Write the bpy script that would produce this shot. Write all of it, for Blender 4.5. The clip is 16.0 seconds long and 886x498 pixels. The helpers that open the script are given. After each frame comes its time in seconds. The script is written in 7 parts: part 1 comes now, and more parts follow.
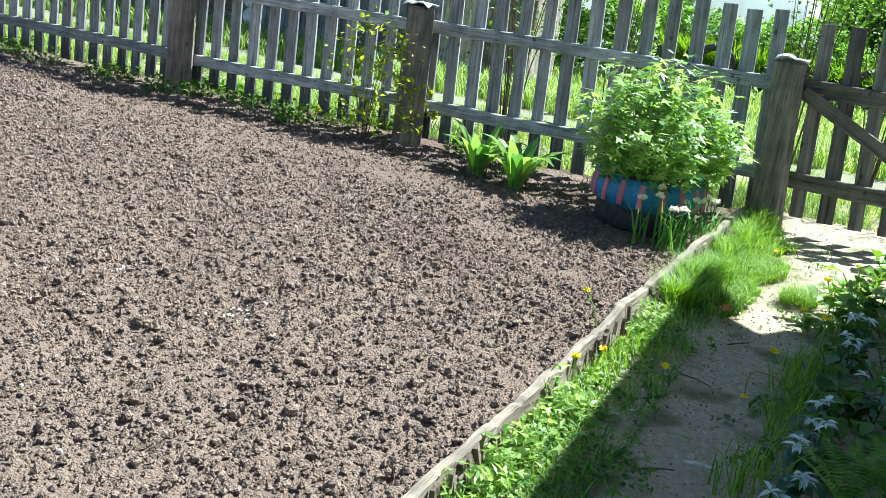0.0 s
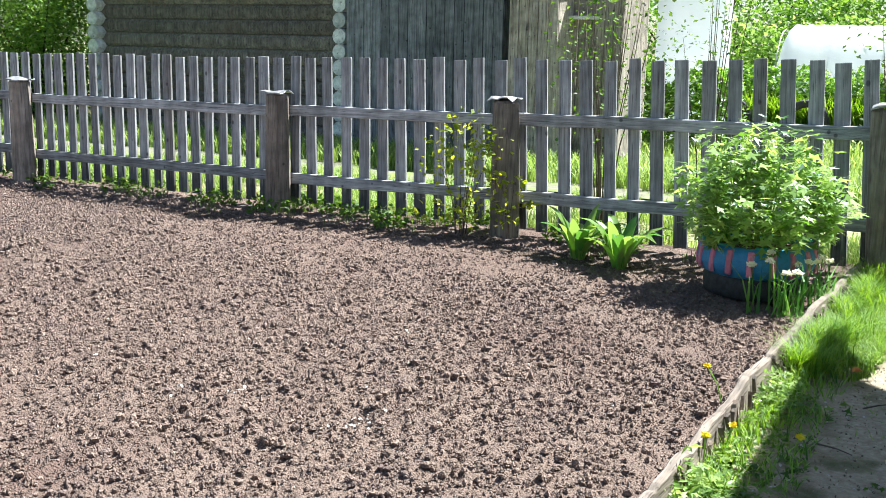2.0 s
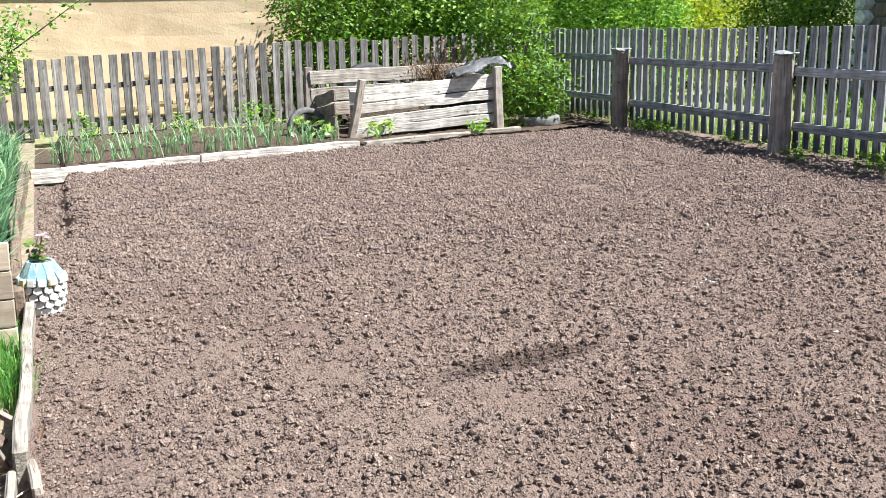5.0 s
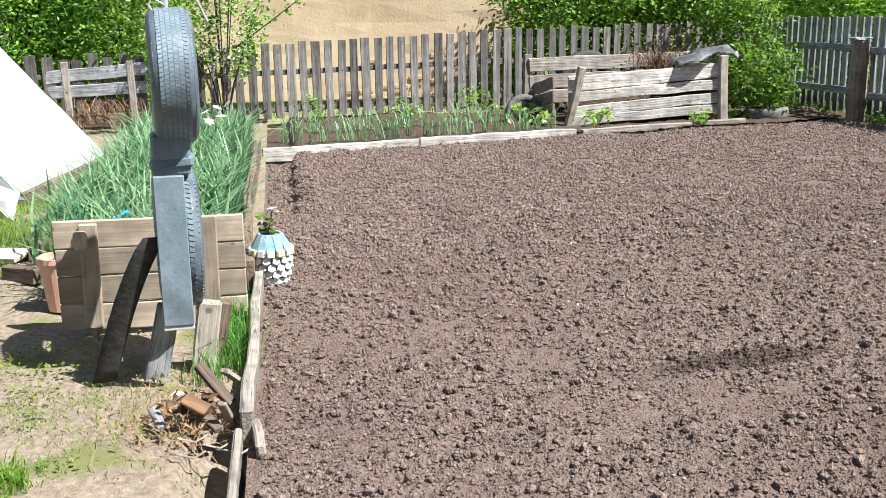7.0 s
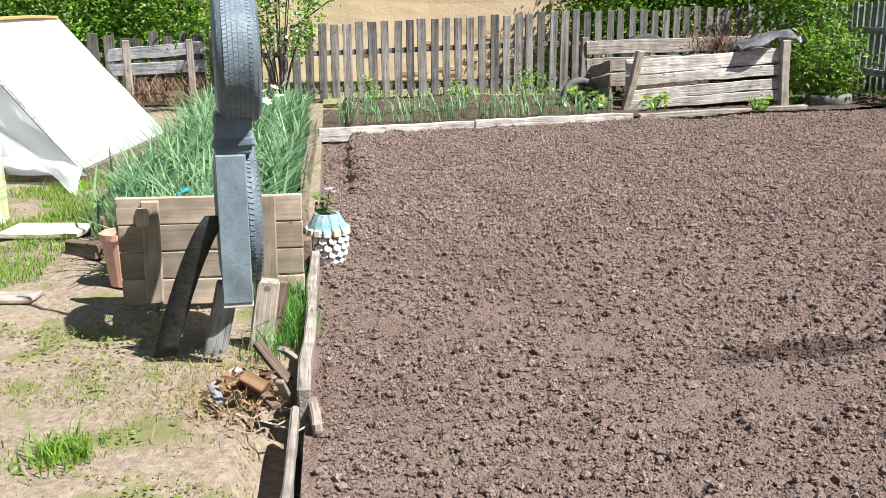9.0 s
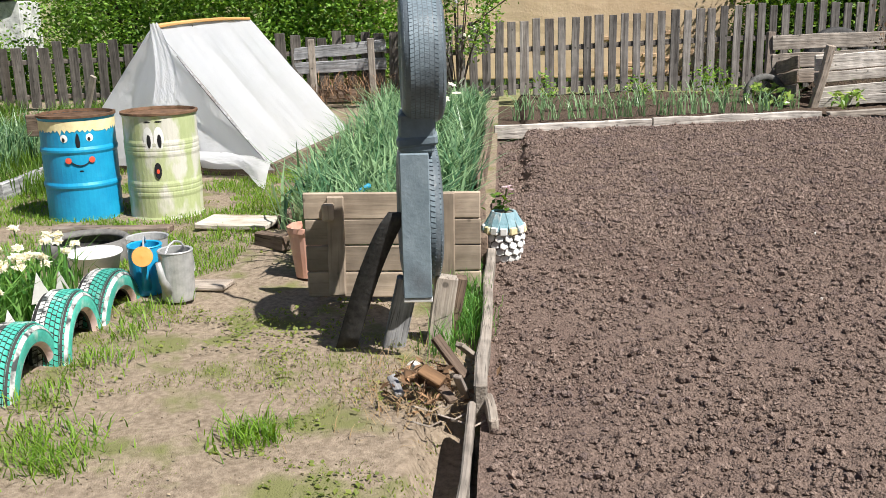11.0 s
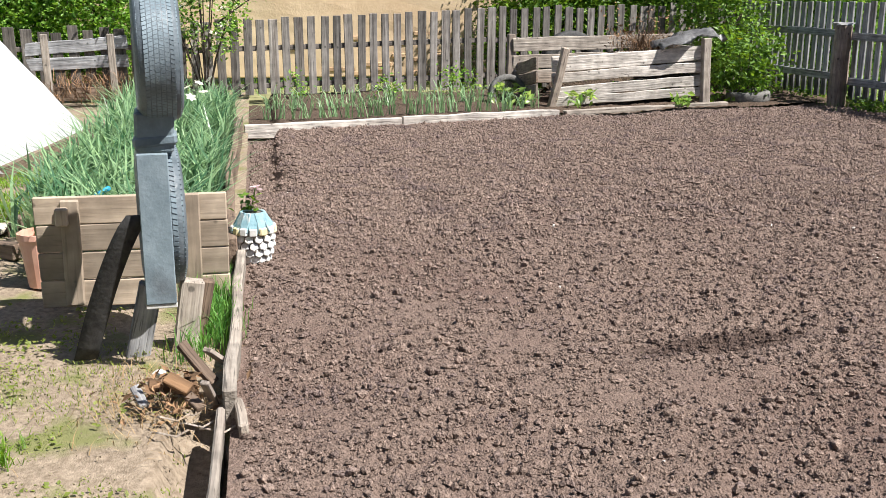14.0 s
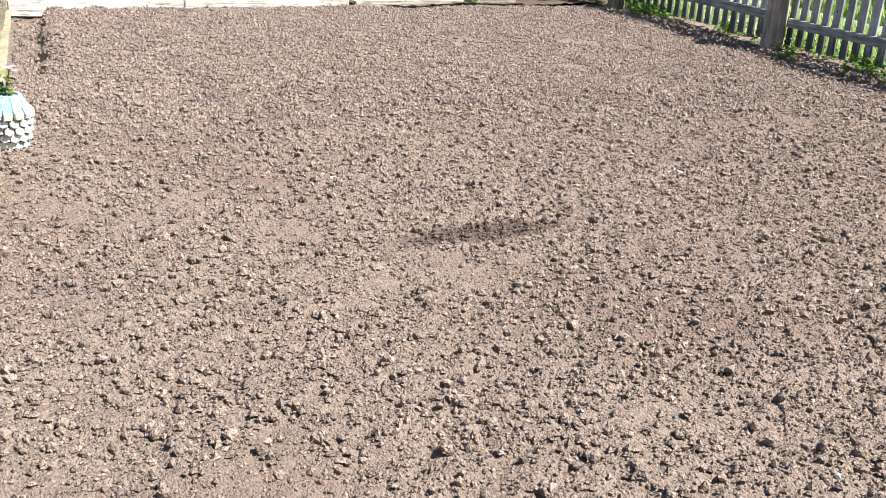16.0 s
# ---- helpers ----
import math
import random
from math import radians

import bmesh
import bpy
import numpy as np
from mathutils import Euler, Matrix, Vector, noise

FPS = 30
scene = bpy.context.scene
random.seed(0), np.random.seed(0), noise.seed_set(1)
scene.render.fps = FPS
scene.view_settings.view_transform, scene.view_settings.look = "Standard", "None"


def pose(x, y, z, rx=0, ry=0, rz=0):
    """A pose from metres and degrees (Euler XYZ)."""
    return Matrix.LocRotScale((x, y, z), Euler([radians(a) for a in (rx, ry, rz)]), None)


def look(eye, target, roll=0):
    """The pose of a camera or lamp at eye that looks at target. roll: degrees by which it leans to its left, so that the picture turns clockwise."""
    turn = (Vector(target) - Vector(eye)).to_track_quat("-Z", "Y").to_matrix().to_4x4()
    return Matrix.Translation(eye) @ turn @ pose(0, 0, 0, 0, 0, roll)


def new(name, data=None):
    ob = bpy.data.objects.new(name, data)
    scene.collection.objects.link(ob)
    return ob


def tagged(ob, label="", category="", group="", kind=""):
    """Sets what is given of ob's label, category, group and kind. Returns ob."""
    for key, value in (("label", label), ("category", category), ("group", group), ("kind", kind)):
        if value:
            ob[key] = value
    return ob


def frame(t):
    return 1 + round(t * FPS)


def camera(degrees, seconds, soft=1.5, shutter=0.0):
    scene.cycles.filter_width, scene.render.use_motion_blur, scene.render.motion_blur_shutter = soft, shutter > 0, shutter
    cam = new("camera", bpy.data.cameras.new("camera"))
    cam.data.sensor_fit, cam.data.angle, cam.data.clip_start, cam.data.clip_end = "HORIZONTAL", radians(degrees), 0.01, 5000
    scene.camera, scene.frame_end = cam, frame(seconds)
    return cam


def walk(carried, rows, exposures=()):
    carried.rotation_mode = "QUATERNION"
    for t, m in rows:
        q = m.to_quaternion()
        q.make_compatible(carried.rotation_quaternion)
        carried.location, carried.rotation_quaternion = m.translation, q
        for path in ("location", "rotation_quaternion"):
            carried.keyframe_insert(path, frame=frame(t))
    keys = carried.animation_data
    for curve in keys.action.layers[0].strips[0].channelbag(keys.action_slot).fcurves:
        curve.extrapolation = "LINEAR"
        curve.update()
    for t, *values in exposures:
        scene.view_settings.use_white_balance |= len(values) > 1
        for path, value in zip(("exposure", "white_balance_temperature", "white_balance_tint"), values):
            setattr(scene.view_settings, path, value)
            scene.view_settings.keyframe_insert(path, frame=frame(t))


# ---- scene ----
# seconds, eye x y z, yaw, pitch, roll
cam = camera(47.45, 16.0, soft=0.6)
ROWS = [
    (0.0, 0.052, 0.099, 1.560, 21.42, -15.89, 8.76),
    (0.5, 0.023, 0.131, 1.557, 22.06, -14.16, 7.81),
    (1.0, 0.039, 0.100, 1.571, 22.93, -11.58, 2.63),
    (1.5, 0.042, 0.089, 1.578, 23.39, -11.48, 1.44),
    (2.0, 0.030, 0.076, 1.578, 27.77, -11.23, 1.32),
    (2.5, 0.013, 0.066, 1.580, 34.50, -11.60, 1.02),
    (3.0, 0.010, 0.056, 1.584, 41.73, -12.66, 0.81),
    (3.5, 0.009, 0.036, 1.589, 48.26, -12.66, 0.47),
    (4.0, 0.003, 0.019, 1.586, 54.87, -12.80, 0.09),
    (4.5, -0.005, 0.007, 1.584, 62.20, -13.48, -0.64),
    (5.0, -0.000, -0.003, 1.587, 68.71, -12.91, -0.87),
    (5.2, -0.002, -0.006, 1.585, 71.23, -12.81, -0.68),
    (7.3, -0.040, -0.036, 1.561, 80.95, -13.42, -0.82),
    (7.5, -0.043, -0.039, 1.559, 80.76, -13.58, -0.60),
    (8.0, -0.045, -0.044, 1.559, 81.57, -14.49, -0.70),
    (8.2, -0.044, -0.047, 1.561, 82.32, -14.50, -0.55),
    (10.3, -0.030, -0.082, 1.583, 86.90, -15.36, -0.91),
    (10.5, -0.029, -0.085, 1.585, 88.97, -15.52, -0.99),
    (11.0, -0.024, -0.102, 1.588, 93.66, -14.43, -1.39),
    (11.5, -0.015, -0.111, 1.597, 96.18, -12.69, -1.35),
    (12.0, -0.054, -0.111, 1.590, 95.34, -11.18, -1.24),
    (12.5, -0.036, -0.098, 1.590, 92.80, -11.73, -1.02),
    (13.0, -0.039, -0.082, 1.590, 88.25, -12.75, -0.61),
    (13.5, -0.038, -0.068, 1.586, 84.26, -13.55, -0.65),
    (14.0, -0.036, -0.048, 1.580, 79.66, -14.60, 0.19),
    (14.5, 0.018, -0.033, 1.585, 78.49, -17.37, 1.37),
    (15.0, 0.013, 0.018, 1.564, 74.01, -18.94, 3.07),
    (15.5, 0.053, 0.041, 1.574, 69.72, -19.66, 4.55),
    (16.0, 0.059, 0.088, 1.584, 67.60, -20.20, 4.21),
]
EXPOSURES = [(0.0, 1.58, 5800, -5), (1.0, 1.52, 5820, 1), (1.5, 1.53, 5920, 3), (2.5, 1.76, 6200, 6), (3.5, 1.85, 6200, 7), (5.0, 1.38, 6150, 7), (8.0, 1.05, 6250, 9), (10.5, 0.70, 6550, 11), (11.0, 0.53, 6600, 11), (12.5, 0.33, 6700, 12), (14.5, 1.07, 6500, 10), (15.5, 1.37, 6350, 5), (16.0, 1.60, 6250, 3)]
walk(cam, [(t, pose(x, y, z, 90 + pitch, 0, yaw) @ pose(0, 0, 0, 0, 0, roll)) for t, x, y, z, yaw, pitch, roll in ROWS], EXPOSURES)

# ---- daylight ----
SUN_TO = Vector((0.47, 0.70, 1.25)).normalized()
world = bpy.data.worlds.new("world")
scene.world = world
world.use_nodes = True
sky = world.node_tree.nodes.new("ShaderNodeTexSky")
sky.sky_type, sky.sun_disc = "NISHITA", False
sky.sun_elevation = math.asin(SUN_TO.z)
sky.sun_rotation = math.atan2(SUN_TO.x, SUN_TO.y)
world.node_tree.links.new(sky.outputs[0], world.node_tree.nodes["Background"].inputs[0])
world.node_tree.nodes["Background"].inputs[1].default_value = 0.056
sun = new("sun", bpy.data.lights.new("sun", "SUN"))
sun.data.energy, sun.data.angle, sun.data.color = 5.6, radians(0.55), (1.0, 0.965, 0.91)
sun.matrix_world = look(SUN_TO * 50, (0, 0, 0))


# ---- materials ----
def material(name):
    m = bpy.data.materials.new(name)
    m.use_nodes = True
    return m, m.node_tree.nodes, m.node_tree.links, m.node_tree.nodes["Principled BSDF"]


def surface(name, dark, light, scale=8.0, stretch=(1, 1, 1), rough=0.85, bump=0.3, bump_scale=60.0, spread=(0.3, 0.7), metal=0.0,
            stain=None, stain_scale=1.5, stain_at=(0.5, 0.7), vary=0.25, through_light=0.0, dist=0.01, spec=0.3, wide=False, shadow_streak=False, island=0.0, crack=0.0, rot=0.0):
    """Two-scale colour noise, a stain layer, per-object variation and fine relief."""
    m, nodes, links, bsdf = material(name)
    tc = nodes.new("ShaderNodeTexCoord")
    mp = nodes.new("ShaderNodeMapping")
    mp.inputs["Scale"].default_value = stretch
    info = nodes.new("ShaderNodeObjectInfo")
    off = nodes.new("ShaderNodeVectorMath")
    off.operation = "SCALE"
    off.inputs[0].default_value = (17.0, 9.0, 5.0)
    links.new(info.outputs["Random"], off.inputs["Scale"])
    links.new(off.outputs[0], mp.inputs["Location"])
    links.new(tc.outputs["Object"], mp.inputs["Vector"])
    n1 = nodes.new("ShaderNodeTexNoise")
    n1.inputs["Scale"].default_value, n1.inputs["Detail"].default_value = scale, 8
    n1.inputs["Roughness"].default_value = 0.65
    links.new(mp.outputs[0], n1.inputs["Vector"])
    ramp = nodes.new("ShaderNodeValToRGB")
    ramp.color_ramp.elements[0].position, ramp.color_ramp.elements[1].position = spread
    ramp.color_ramp.elements[0].color, ramp.color_ramp.elements[1].color = (*dark, 1), (*light, 1)
    links.new(n1.outputs["Fac"], ramp.inputs["Fac"])
    colour = ramp.outputs["Color"]
    if stain:
        n2 = nodes.new("ShaderNodeTexNoise")
        n2.inputs["Scale"].default_value, n2.inputs["Detail"].default_value = stain_scale, 6
        links.new(mp.outputs[0] if not wide else tc.outputs["Object"], n2.inputs["Vector"])
        r2 = nodes.new("ShaderNodeMapRange")
        r2.inputs["From Min"].default_value, r2.inputs["From Max"].default_value = stain_at
        links.new(n2.outputs["Fac"], r2.inputs["Value"])
        mix = nodes.new("ShaderNodeMixRGB")
        mix.inputs["Color2"].default_value = (*stain, 1)
        links.new(r2.outputs[0], mix.inputs["Fac"])
        links.new(colour, mix.inputs["Color1"])
        colour = mix.outputs["Color"]
    if crack:
        # fine dark cracks along the grain, broad blotches and knots
        n4 = nodes.new("ShaderNodeTexNoise")
        n4.inputs["Scale"].default_value, n4.inputs["Detail"].default_value = scale * 3.0, 3
        links.new(mp.outputs[0], n4.inputs["Vector"])
        n5 = nodes.new("ShaderNodeTexNoise")
        n5.inputs["Scale"].default_value, n5.inputs["Detail"].default_value = 7, 5
        links.new(tc.outputs["Object"], n5.inputs["Vector"])
        vo = nodes.new("ShaderNodeTexVoronoi")
        vo.inputs["Scale"].default_value = 6.5
        off2 = nodes.new("ShaderNodeVectorMath")
        links.new(tc.outputs["Object"], off2.inputs[0])
        links.new(off.outputs[0], off2.inputs[1])
        links.new(off2.outputs[0], vo.inputs["Vector"])
        for out, lo_, hi_, least, most in ((n4.outputs["Fac"], 0.32, 0.41, 1 - crack, 1.0), (n5.outputs["Fac"], 0.32, 0.66, 0.66, 1.16), (vo.outputs["Distance"], 0.07, 0.12, 0.4, 1.0)):
            r4 = nodes.new("ShaderNodeMapRange")
            r4.inputs["From Min"].default_value, r4.inputs["From Max"].default_value = lo_, hi_
            r4.inputs["To Min"].default_value, r4.inputs["To Max"].default_value = least, most
            links.new(out, r4.inputs["Value"])
            h4 = nodes.new("ShaderNodeHueSaturation")
            links.new(r4.outputs[0], h4.inputs["Value"])
            links.new(colour, h4.inputs["Color"])
            colour = h4.outputs["Color"]
    if rot:
        # darker towards the foot of a picket, with an uneven upper edge
        sep = nodes.new("ShaderNodeSeparateXYZ")
        links.new(tc.outputs["Object"], sep.inputs[0])
        ad = nodes.new("ShaderNodeMath")
        ad.operation = "MULTIPLY_ADD"
        ad.inputs[1].default_value = 0.35
        links.new(n1.outputs["Fac"], ad.inputs[0])
        links.new(sep.outputs["Z"], ad.inputs[2])
        r6 = nodes.new("ShaderNodeMapRange")
        r6.inputs["From Min"].default_value, r6.inputs["From Max"].default_value = 0.28, 0.40
        r6.inputs["To Min"].default_value = 1 - rot
        links.new(ad.outputs[0], r6.inputs["Value"])
        h6 = nodes.new("ShaderNodeHueSaturation")
        links.new(r6.outputs[0], h6.inputs["Value"])
        links.new(colour, h6.inputs["Color"])
        colour = h6.outputs["Color"]
    if vary:
        hsv = nodes.new("ShaderNodeHueSaturation")
        mr = nodes.new("ShaderNodeMapRange")
        mr.inputs["To Min"].default_value, mr.inputs["To Max"].default_value = 1 - vary, 1 + vary
        links.new(info.outputs["Random"], mr.inputs["Value"])
        links.new(mr.outputs[0], hsv.inputs["Value"])
        links.new(colour, hsv.inputs["Color"])
        colour = hsv.outputs["Color"]
    if island:
        geo = nodes.new("ShaderNodeNewGeometry")
        hs2 = nodes.new("ShaderNodeHueSaturation")
        m2 = nodes.new("ShaderNodeMapRange")
        m2.inputs["To Min"].default_value, m2.inputs["To Max"].default_value = 1 - island, 1 + island
        links.new(geo.outputs["Random Per Island"], m2.inputs["Value"])
        links.new(m2.outputs[0], hs2.inputs["Value"])
        links.new(colour, hs2.inputs["Color"])
        colour = hs2.outputs["Color"]
    if shadow_streak:
        # a cast shadow painted into the soil colour as a dark streak
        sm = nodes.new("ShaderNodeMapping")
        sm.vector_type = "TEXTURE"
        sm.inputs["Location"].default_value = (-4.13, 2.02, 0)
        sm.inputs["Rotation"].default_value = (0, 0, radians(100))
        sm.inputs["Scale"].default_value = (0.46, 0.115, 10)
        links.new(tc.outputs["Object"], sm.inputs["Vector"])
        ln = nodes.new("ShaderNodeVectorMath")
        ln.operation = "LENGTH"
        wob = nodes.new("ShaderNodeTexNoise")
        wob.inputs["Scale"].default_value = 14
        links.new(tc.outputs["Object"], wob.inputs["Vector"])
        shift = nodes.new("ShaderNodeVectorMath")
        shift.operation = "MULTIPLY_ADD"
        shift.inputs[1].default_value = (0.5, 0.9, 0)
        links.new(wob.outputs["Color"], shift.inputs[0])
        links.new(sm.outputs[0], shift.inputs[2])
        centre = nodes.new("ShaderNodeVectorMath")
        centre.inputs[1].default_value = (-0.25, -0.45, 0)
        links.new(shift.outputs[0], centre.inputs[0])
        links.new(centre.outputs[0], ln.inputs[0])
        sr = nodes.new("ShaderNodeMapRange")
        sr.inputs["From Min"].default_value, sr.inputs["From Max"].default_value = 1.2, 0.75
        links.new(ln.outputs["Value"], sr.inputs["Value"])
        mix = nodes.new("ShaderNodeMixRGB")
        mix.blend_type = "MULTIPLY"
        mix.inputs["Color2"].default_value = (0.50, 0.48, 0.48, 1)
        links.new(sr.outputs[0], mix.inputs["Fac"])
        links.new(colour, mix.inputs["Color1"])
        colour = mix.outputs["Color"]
    links.new(colour, bsdf.inputs["Base Color"])
    bsdf.inputs["Roughness"].default_value, bsdf.inputs["Metallic"].default_value = rough, metal
    bsdf.inputs["Specular IOR Level"].default_value = spec
    if bump:
        n3 = nodes.new("ShaderNodeTexNoise")
        n3.inputs["Scale"].default_value, n3.inputs["Detail"].default_value = bump_scale, 6
        links.new(mp.outputs[0], n3.inputs["Vector"])
        b = nodes.new("ShaderNodeBump")
        b.inputs["Strength"].default_value, b.inputs["Distance"].default_value = bump, dist
        links.new(n3.outputs["Fac"], b.inputs["Height"])
        links.new(b.outputs[0], bsdf.inputs["Normal"])
    if through_light:
        tr = nodes.new("ShaderNodeBsdfTranslucent")
        links.new(colour, tr.inputs["Color"])
        ms = nodes.new("ShaderNodeMixShader")
        ms.inputs[0].default_value = through_light
        links.new(bsdf.outputs[0], ms.inputs[1])
        links.new(tr.outputs[0], ms.inputs[2])
        links.new(ms.outputs[0], nodes["Material Output"].inputs["Surface"])
    return m


def leafy(name, dark, light, through_light=0.45, rough=0.5, spec=0.4):
    """Leaf colour that varies from leaf to leaf, and lets light through."""
    m, nodes, links, bsdf = material(name)
    geo = nodes.new("ShaderNodeNewGeometry")
    ramp = nodes.new("ShaderNodeValToRGB")
    ramp.color_ramp.elements[0].color, ramp.color_ramp.elements[1].color = (*dark, 1), (*light, 1)
    links.new(geo.outputs["Random Per Island"], ramp.inputs["Fac"])
    links.new(ramp.outputs[0], bsdf.inputs["Base Color"])
    bsdf.inputs["Roughness"].default_value = rough
    bsdf.inputs["Specular IOR Level"].default_value = spec
    tr = nodes.new("ShaderNodeBsdfTranslucent")
    hs = nodes.new("ShaderNodeHueSaturation")
    hs.inputs["Hue"].default_value, hs.inputs["Saturation"].default_value, hs.inputs["Value"].default_value = 0.48, 1.1, 1.6
    links.new(ramp.outputs[0], hs.inputs["Color"])
    links.new(hs.outputs[0], tr.inputs["Color"])
    ms = nodes.new("ShaderNodeMixShader")
    ms.inputs[0].default_value = through_light
    links.new(bsdf.outputs[0], ms.inputs[1])
    links.new(tr.outputs[0], ms.inputs[2])
    links.new(ms.outputs[0], nodes["Material Output"].inputs["Surface"])
    return m


# stretch is small along the grain
GREY_Z = surface("grey_wood_upright", (0.15, 0.15, 0.155), (0.50, 0.51, 0.53), 42, (1, 1, 0.045), 0.85, 0.8, 45, spread=(0.3, 0.68), stain=(0.15, 0.10, 0.07), stain_scale=2.5, stain_at=(0.56, 0.8), crack=0.6)
PICKET_Z = surface("grey_picket_wood", (0.15, 0.15, 0.155), (0.50, 0.51, 0.53), 42, (1, 1, 0.045), 0.85, 0.8, 45, spread=(0.3, 0.68), stain=(0.15, 0.10, 0.07), stain_scale=2.5, stain_at=(0.56, 0.8), crack=0.6, rot=0.62)
SHED_Z = surface("blue_grey_shed_plank", (0.085, 0.09, 0.10), (0.30, 0.31, 0.34), 36, (1, 1, 0.045), 0.85, 0.6, 45, spread=(0.3, 0.7), vary=0.3, crack=0.6)
LEANTO_Z = surface("dry_brown_grey_plank", (0.17, 0.14, 0.115), (0.50, 0.44, 0.38), 34, (1, 1, 0.05), 0.85, 0.6, 45, spread=(0.3, 0.7), vary=0.3, crack=0.7)
GREY_X = surface("grey_wood_level", (0.15, 0.15, 0.155), (0.50, 0.51, 0.53), 42, (0.045, 1, 1), 0.85, 0.8, 45, spread=(0.3, 0.68), stain=(0.15, 0.10, 0.07), stain_scale=2.5, stain_at=(0.56, 0.8), crack=0.6)
PANEL_X = surface("sunned_plank_level", (0.31, 0.245, 0.185), (0.51, 0.425, 0.335), 18, (0.06, 1, 1), 0.85, 0.35, 30, spread=(0.05, 0.95), stain=(0.27, 0.21, 0.155), stain_scale=5, stain_at=(0.48, 0.75), crack=0.22)
PANEL_Z = surface("sunned_plank_upright", (0.31, 0.245, 0.185), (0.51, 0.425, 0.335), 18, (1, 1, 0.06), 0.85, 0.35, 30, spread=(0.05, 0.95), stain=(0.27, 0.21, 0.155), stain_scale=5, stain_at=(0.48, 0.75), crack=0.22)
POSTWOOD = surface("weathered_log", (0.14, 0.115, 0.098), (0.42, 0.36, 0.315), 30, (1, 1, 0.05), 0.85, 0.8, 30, stain=(0.20, 0.13, 0.08), stain_scale=2, stain_at=(0.55, 0.8), crack=0.45)
OLDRUBBER = surface("faded_rubber", (0.07, 0.07, 0.068), (0.20, 0.195, 0.185), 16, rough=0.8, bump=0.4)
BROWN_Z = surface("brown_wood_upright", (0.08, 0.055, 0.04), (0.26, 0.19, 0.14), 34, (1, 1, 0.06), 0.85, 0.6, 40, stain=(0.30, 0.28, 0.26), stain_scale=2, stain_at=(0.5, 0.75), crack=0.6)
BROWN_X = surface("brown_wood_level", (0.09, 0.06, 0.045), (0.27, 0.20, 0.15), 34, (0.06, 1, 1), 0.85, 0.6, 40, stain=(0.32, 0.30, 0.28), stain_scale=2, stain_at=(0.5, 0.75), crack=0.6)
PALE_X = surface("bleached_board_level", (0.20, 0.16, 0.13), (0.53, 0.48, 0.42), 40, (0.045, 1, 1), 0.85, 0.9, 45, spread=(0.18, 0.78), stain=(0.22, 0.15, 0.10), stain_scale=1.6, stain_at=(0.5, 0.75), crack=0.6)
PALE_Z = surface("bleached_board_upright", (0.20, 0.16, 0.13), (0.53, 0.48, 0.42), 40, (1, 1, 0.045), 0.85, 0.9, 45, spread=(0.18, 0.78), stain=(0.22, 0.15, 0.10), stain_scale=1.6, stain_at=(0.5, 0.75), crack=0.6)
TAN_X = surface("dusty_kerb_board", (0.10, 0.08, 0.065), (0.33, 0.275, 0.23), 40, (0.045, 1, 1), 0.85, 0.9, 45, spread=(0.15, 0.8), stain=(0.16, 0.11, 0.08), stain_scale=1.6, stain_at=(0.5, 0.75), crack=0.6)
BLEACH_X = surface("sun_bleached_board", (0.28, 0.25, 0.22), (0.66, 0.62, 0.57), 40, (0.045, 1, 1), 0.85, 0.9, 45, spread=(0.18, 0.75), stain=(0.20, 0.15, 0.12), stain_scale=2.2, stain_at=(0.55, 0.75), crack=0.65)
DARKWOOD_X = surface("dark_log", (0.075, 0.068, 0.062), (0.27, 0.237, 0.208), 28, (0.05, 1, 1), 0.85, 0.6, 30, stain=(0.18, 0.14, 0.11), stain_scale=1.2, stain_at=(0.55, 0.8), crack=0.6)
LIMED = surface("limewashed_wood", (0.5, 0.52, 0.52), (0.82, 0.83, 0.82), 9, bump=0.4, crack=0.3)
GALV = surface("galvanised_sheet", (0.36, 0.37, 0.37), (0.58, 0.59, 0.585), 18, rough=0.42, bump=0.1, metal=0.35, vary=0.05)
LEAD = surface("weathered_sheet_metal", (0.20, 0.20, 0.205), (0.47, 0.47, 0.475), 14, rough=0.5, bump=0.3, metal=0.4)
# darker than CLOD: moist soil plus shade between clods put into the colour
SOIL = surface("tilled_soil", (0.080, 0.0565, 0.046), (0.252, 0.187, 0.157), 75, rough=0.95, bump=1.0, bump_scale=110, spread=(0.30, 0.62), stain=(0.150, 0.103, 0.087), stain_scale=0.8, stain_at=(0.48, 0.75), vary=0, dist=0.022, spec=0.1, shadow_streak=True)
CLOD = surface("soil_clod", (0.112, 0.082, 0.069), (0.325, 0.247, 0.208), 70, rough=0.95, bump=1.0, bump_scale=120, vary=0, spec=0.1, shadow_streak=True, island=0.26, stain=(0.165, 0.125, 0.116), stain_scale=3.0, stain_at=(0.50, 0.68), dist=0.016)
DARKSOIL = surface("dark_soil", (0.045, 0.032, 0.024), (0.15, 0.11, 0.085), 60, rough=0.95, bump=1.0, bump_scale=110, vary=0, dist=0.02, spec=0.1)
PEBBLE = surface("chalky_pebble", (0.4, 0.37, 0.34), (0.75, 0.73, 0.7), 30, bump=0.2, vary=0)
WHITE = surface("white_paint", (0.62, 0.62, 0.6), (0.82, 0.82, 0.8), 12, rough=0.5, bump=0.1)
RUBBER = surface("black_rubber", (0.012, 0.012, 0.013), (0.05, 0.05, 0.05), 22, rough=0.7, bump=0.3, spec=0.4)
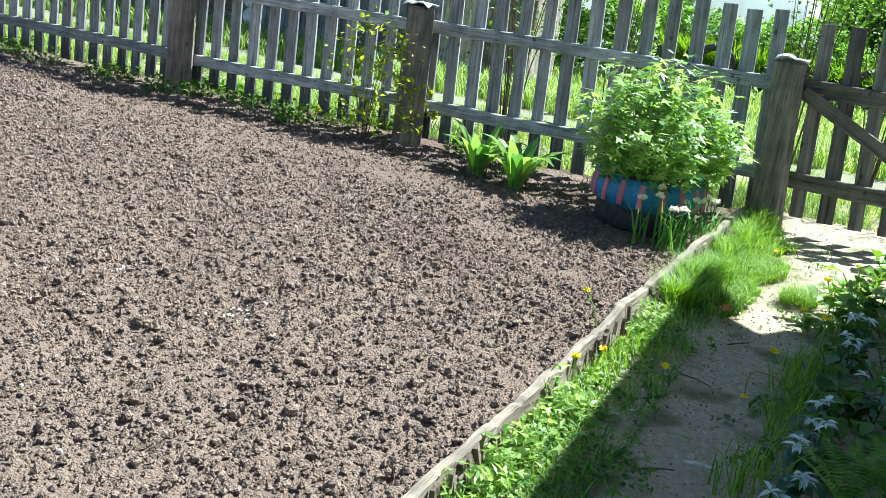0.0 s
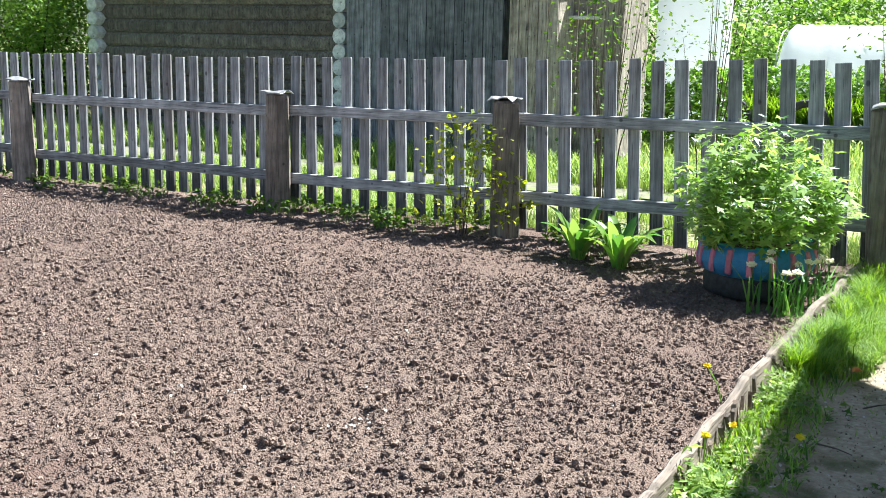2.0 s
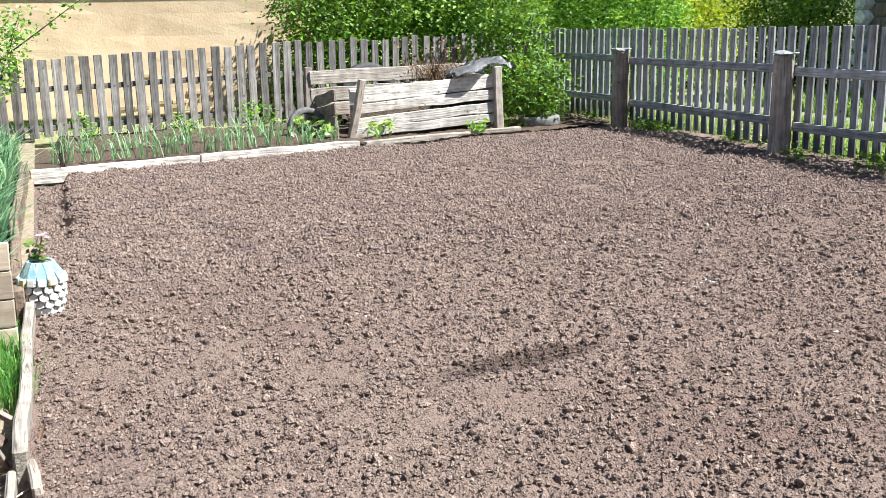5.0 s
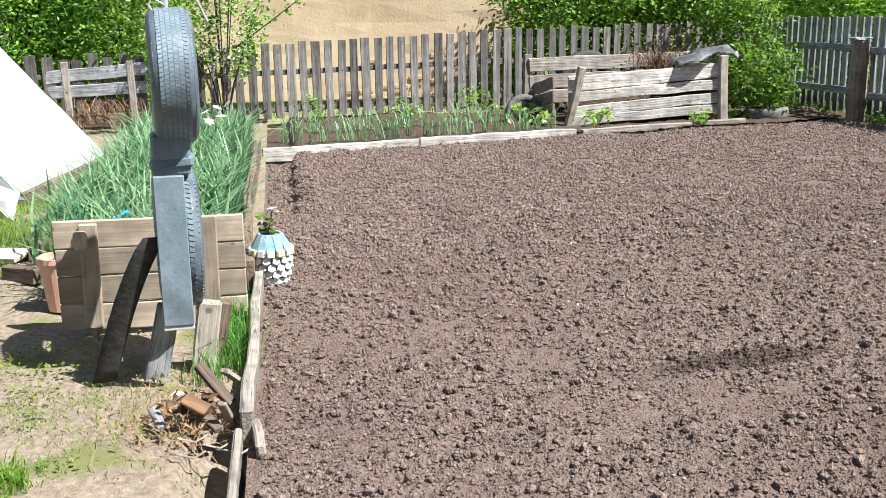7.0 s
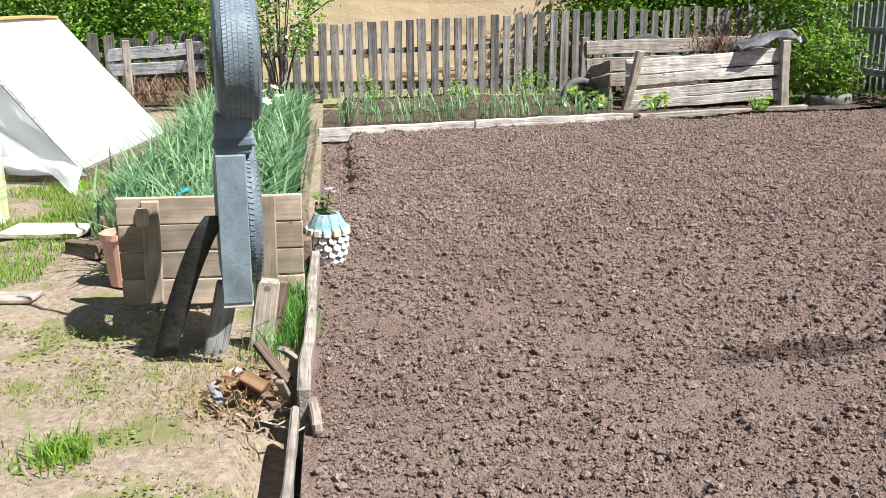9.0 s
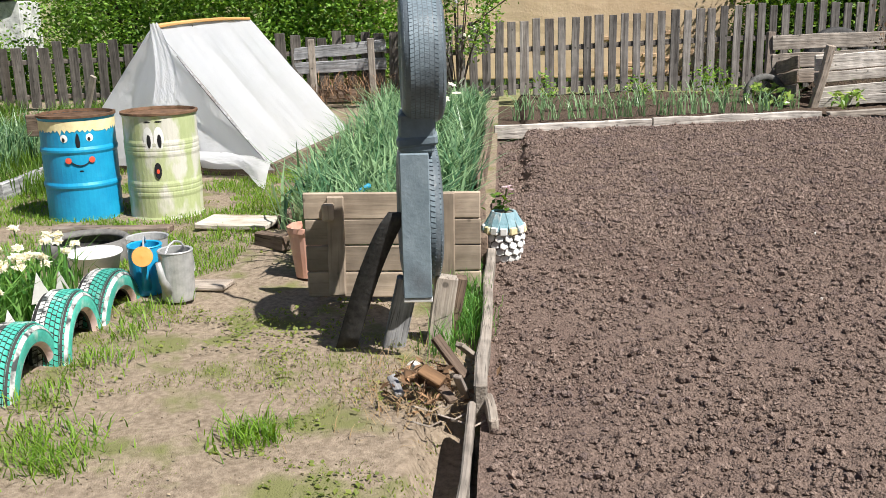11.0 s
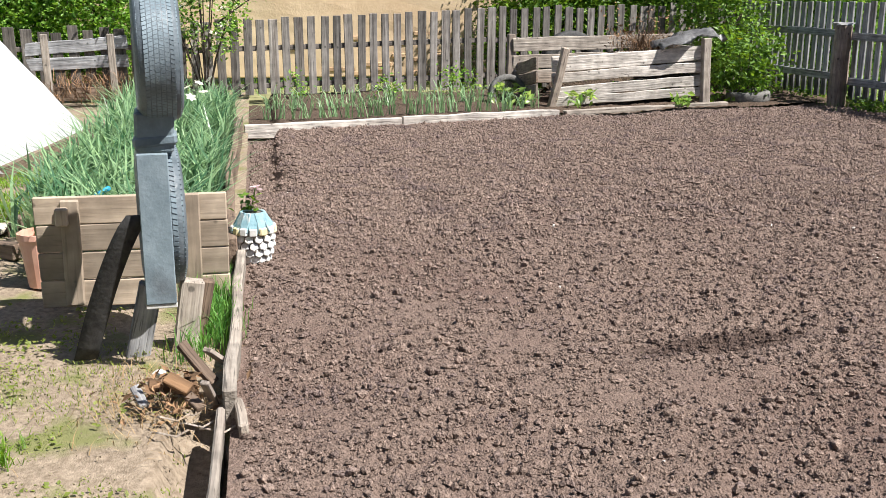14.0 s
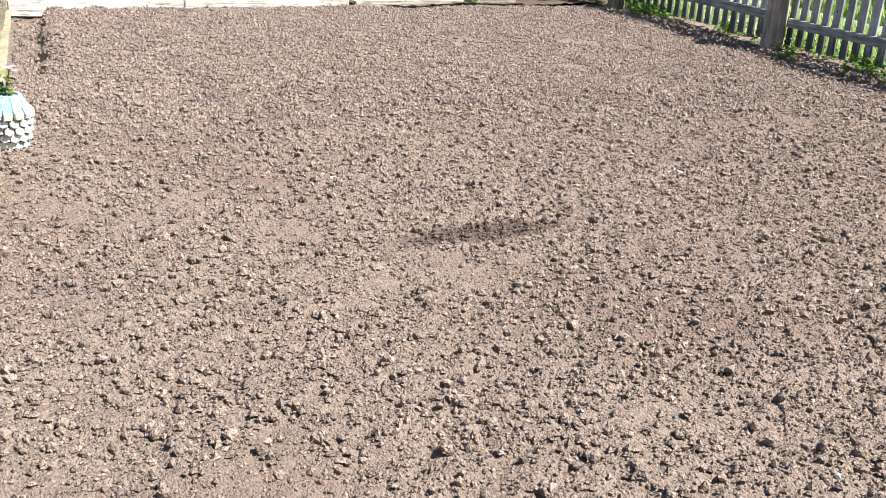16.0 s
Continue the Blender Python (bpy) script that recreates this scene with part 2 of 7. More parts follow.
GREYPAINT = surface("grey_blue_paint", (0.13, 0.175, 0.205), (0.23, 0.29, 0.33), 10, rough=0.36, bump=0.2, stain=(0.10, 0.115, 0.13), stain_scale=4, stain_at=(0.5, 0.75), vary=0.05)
# darker copy of GREYPAINT for tyre bodies, so tread blocks stand out
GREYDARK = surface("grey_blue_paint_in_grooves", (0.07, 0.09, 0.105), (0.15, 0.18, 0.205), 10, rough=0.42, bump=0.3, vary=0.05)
TURQ = surface("turquoise_paint_on_rubber", (0.03, 0.30, 0.24), (0.10, 0.50, 0.40), 14, rough=0.5, bump=0.4, stain=(0.55, 0.62, 0.58), stain_scale=9, stain_at=(0.58, 0.75))
WHITEWORN = surface("worn_white_paint_on_rubber", (0.45, 0.46, 0.45), (0.75, 0.76, 0.74), 20, rough=0.6, bump=0.4, stain=(0.06, 0.07, 0.07), stain_scale=16, stain_at=(0.5, 0.62))
BLUEP = surface("sky_blue_paint", (0.005, 0.25, 0.50), (0.012, 0.36, 0.62), 5, rough=0.4, bump=0.15, stain=(0.01, 0.16, 0.34), stain_scale=3, stain_at=(0.6, 0.85), vary=0, spec=0.5)
GREENP = surface("pale_green_paint", (0.36, 0.42, 0.21), (0.50, 0.55, 0.31), 6, (1, 1, 0.5), rough=0.5, bump=0.2, stain=(0.60, 0.59, 0.52), stain_scale=7, stain_at=(0.47, 0.58), vary=0)
CREAM = surface("cream_paint", (0.62, 0.52, 0.28), (0.8, 0.72, 0.45), 12, bump=0.1)
RUST = surface("rusty_steel", (0.06, 0.035, 0.02), (0.22, 0.13, 0.08), 16, rough=0.8, bump=0.4, metal=0.2)
INK = surface("black_paint", (0.01, 0.01, 0.012), (0.03, 0.03, 0.035), 20, rough=0.4, bump=0.05)
REDP = surface("coral_red_paint", (0.60, 0.06, 0.03), (0.75, 0.12, 0.07), 10, rough=0.45, bump=0.05)
ORANGE = surface("orange_paint", (0.75, 0.28, 0.06), (0.85, 0.38, 0.12), 10, rough=0.45, bump=0.05)
PINKP = surface("pink_paint", (0.50, 0.14, 0.22), (0.66, 0.26, 0.34), 14, rough=0.55, bump=0.2, stain=(0.25, 0.12, 0.14), stain_scale=8, stain_at=(0.55, 0.75))
BLUE2 = surface("cobalt_paint", (0.03, 0.19, 0.40), (0.07, 0.30, 0.54), 14, rough=0.55, bump=0.2, stain=(0.03, 0.06, 0.12), stain_scale=7, stain_at=(0.56, 0.75))
SALMON = surface("salmon_plastic", (0.66, 0.34, 0.25), (0.78, 0.48, 0.38), 6, rough=0.4, bump=0.05)
PLASTER = surface("mud_plaster", (0.46, 0.335, 0.215), (0.59, 0.455, 0.31), 3, rough=0.95, bump=0.5, bump_scale=25, stain=(0.60, 0.48, 0.33), stain_scale=0.6, stain_at=(0.45, 0.7), vary=0)
BRICK = surface("pale_old_brick", (0.36, 0.23, 0.14), (0.54, 0.39, 0.25), 12, bump=0.4)
ROOF = surface("grey_roof_sheet", (0.10, 0.085, 0.08), (0.22, 0.2, 0.19), 6, bump=0.3)
STRAW = surface("dry_straw", (0.28, 0.18, 0.09), (0.52, 0.38, 0.20), 20, bump=0)
ROT = surface("rotten_wood", (0.06, 0.035, 0.02), (0.24, 0.14, 0.075), 14, (0.2, 1, 1), bump=0.8, bump_scale=40)
TURF = surface("meadow_ground", (0.13, 0.13, 0.06), (0.30, 0.29, 0.15), 6, rough=0.95, bump=0.6, bump_scale=60, stain=(0.30, 0.26, 0.17), stain_scale=0.25, stain_at=(0.58, 0.7), vary=0, wide=True)
YARD = surface("trodden_earth", (0.13, 0.098, 0.070), (0.365, 0.30, 0.228), 30, rough=0.95, bump=0.7, bump_scale=140, spread=(0.25, 0.72), stain=(0.17, 0.175, 0.075), stain_scale=3.2, stain_at=(0.52, 0.64), vary=0, wide=True, spec=0.1, dist=0.012)
PATH = surface("sandy_path", (0.25, 0.205, 0.145), (0.51, 0.445, 0.34), 34, rough=0.95, bump=1.0, bump_scale=140, spread=(0.25, 0.72), stain=(0.15, 0.15, 0.08), stain_scale=3.2, stain_at=(0.55, 0.68), vary=0, wide=True, spec=0.1, dist=0.012)
ROAD = surface("pale_gravel_road", (0.12, 0.12, 0.08), (0.24, 0.23, 0.17), 8, rough=0.95, bump=0.5, bump_scale=50, stain=(0.16, 0.20, 0.06), stain_scale=2.5, stain_at=(0.5, 0.65), vary=0)
GRIT = surface("brown_grit", (0.10, 0.08, 0.055), (0.34, 0.28, 0.20), 30, rough=0.95, bump=0, vary=0, island=0.4)
BARK = surface("grey_brown_bark", (0.05, 0.04, 0.03), (0.17, 0.13, 0.10), 18, (1, 1, 0.3), bump=0.6, bump_scale=40)
CREAMTRUNK = surface("dark_bark", (0.03, 0.025, 0.02), (0.09, 0.07, 0.055), 18, (1, 1, 0.3), bump=0.6, bump_scale=40)
LEAF = leafy("bush_leaves", (0.04, 0.125, 0.015), (0.285, 0.49, 0.085), 0.38)
LEAF_MID = leafy("shrub_leaves", (0.035, 0.10, 0.012), (0.18, 0.315, 0.048), 0.34)
LEAF_HEDGE = leafy("hedge_leaves", (0.035, 0.10, 0.012), (0.21, 0.365, 0.055), 0.34)
LEAF_LIME = leafy("lime_leaves", (0.16, 0.25, 0.02), (0.42, 0.48, 0.08), 0.55)
LEAF_DEEP = leafy("deep_green_leaves", (0.035, 0.095, 0.012), (0.13, 0.24, 0.035))
LEAF_PALE = leafy("pale_green_leaves", (0.085, 0.20, 0.03), (0.38, 0.53, 0.16), rough=0.3, spec=0.5)
GRASS = leafy("grass_blades", (0.07, 0.17, 0.015), (0.24, 0.40, 0.055))
GRASS_DRY = leafy("short_lawn_blades", (0.095, 0.145, 0.026), (0.26, 0.315, 0.075))
ONION = leafy("onion_leaves", (0.035, 0.115, 0.055), (0.29, 0.44, 0.23), 0.3, 0.3)
IRIS = leafy("daffodil_leaves", (0.05, 0.17, 0.03), (0.16, 0.33, 0.07), 0.35)
BLOSSOM = leafy("white_petals", (0.76, 0.73, 0.58), (0.90, 0.88, 0.76), 0.35)
YELLOW = leafy("yellow_petals", (0.86, 0.66, 0.01), (0.92, 0.78, 0.04), 0.05)
PINKPETAL = leafy("pink_petals", (0.80, 0.52, 0.58), (0.90, 0.74, 0.77), 0.3)
WEED = leafy("kerb_weed_leaves", (0.06, 0.14, 0.02), (0.36, 0.47, 0.15))
# shade of the fence is put into this darker leaf colour
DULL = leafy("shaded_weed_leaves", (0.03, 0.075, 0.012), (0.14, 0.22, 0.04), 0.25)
GRASS_PALE = leafy("sunlit_meadow_blades", (0.115, 0.21, 0.04), (0.35, 0.47, 0.135), 0.38)
FROST = leafy("frosty_white_leaves", (0.42, 0.52, 0.48), (0.82, 0.86, 0.85), 0.15)
BLUELEAF = leafy("blue_green_leaves", (0.05, 0.11, 0.07), (0.15, 0.25, 0.17), 0.2)
SILVER = leafy("silvery_leaves", (0.22, 0.32, 0.26), (0.50, 0.60, 0.52), 0.2)


def film_material():
    m, nodes, links, bsdf = material("milky_plastic_film")
    n = nodes.new("ShaderNodeTexNoise")
    n.inputs["Scale"].default_value, n.inputs["Detail"].default_value = 3.5, 10
    ramp = nodes.new("ShaderNodeValToRGB")
    ramp.color_ramp.elements[0].color, ramp.color_ramp.elements[1].color = (0.76, 0.79, 0.83, 1), (0.90, 0.915, 0.94, 1)
    links.new(n.outputs["Fac"], ramp.inputs["Fac"])
    links.new(ramp.outputs[0], bsdf.inputs["Base Color"])
    bsdf.inputs["Roughness"].default_value = 0.28
    b = nodes.new("ShaderNodeBump")
    b.inputs["Strength"].default_value, b.inputs["Distance"].default_value = 0.6, 0.03
    n2 = nodes.new("ShaderNodeTexNoise")
    n2.inputs["Scale"].default_value, n2.inputs["Detail"].default_value = 9, 4
    links.new(n2.outputs["Fac"], b.inputs["Height"])
    links.new(b.outputs[0], bsdf.inputs["Normal"])
    tr = nodes.new("ShaderNodeBsdfTranslucent")
    tr.inputs["Color"].default_value = (0.88, 0.90, 0.93, 1)
    ms = nodes.new("ShaderNodeMixShader")
    ms.inputs[0].default_value = 0.52
    clear = nodes.new("ShaderNodeBsdfTransparent")
    ms2 = nodes.new("ShaderNodeMixShader")
    ms2.inputs[0].default_value = 0.09
    links.new(bsdf.outputs[0], ms.inputs[1])
    links.new(tr.outputs[0], ms.inputs[2])
    links.new(ms.outputs[0], ms2.inputs[1])
    links.new(clear.outputs[0], ms2.inputs[2])
    links.new(ms2.outputs[0], nodes["Material Output"].inputs["Surface"])
    return m


FILM = film_material()


# ---- building helpers ----
rng = np.random.default_rng(7)


def thing(name, label, category, at=(0, 0, 0), turn=0, group="", kind=""):
    ob = new(name)
    ob.empty_display_size = 0.1
    ob.matrix_world = pose(*at, 0, 0, turn)
    return tagged(ob, label, category, group, kind)


def mesh_of(bm, name, mat, smooth=False):
    me = bpy.data.meshes.new(name)
    bm.to_mesh(me)
    bm.free()
    for m in mat if isinstance(mat, (list, tuple)) else [mat]:
        me.materials.append(m)
    if smooth:
        me.polygons.foreach_set("use_smooth", [True] * len(me.polygons))
    return me


def part(name, bm, mat, parent, label="", smooth=False, m=None):
    ob = new(name, bm if isinstance(bm, bpy.types.Mesh) else mesh_of(bm, name, mat, smooth))
    ob.parent = parent
    if m is not None:
        ob.matrix_basis = m
    return tagged(ob, label)


def raw(name, verts, faces, mat, parent=None, smooth=False):
    """One object from arrays; faces is an array of triangles or quads."""
    me = bpy.data.meshes.new(name)
    verts, faces = np.asarray(verts, np.float32), np.asarray(faces, np.int32)
    k = faces.shape[1]
    me.vertices.add(len(verts))
    me.vertices.foreach_set("co", verts.ravel())
    me.loops.add(faces.size)
    me.loops.foreach_set("vertex_index", faces.ravel())
    me.polygons.add(len(faces))
    me.polygons.foreach_set("loop_start", np.arange(0, faces.size, k, dtype=np.int32))
    me.polygons.foreach_set("use_smooth", np.full(len(faces), smooth))
    me.materials.append(mat)
    me.update(calc_edges=True)
    ob = new(name, me)
    if parent:
        ob.parent = parent
    return ob


def box(sx, sy, sz, at=(0, 0, 0), bevel=0.006, rough=0.0, cuts=0, seed=0):
    """A board: bevelled, and with rough > 0 a little warped."""
    bm = bmesh.new()
    bmesh.ops.create_cube(bm, size=1)
    bmesh.ops.scale(bm, vec=(sx, sy, sz), verts=bm.verts)
    if cuts:
        axis = max(range(3), key=lambda i: (sx, sy, sz)[i])
        long_edges = [e for e in bm.edges if abs((e.verts[0].co - e.verts[1].co)[axis]) > 0.5 * (sx, sy, sz)[axis]]
        bmesh.ops.subdivide_edges(bm, edges=long_edges, cuts=cuts)
    if bevel:
        sharp = [e for e in bm.edges if e.is_manifold and e.calc_face_angle(0) > 0.5]
        bmesh.ops.bevel(bm, geom=sharp, offset=min(bevel, 0.3 * min(sx, sy, sz)), segments=1, affect="EDGES")
    if rough:
        for v in bm.verts:
            v.co += noise.noise_vector(v.co * 2.3 + Vector((seed * 3.7, seed * 1.3, 0))) * rough
    bmesh.ops.translate(bm, vec=at, verts=bm.verts)
    return bm


def lathe(profile, segments=32, closed=False, arc=360.0):
    """Turns (radius, z) points about the z axis."""
    bm = bmesh.new()
    rings = []
    full = arc >= 359.9
    n = segments if full else segments + 1
    for k in range(n):
        a = radians(arc) * k / segments
        rings.append([bm.verts.new((r * math.cos(a), r * math.sin(a), z)) for r, z in profile])
    m = len(profile)
    for k in range(segments):
        a, b = rings[k], rings[(k + 1) % n]
        for i in range(m if closed else m - 1):
            j = (i + 1) % m
            bm.faces.new((a[i], b[i], b[j], a[j]))
    bmesh.ops.remove_doubles(bm, verts=bm.verts, dist=1e-5)
    bmesh.ops.recalc_face_normals(bm, faces=bm.faces)
    return bm


def tube(points, radii, sides=6, bm=None):
    """A tapering round bar along a line of points."""
    bm = bm or bmesh.new()
    pts = [Vector(p) for p in points]
    last = None
    for k, p in enumerate(pts):
        d = (pts[min(k + 1, len(pts) - 1)] - pts[max(k - 1, 0)]).normalized()
        u = d.orthogonal().normalized() if last is None else (last - d * last.dot(d)).normalized()
        last = u
        w = d.cross(u)
        r = radii[k] if isinstance(radii, (list, tuple)) else radii
        ring = [bm.verts.new(p + (u * math.cos(2 * math.pi * i / sides) + w * math.sin(2 * math.pi * i / sides)) * r) for i in range(sides)]
        if k:
            for i in range(sides):
                bm.faces.new((old[i], old[(i + 1) % sides], ring[(i + 1) % sides], ring[i]))
        else:
            bm.faces.new(ring[::-1])
        old = ring
    bm.faces.new(old)
    return bm


def blades(spots, height, width, lean=0.35, bend=0.5, spread=0.3):
    """Bent tapering blades on the given (x, y, z) spots; returns vertices and triangles."""
    s = np.asarray(spots, float)
    n = len(s)
    a = rng.uniform(0, 2 * np.pi, n)
    h = height * rng.uniform(1 - spread, 1 + spread, n)
    out = np.stack([np.cos(a), np.sin(a), 0 * a], 1)
    side = np.stack([-np.sin(a), np.cos(a), 0 * a], 1) * (width * rng.uniform(0.7, 1.2, n))[:, None] / 2
    up = np.array([0, 0, 1.0])
    l = (lean * rng.uniform(0.2, 1.3, n))[:, None]
    b = (bend * rng.uniform(0.2, 1.3, n))[:, None]
    mid = s + (up * 0.55 + out * l * 0.5) * h[:, None]
    tip = s + (up * (1.0 - 0.35 * b) + out * (l + b * 0.6)) * h[:, None]
    v = np.stack([s - side, s + side, mid + side * 0.8, mid - side * 0.8, tip], 1).reshape(-1, 3)
    base = np.arange(n)[:, None] * 5
    f = np.concatenate([base + [0, 1, 2], base + [0, 2, 3], base + [3, 2, 4]])
    return v, f


def leaves(centres, size, up=0.4, spread=0.4, slim=0.55):
    """A folded leaf of four corners at every centre; returns vertices and triangles."""
    c = np.asarray(centres, float)
    n = len(c)
    d = rng.normal(size=(n, 3))
    d[:, 2] = d[:, 2] * 0.6 - 0.15
    d /= np.linalg.norm(d, axis=1, keepdims=True)
    nn = rng.normal(size=(n, 3)) + [0, 0, up * 3]
    w = np.cross(d, nn)
    w /= np.linalg.norm(w, axis=1, keepdims=True) + 1e-9
    k = np.cross(w, d)
    s = (size * rng.uniform(1 - spread, 1 + spread, n))[:, None]
    v = np.stack([c - d * s * 0.5, c + w * s * slim * 0.5 + k * s * 0.08, c + d * s * 0.5, c - w * s * slim * 0.5 + k * s * 0.08], 1).reshape(-1, 3)
    base = np.arange(n)[:, None] * 4
    return v, np.concatenate([base + [0, 1, 2], base + [0, 2, 3]])


def clumps(n, lo, hi, count, sigma):
    """Leaf centres gathered into clumps inside a box, thinning towards its sides."""
    lo, hi = np.array(lo, float), np.array(hi, float)
    mid, half = (lo + hi) / 2, (hi - lo) / 2
    out = []
    while len(out) < n:
        p = rng.uniform(-1, 1, 3)
        if (p[0] ** 4 + p[1] ** 4 + max(p[2], 0) ** 4) < rng.uniform(0.35, 1.1):
            out.append(mid + p * half)
    out = np.array(out)
    return (out[:, None] + rng.normal(size=(n, count, 3)) * sigma).reshape(-1, 3)


def bush(name, label, category, at, size, mat, n=120, count=45, leaf=0.07, stems=7, sigma=0.16, bark=None, low=0.15, group="", thick=1.0):
    """Stems that fan out from the ground and a crown of clumped leaves."""
    root = thing(name, label, category, at, group=group)
    sx, sy, sz = size
    for k in range(stems):
        a, r = rng.uniform(0, 6.28), rng.uniform(0.2, 0.85)
        tip = Vector((math.cos(a) * sx / 2 * r, math.sin(a) * sy / 2 * r, sz * rng.uniform(0.6, 0.95)))
        pts = [Vector((tip.x * 0.12, tip.y * 0.12, -0.05)), Vector((tip.x * 0.35, tip.y * 0.3, tip.z * 0.4)), Vector((tip.x * 0.75, tip.y * 0.8, tip.z * 0.75)), tip]
        part("stem", tube(pts, [0.02 * sz / 2 * thick, 0.014 * sz / 2 * thick, 0.009 * sz / 2 * thick, 0.004 * thick], 5), bark or BARK, root)
    v, f = leaves(clumps(n, (-sx / 2, -sy / 2, sz * low), (sx / 2, sy / 2, sz), count, sigma), leaf)
    raw("foliage", v, f, mat, root)
    return root


# ---- ground ----
def value_noise(x, y, cell, seed):
    g = np.random.default_rng(seed).uniform(-1, 1, (256, 256))
    u, w = x / cell + 1000.0, y / cell + 1000.0
    i, j = np.floor(u).astype(int), np.floor(w).astype(int)
    fu, fw = u - i, w - j
    fu, fw = fu * fu * (3 - 2 * fu), fw * fw * (3 - 2 * fw)
    a, b, c, d = g[i % 256, j % 256], g[(i + 1) % 256, j % 256], g[i % 256, (j + 1) % 256], g[(i + 1) % 256, (j + 1) % 256]
    return (a * (1 - fu) + b * fu) * (1 - fw) + (c * (1 - fu) + d * fu) * fw


def bed_west(y):
    return -11.45 - (y + 0.2) * 0.205


def bed_east(y):
    return -0.86 + (y - 3.0) * 0.048


def tilth(x, y):
    """0 where the soil lies raked flat, 1 where it is cloddy."""
    return np.clip(0.72 + 0.5 * value_noise(x, y, 0.6, 93) + 0.6 * value_noise(x, y, 0.17, 94), 0, 1)


def soil_height(x, y):
    h = 0.022 * value_noise(x, y, 0.9, 1) + 0.009 * value_noise(x, y, 0.21, 2)
    h += (0.45 + 0.55 * tilth(x, y)) * (0.012 * value_noise(x, y, 0.075, 3) + np.where(x > -7.5, 0.015, 0.009) * value_noise(x, y, 0.036, 4))
    trough = np.clip((0.13 - y + 0.05 * value_noise(x, y, 0.3, 6)) / 0.05, 0, 1) * np.clip((-7.6 - x) / 1.2, 0, 1)
    fence = np.clip((y - 7.25 + 0.15 * value_noise(x, y, 0.4, 8)) / 0.3, 0, 1)
    ridge = np.exp(-((y - 0.22 - 0.05 * value_noise(x, y, 0.3, 6)) / 0.09) ** 2) * np.clip((-7.8 - x) / 1.2, 0, 1)
    return h * (1 - 0.6 * trough) - 0.10 * trough + 0.03 * ridge + 0.01 * fence


def sheet(name, nx, ny, place, mat):
    """A grid whose points are place(u, v)."""
    u, w = np.meshgrid(np.linspace(0, 1, nx), np.linspace(0, 1, ny), indexing="ij")
    v = np.stack(place(u, w), -1).reshape(-1, 3)
    k = (np.arange(nx - 1)[:, None] * ny + np.arange(ny - 1)).ravel()
    return raw(name, v, np.stack([k, k + ny, k + ny + 1, k + 1], 1), mat, smooth=True)


def meadow(u, w):
    r, a = 0.0 + 900.0 * u ** 4, 2 * np.pi * w
    x, y = r * np.cos(a) - 6, r * np.sin(a) + 3
    far = np.clip((r - 22) / 60, 0, 1)
    inside = np.clip((x + 13.5) / 0.5, 0, 1) * np.clip((-x) / 0.5, 0, 1) * np.clip((7.9 - y) / 0.3, 0, 1) * np.clip((y + 0.75) / 0.2, 0, 1)
    return x, y, -0.10 - 0.15 * inside + 0.03 * value_noise(x, y, 1.3, 11) + far * 0.3 * value_noise(x, y, 25.0, 12)


tagged(sheet("ground", 160, 120, meadow, TURF), "rough green meadow ground round the garden", "ground", kind="structure")


def bed(u, w):
    y = -0.2 + 8.40 * w
    u = 1 - (1 - u) ** 1.3
    x = bed_west(y) * (1 - u) + bed_east(y) * u
    return x, y, soil_height(x, y)


tagged(sheet("soil_bed", 660, 540, bed, SOIL), "freshly tilled brown soil of an empty vegetable bed", "soil bed", kind="structure")


def yard(u, w):
    x, y = -16.0 + 17.05 * u, -9.0 + 8.82 * w
    return x, y, -0.01 + 0.02 * value_noise(x, y, 0.8, 21) + 0.008 * value_noise(x, y, 0.12, 22) + 0.004 * value_noise(x, y, 0.04, 23) - 0.13 * np.clip((y + 0.44) / 0.06, 0, 1) * np.clip((x + 3.9) / 0.3, 0, 1)


tagged(sheet("yard", 420, 200, yard, YARD), "trodden earth yard with patches of short grass", "ground", kind="structure")


def side_path(u, w):
    y = -0.2 + 8.9 * w
    x = bed_east(y) + 0.02 + 1.75 * u
    return x, y, -0.015 + 0.02 * value_noise(x, y, 0.7, 31) + 0.008 * value_noise(x, y, 0.1, 32)


tagged(sheet("path", 60, 220, side_path, PATH), "narrow sandy garden path with thin grass", "path", kind="structure")


def lane(u, w):
    x = -45 + 90 * u
    y = 11.0 + 1.0 * w + 0.25 * value_noise(x, 0 * x, 3.0, 41)
    return x, y, -0.045 + 0.02 * value_noise(x, y, 0.6, 42)


tagged(sheet("lane", 200, 12, lane, ROAD), "pale gravel lane outside the fence", "road", kind="structure")


def rear_bed(u, w):
    y = -0.2 + 8.0 * w
    x = -15.4 * (1 - u) + (bed_west(y) - 0.03) * u
    return x, y, 0.03 + soil_height(x, y) * 1.2


tagged(sheet("rear_bed", 120, 200, rear_bed, DARKSOIL), "dark soil strip planted with onions along the fence", "soil bed", kind="structure")

# deepens the fence shadow with a strip of darker earth colour
def fence_border(u, w):
    x = -15.9 + 15.2 * u
    y = 7.24 + 0.14 * value_noise(x, 0 * x, 0.5, 45) * (1 - w) + 1.25 * w
    return x, y, np.where(w < 0.04, -0.03, 0.012) + soil_height(x, y) - 0.05 * w


tagged(sheet("fence_border", 680, 50, fence_border, DARKSOIL), "earth strip along the fence foot, coloured dark for the fence shadow", "soil bed", kind="structure")

# unseen house wall and roof, added to shade the path; limewash softens that shade
SHADE_HOUSE = thing("shade_house", "unseen limewashed house wall added to shade the garden path", "house", (0, 0, 0), kind="structure")
part("wall", box(0.2, 15.0, 3.58, (1.15, -0.4, 1.79)), LIMED, SHADE_HOUSE)
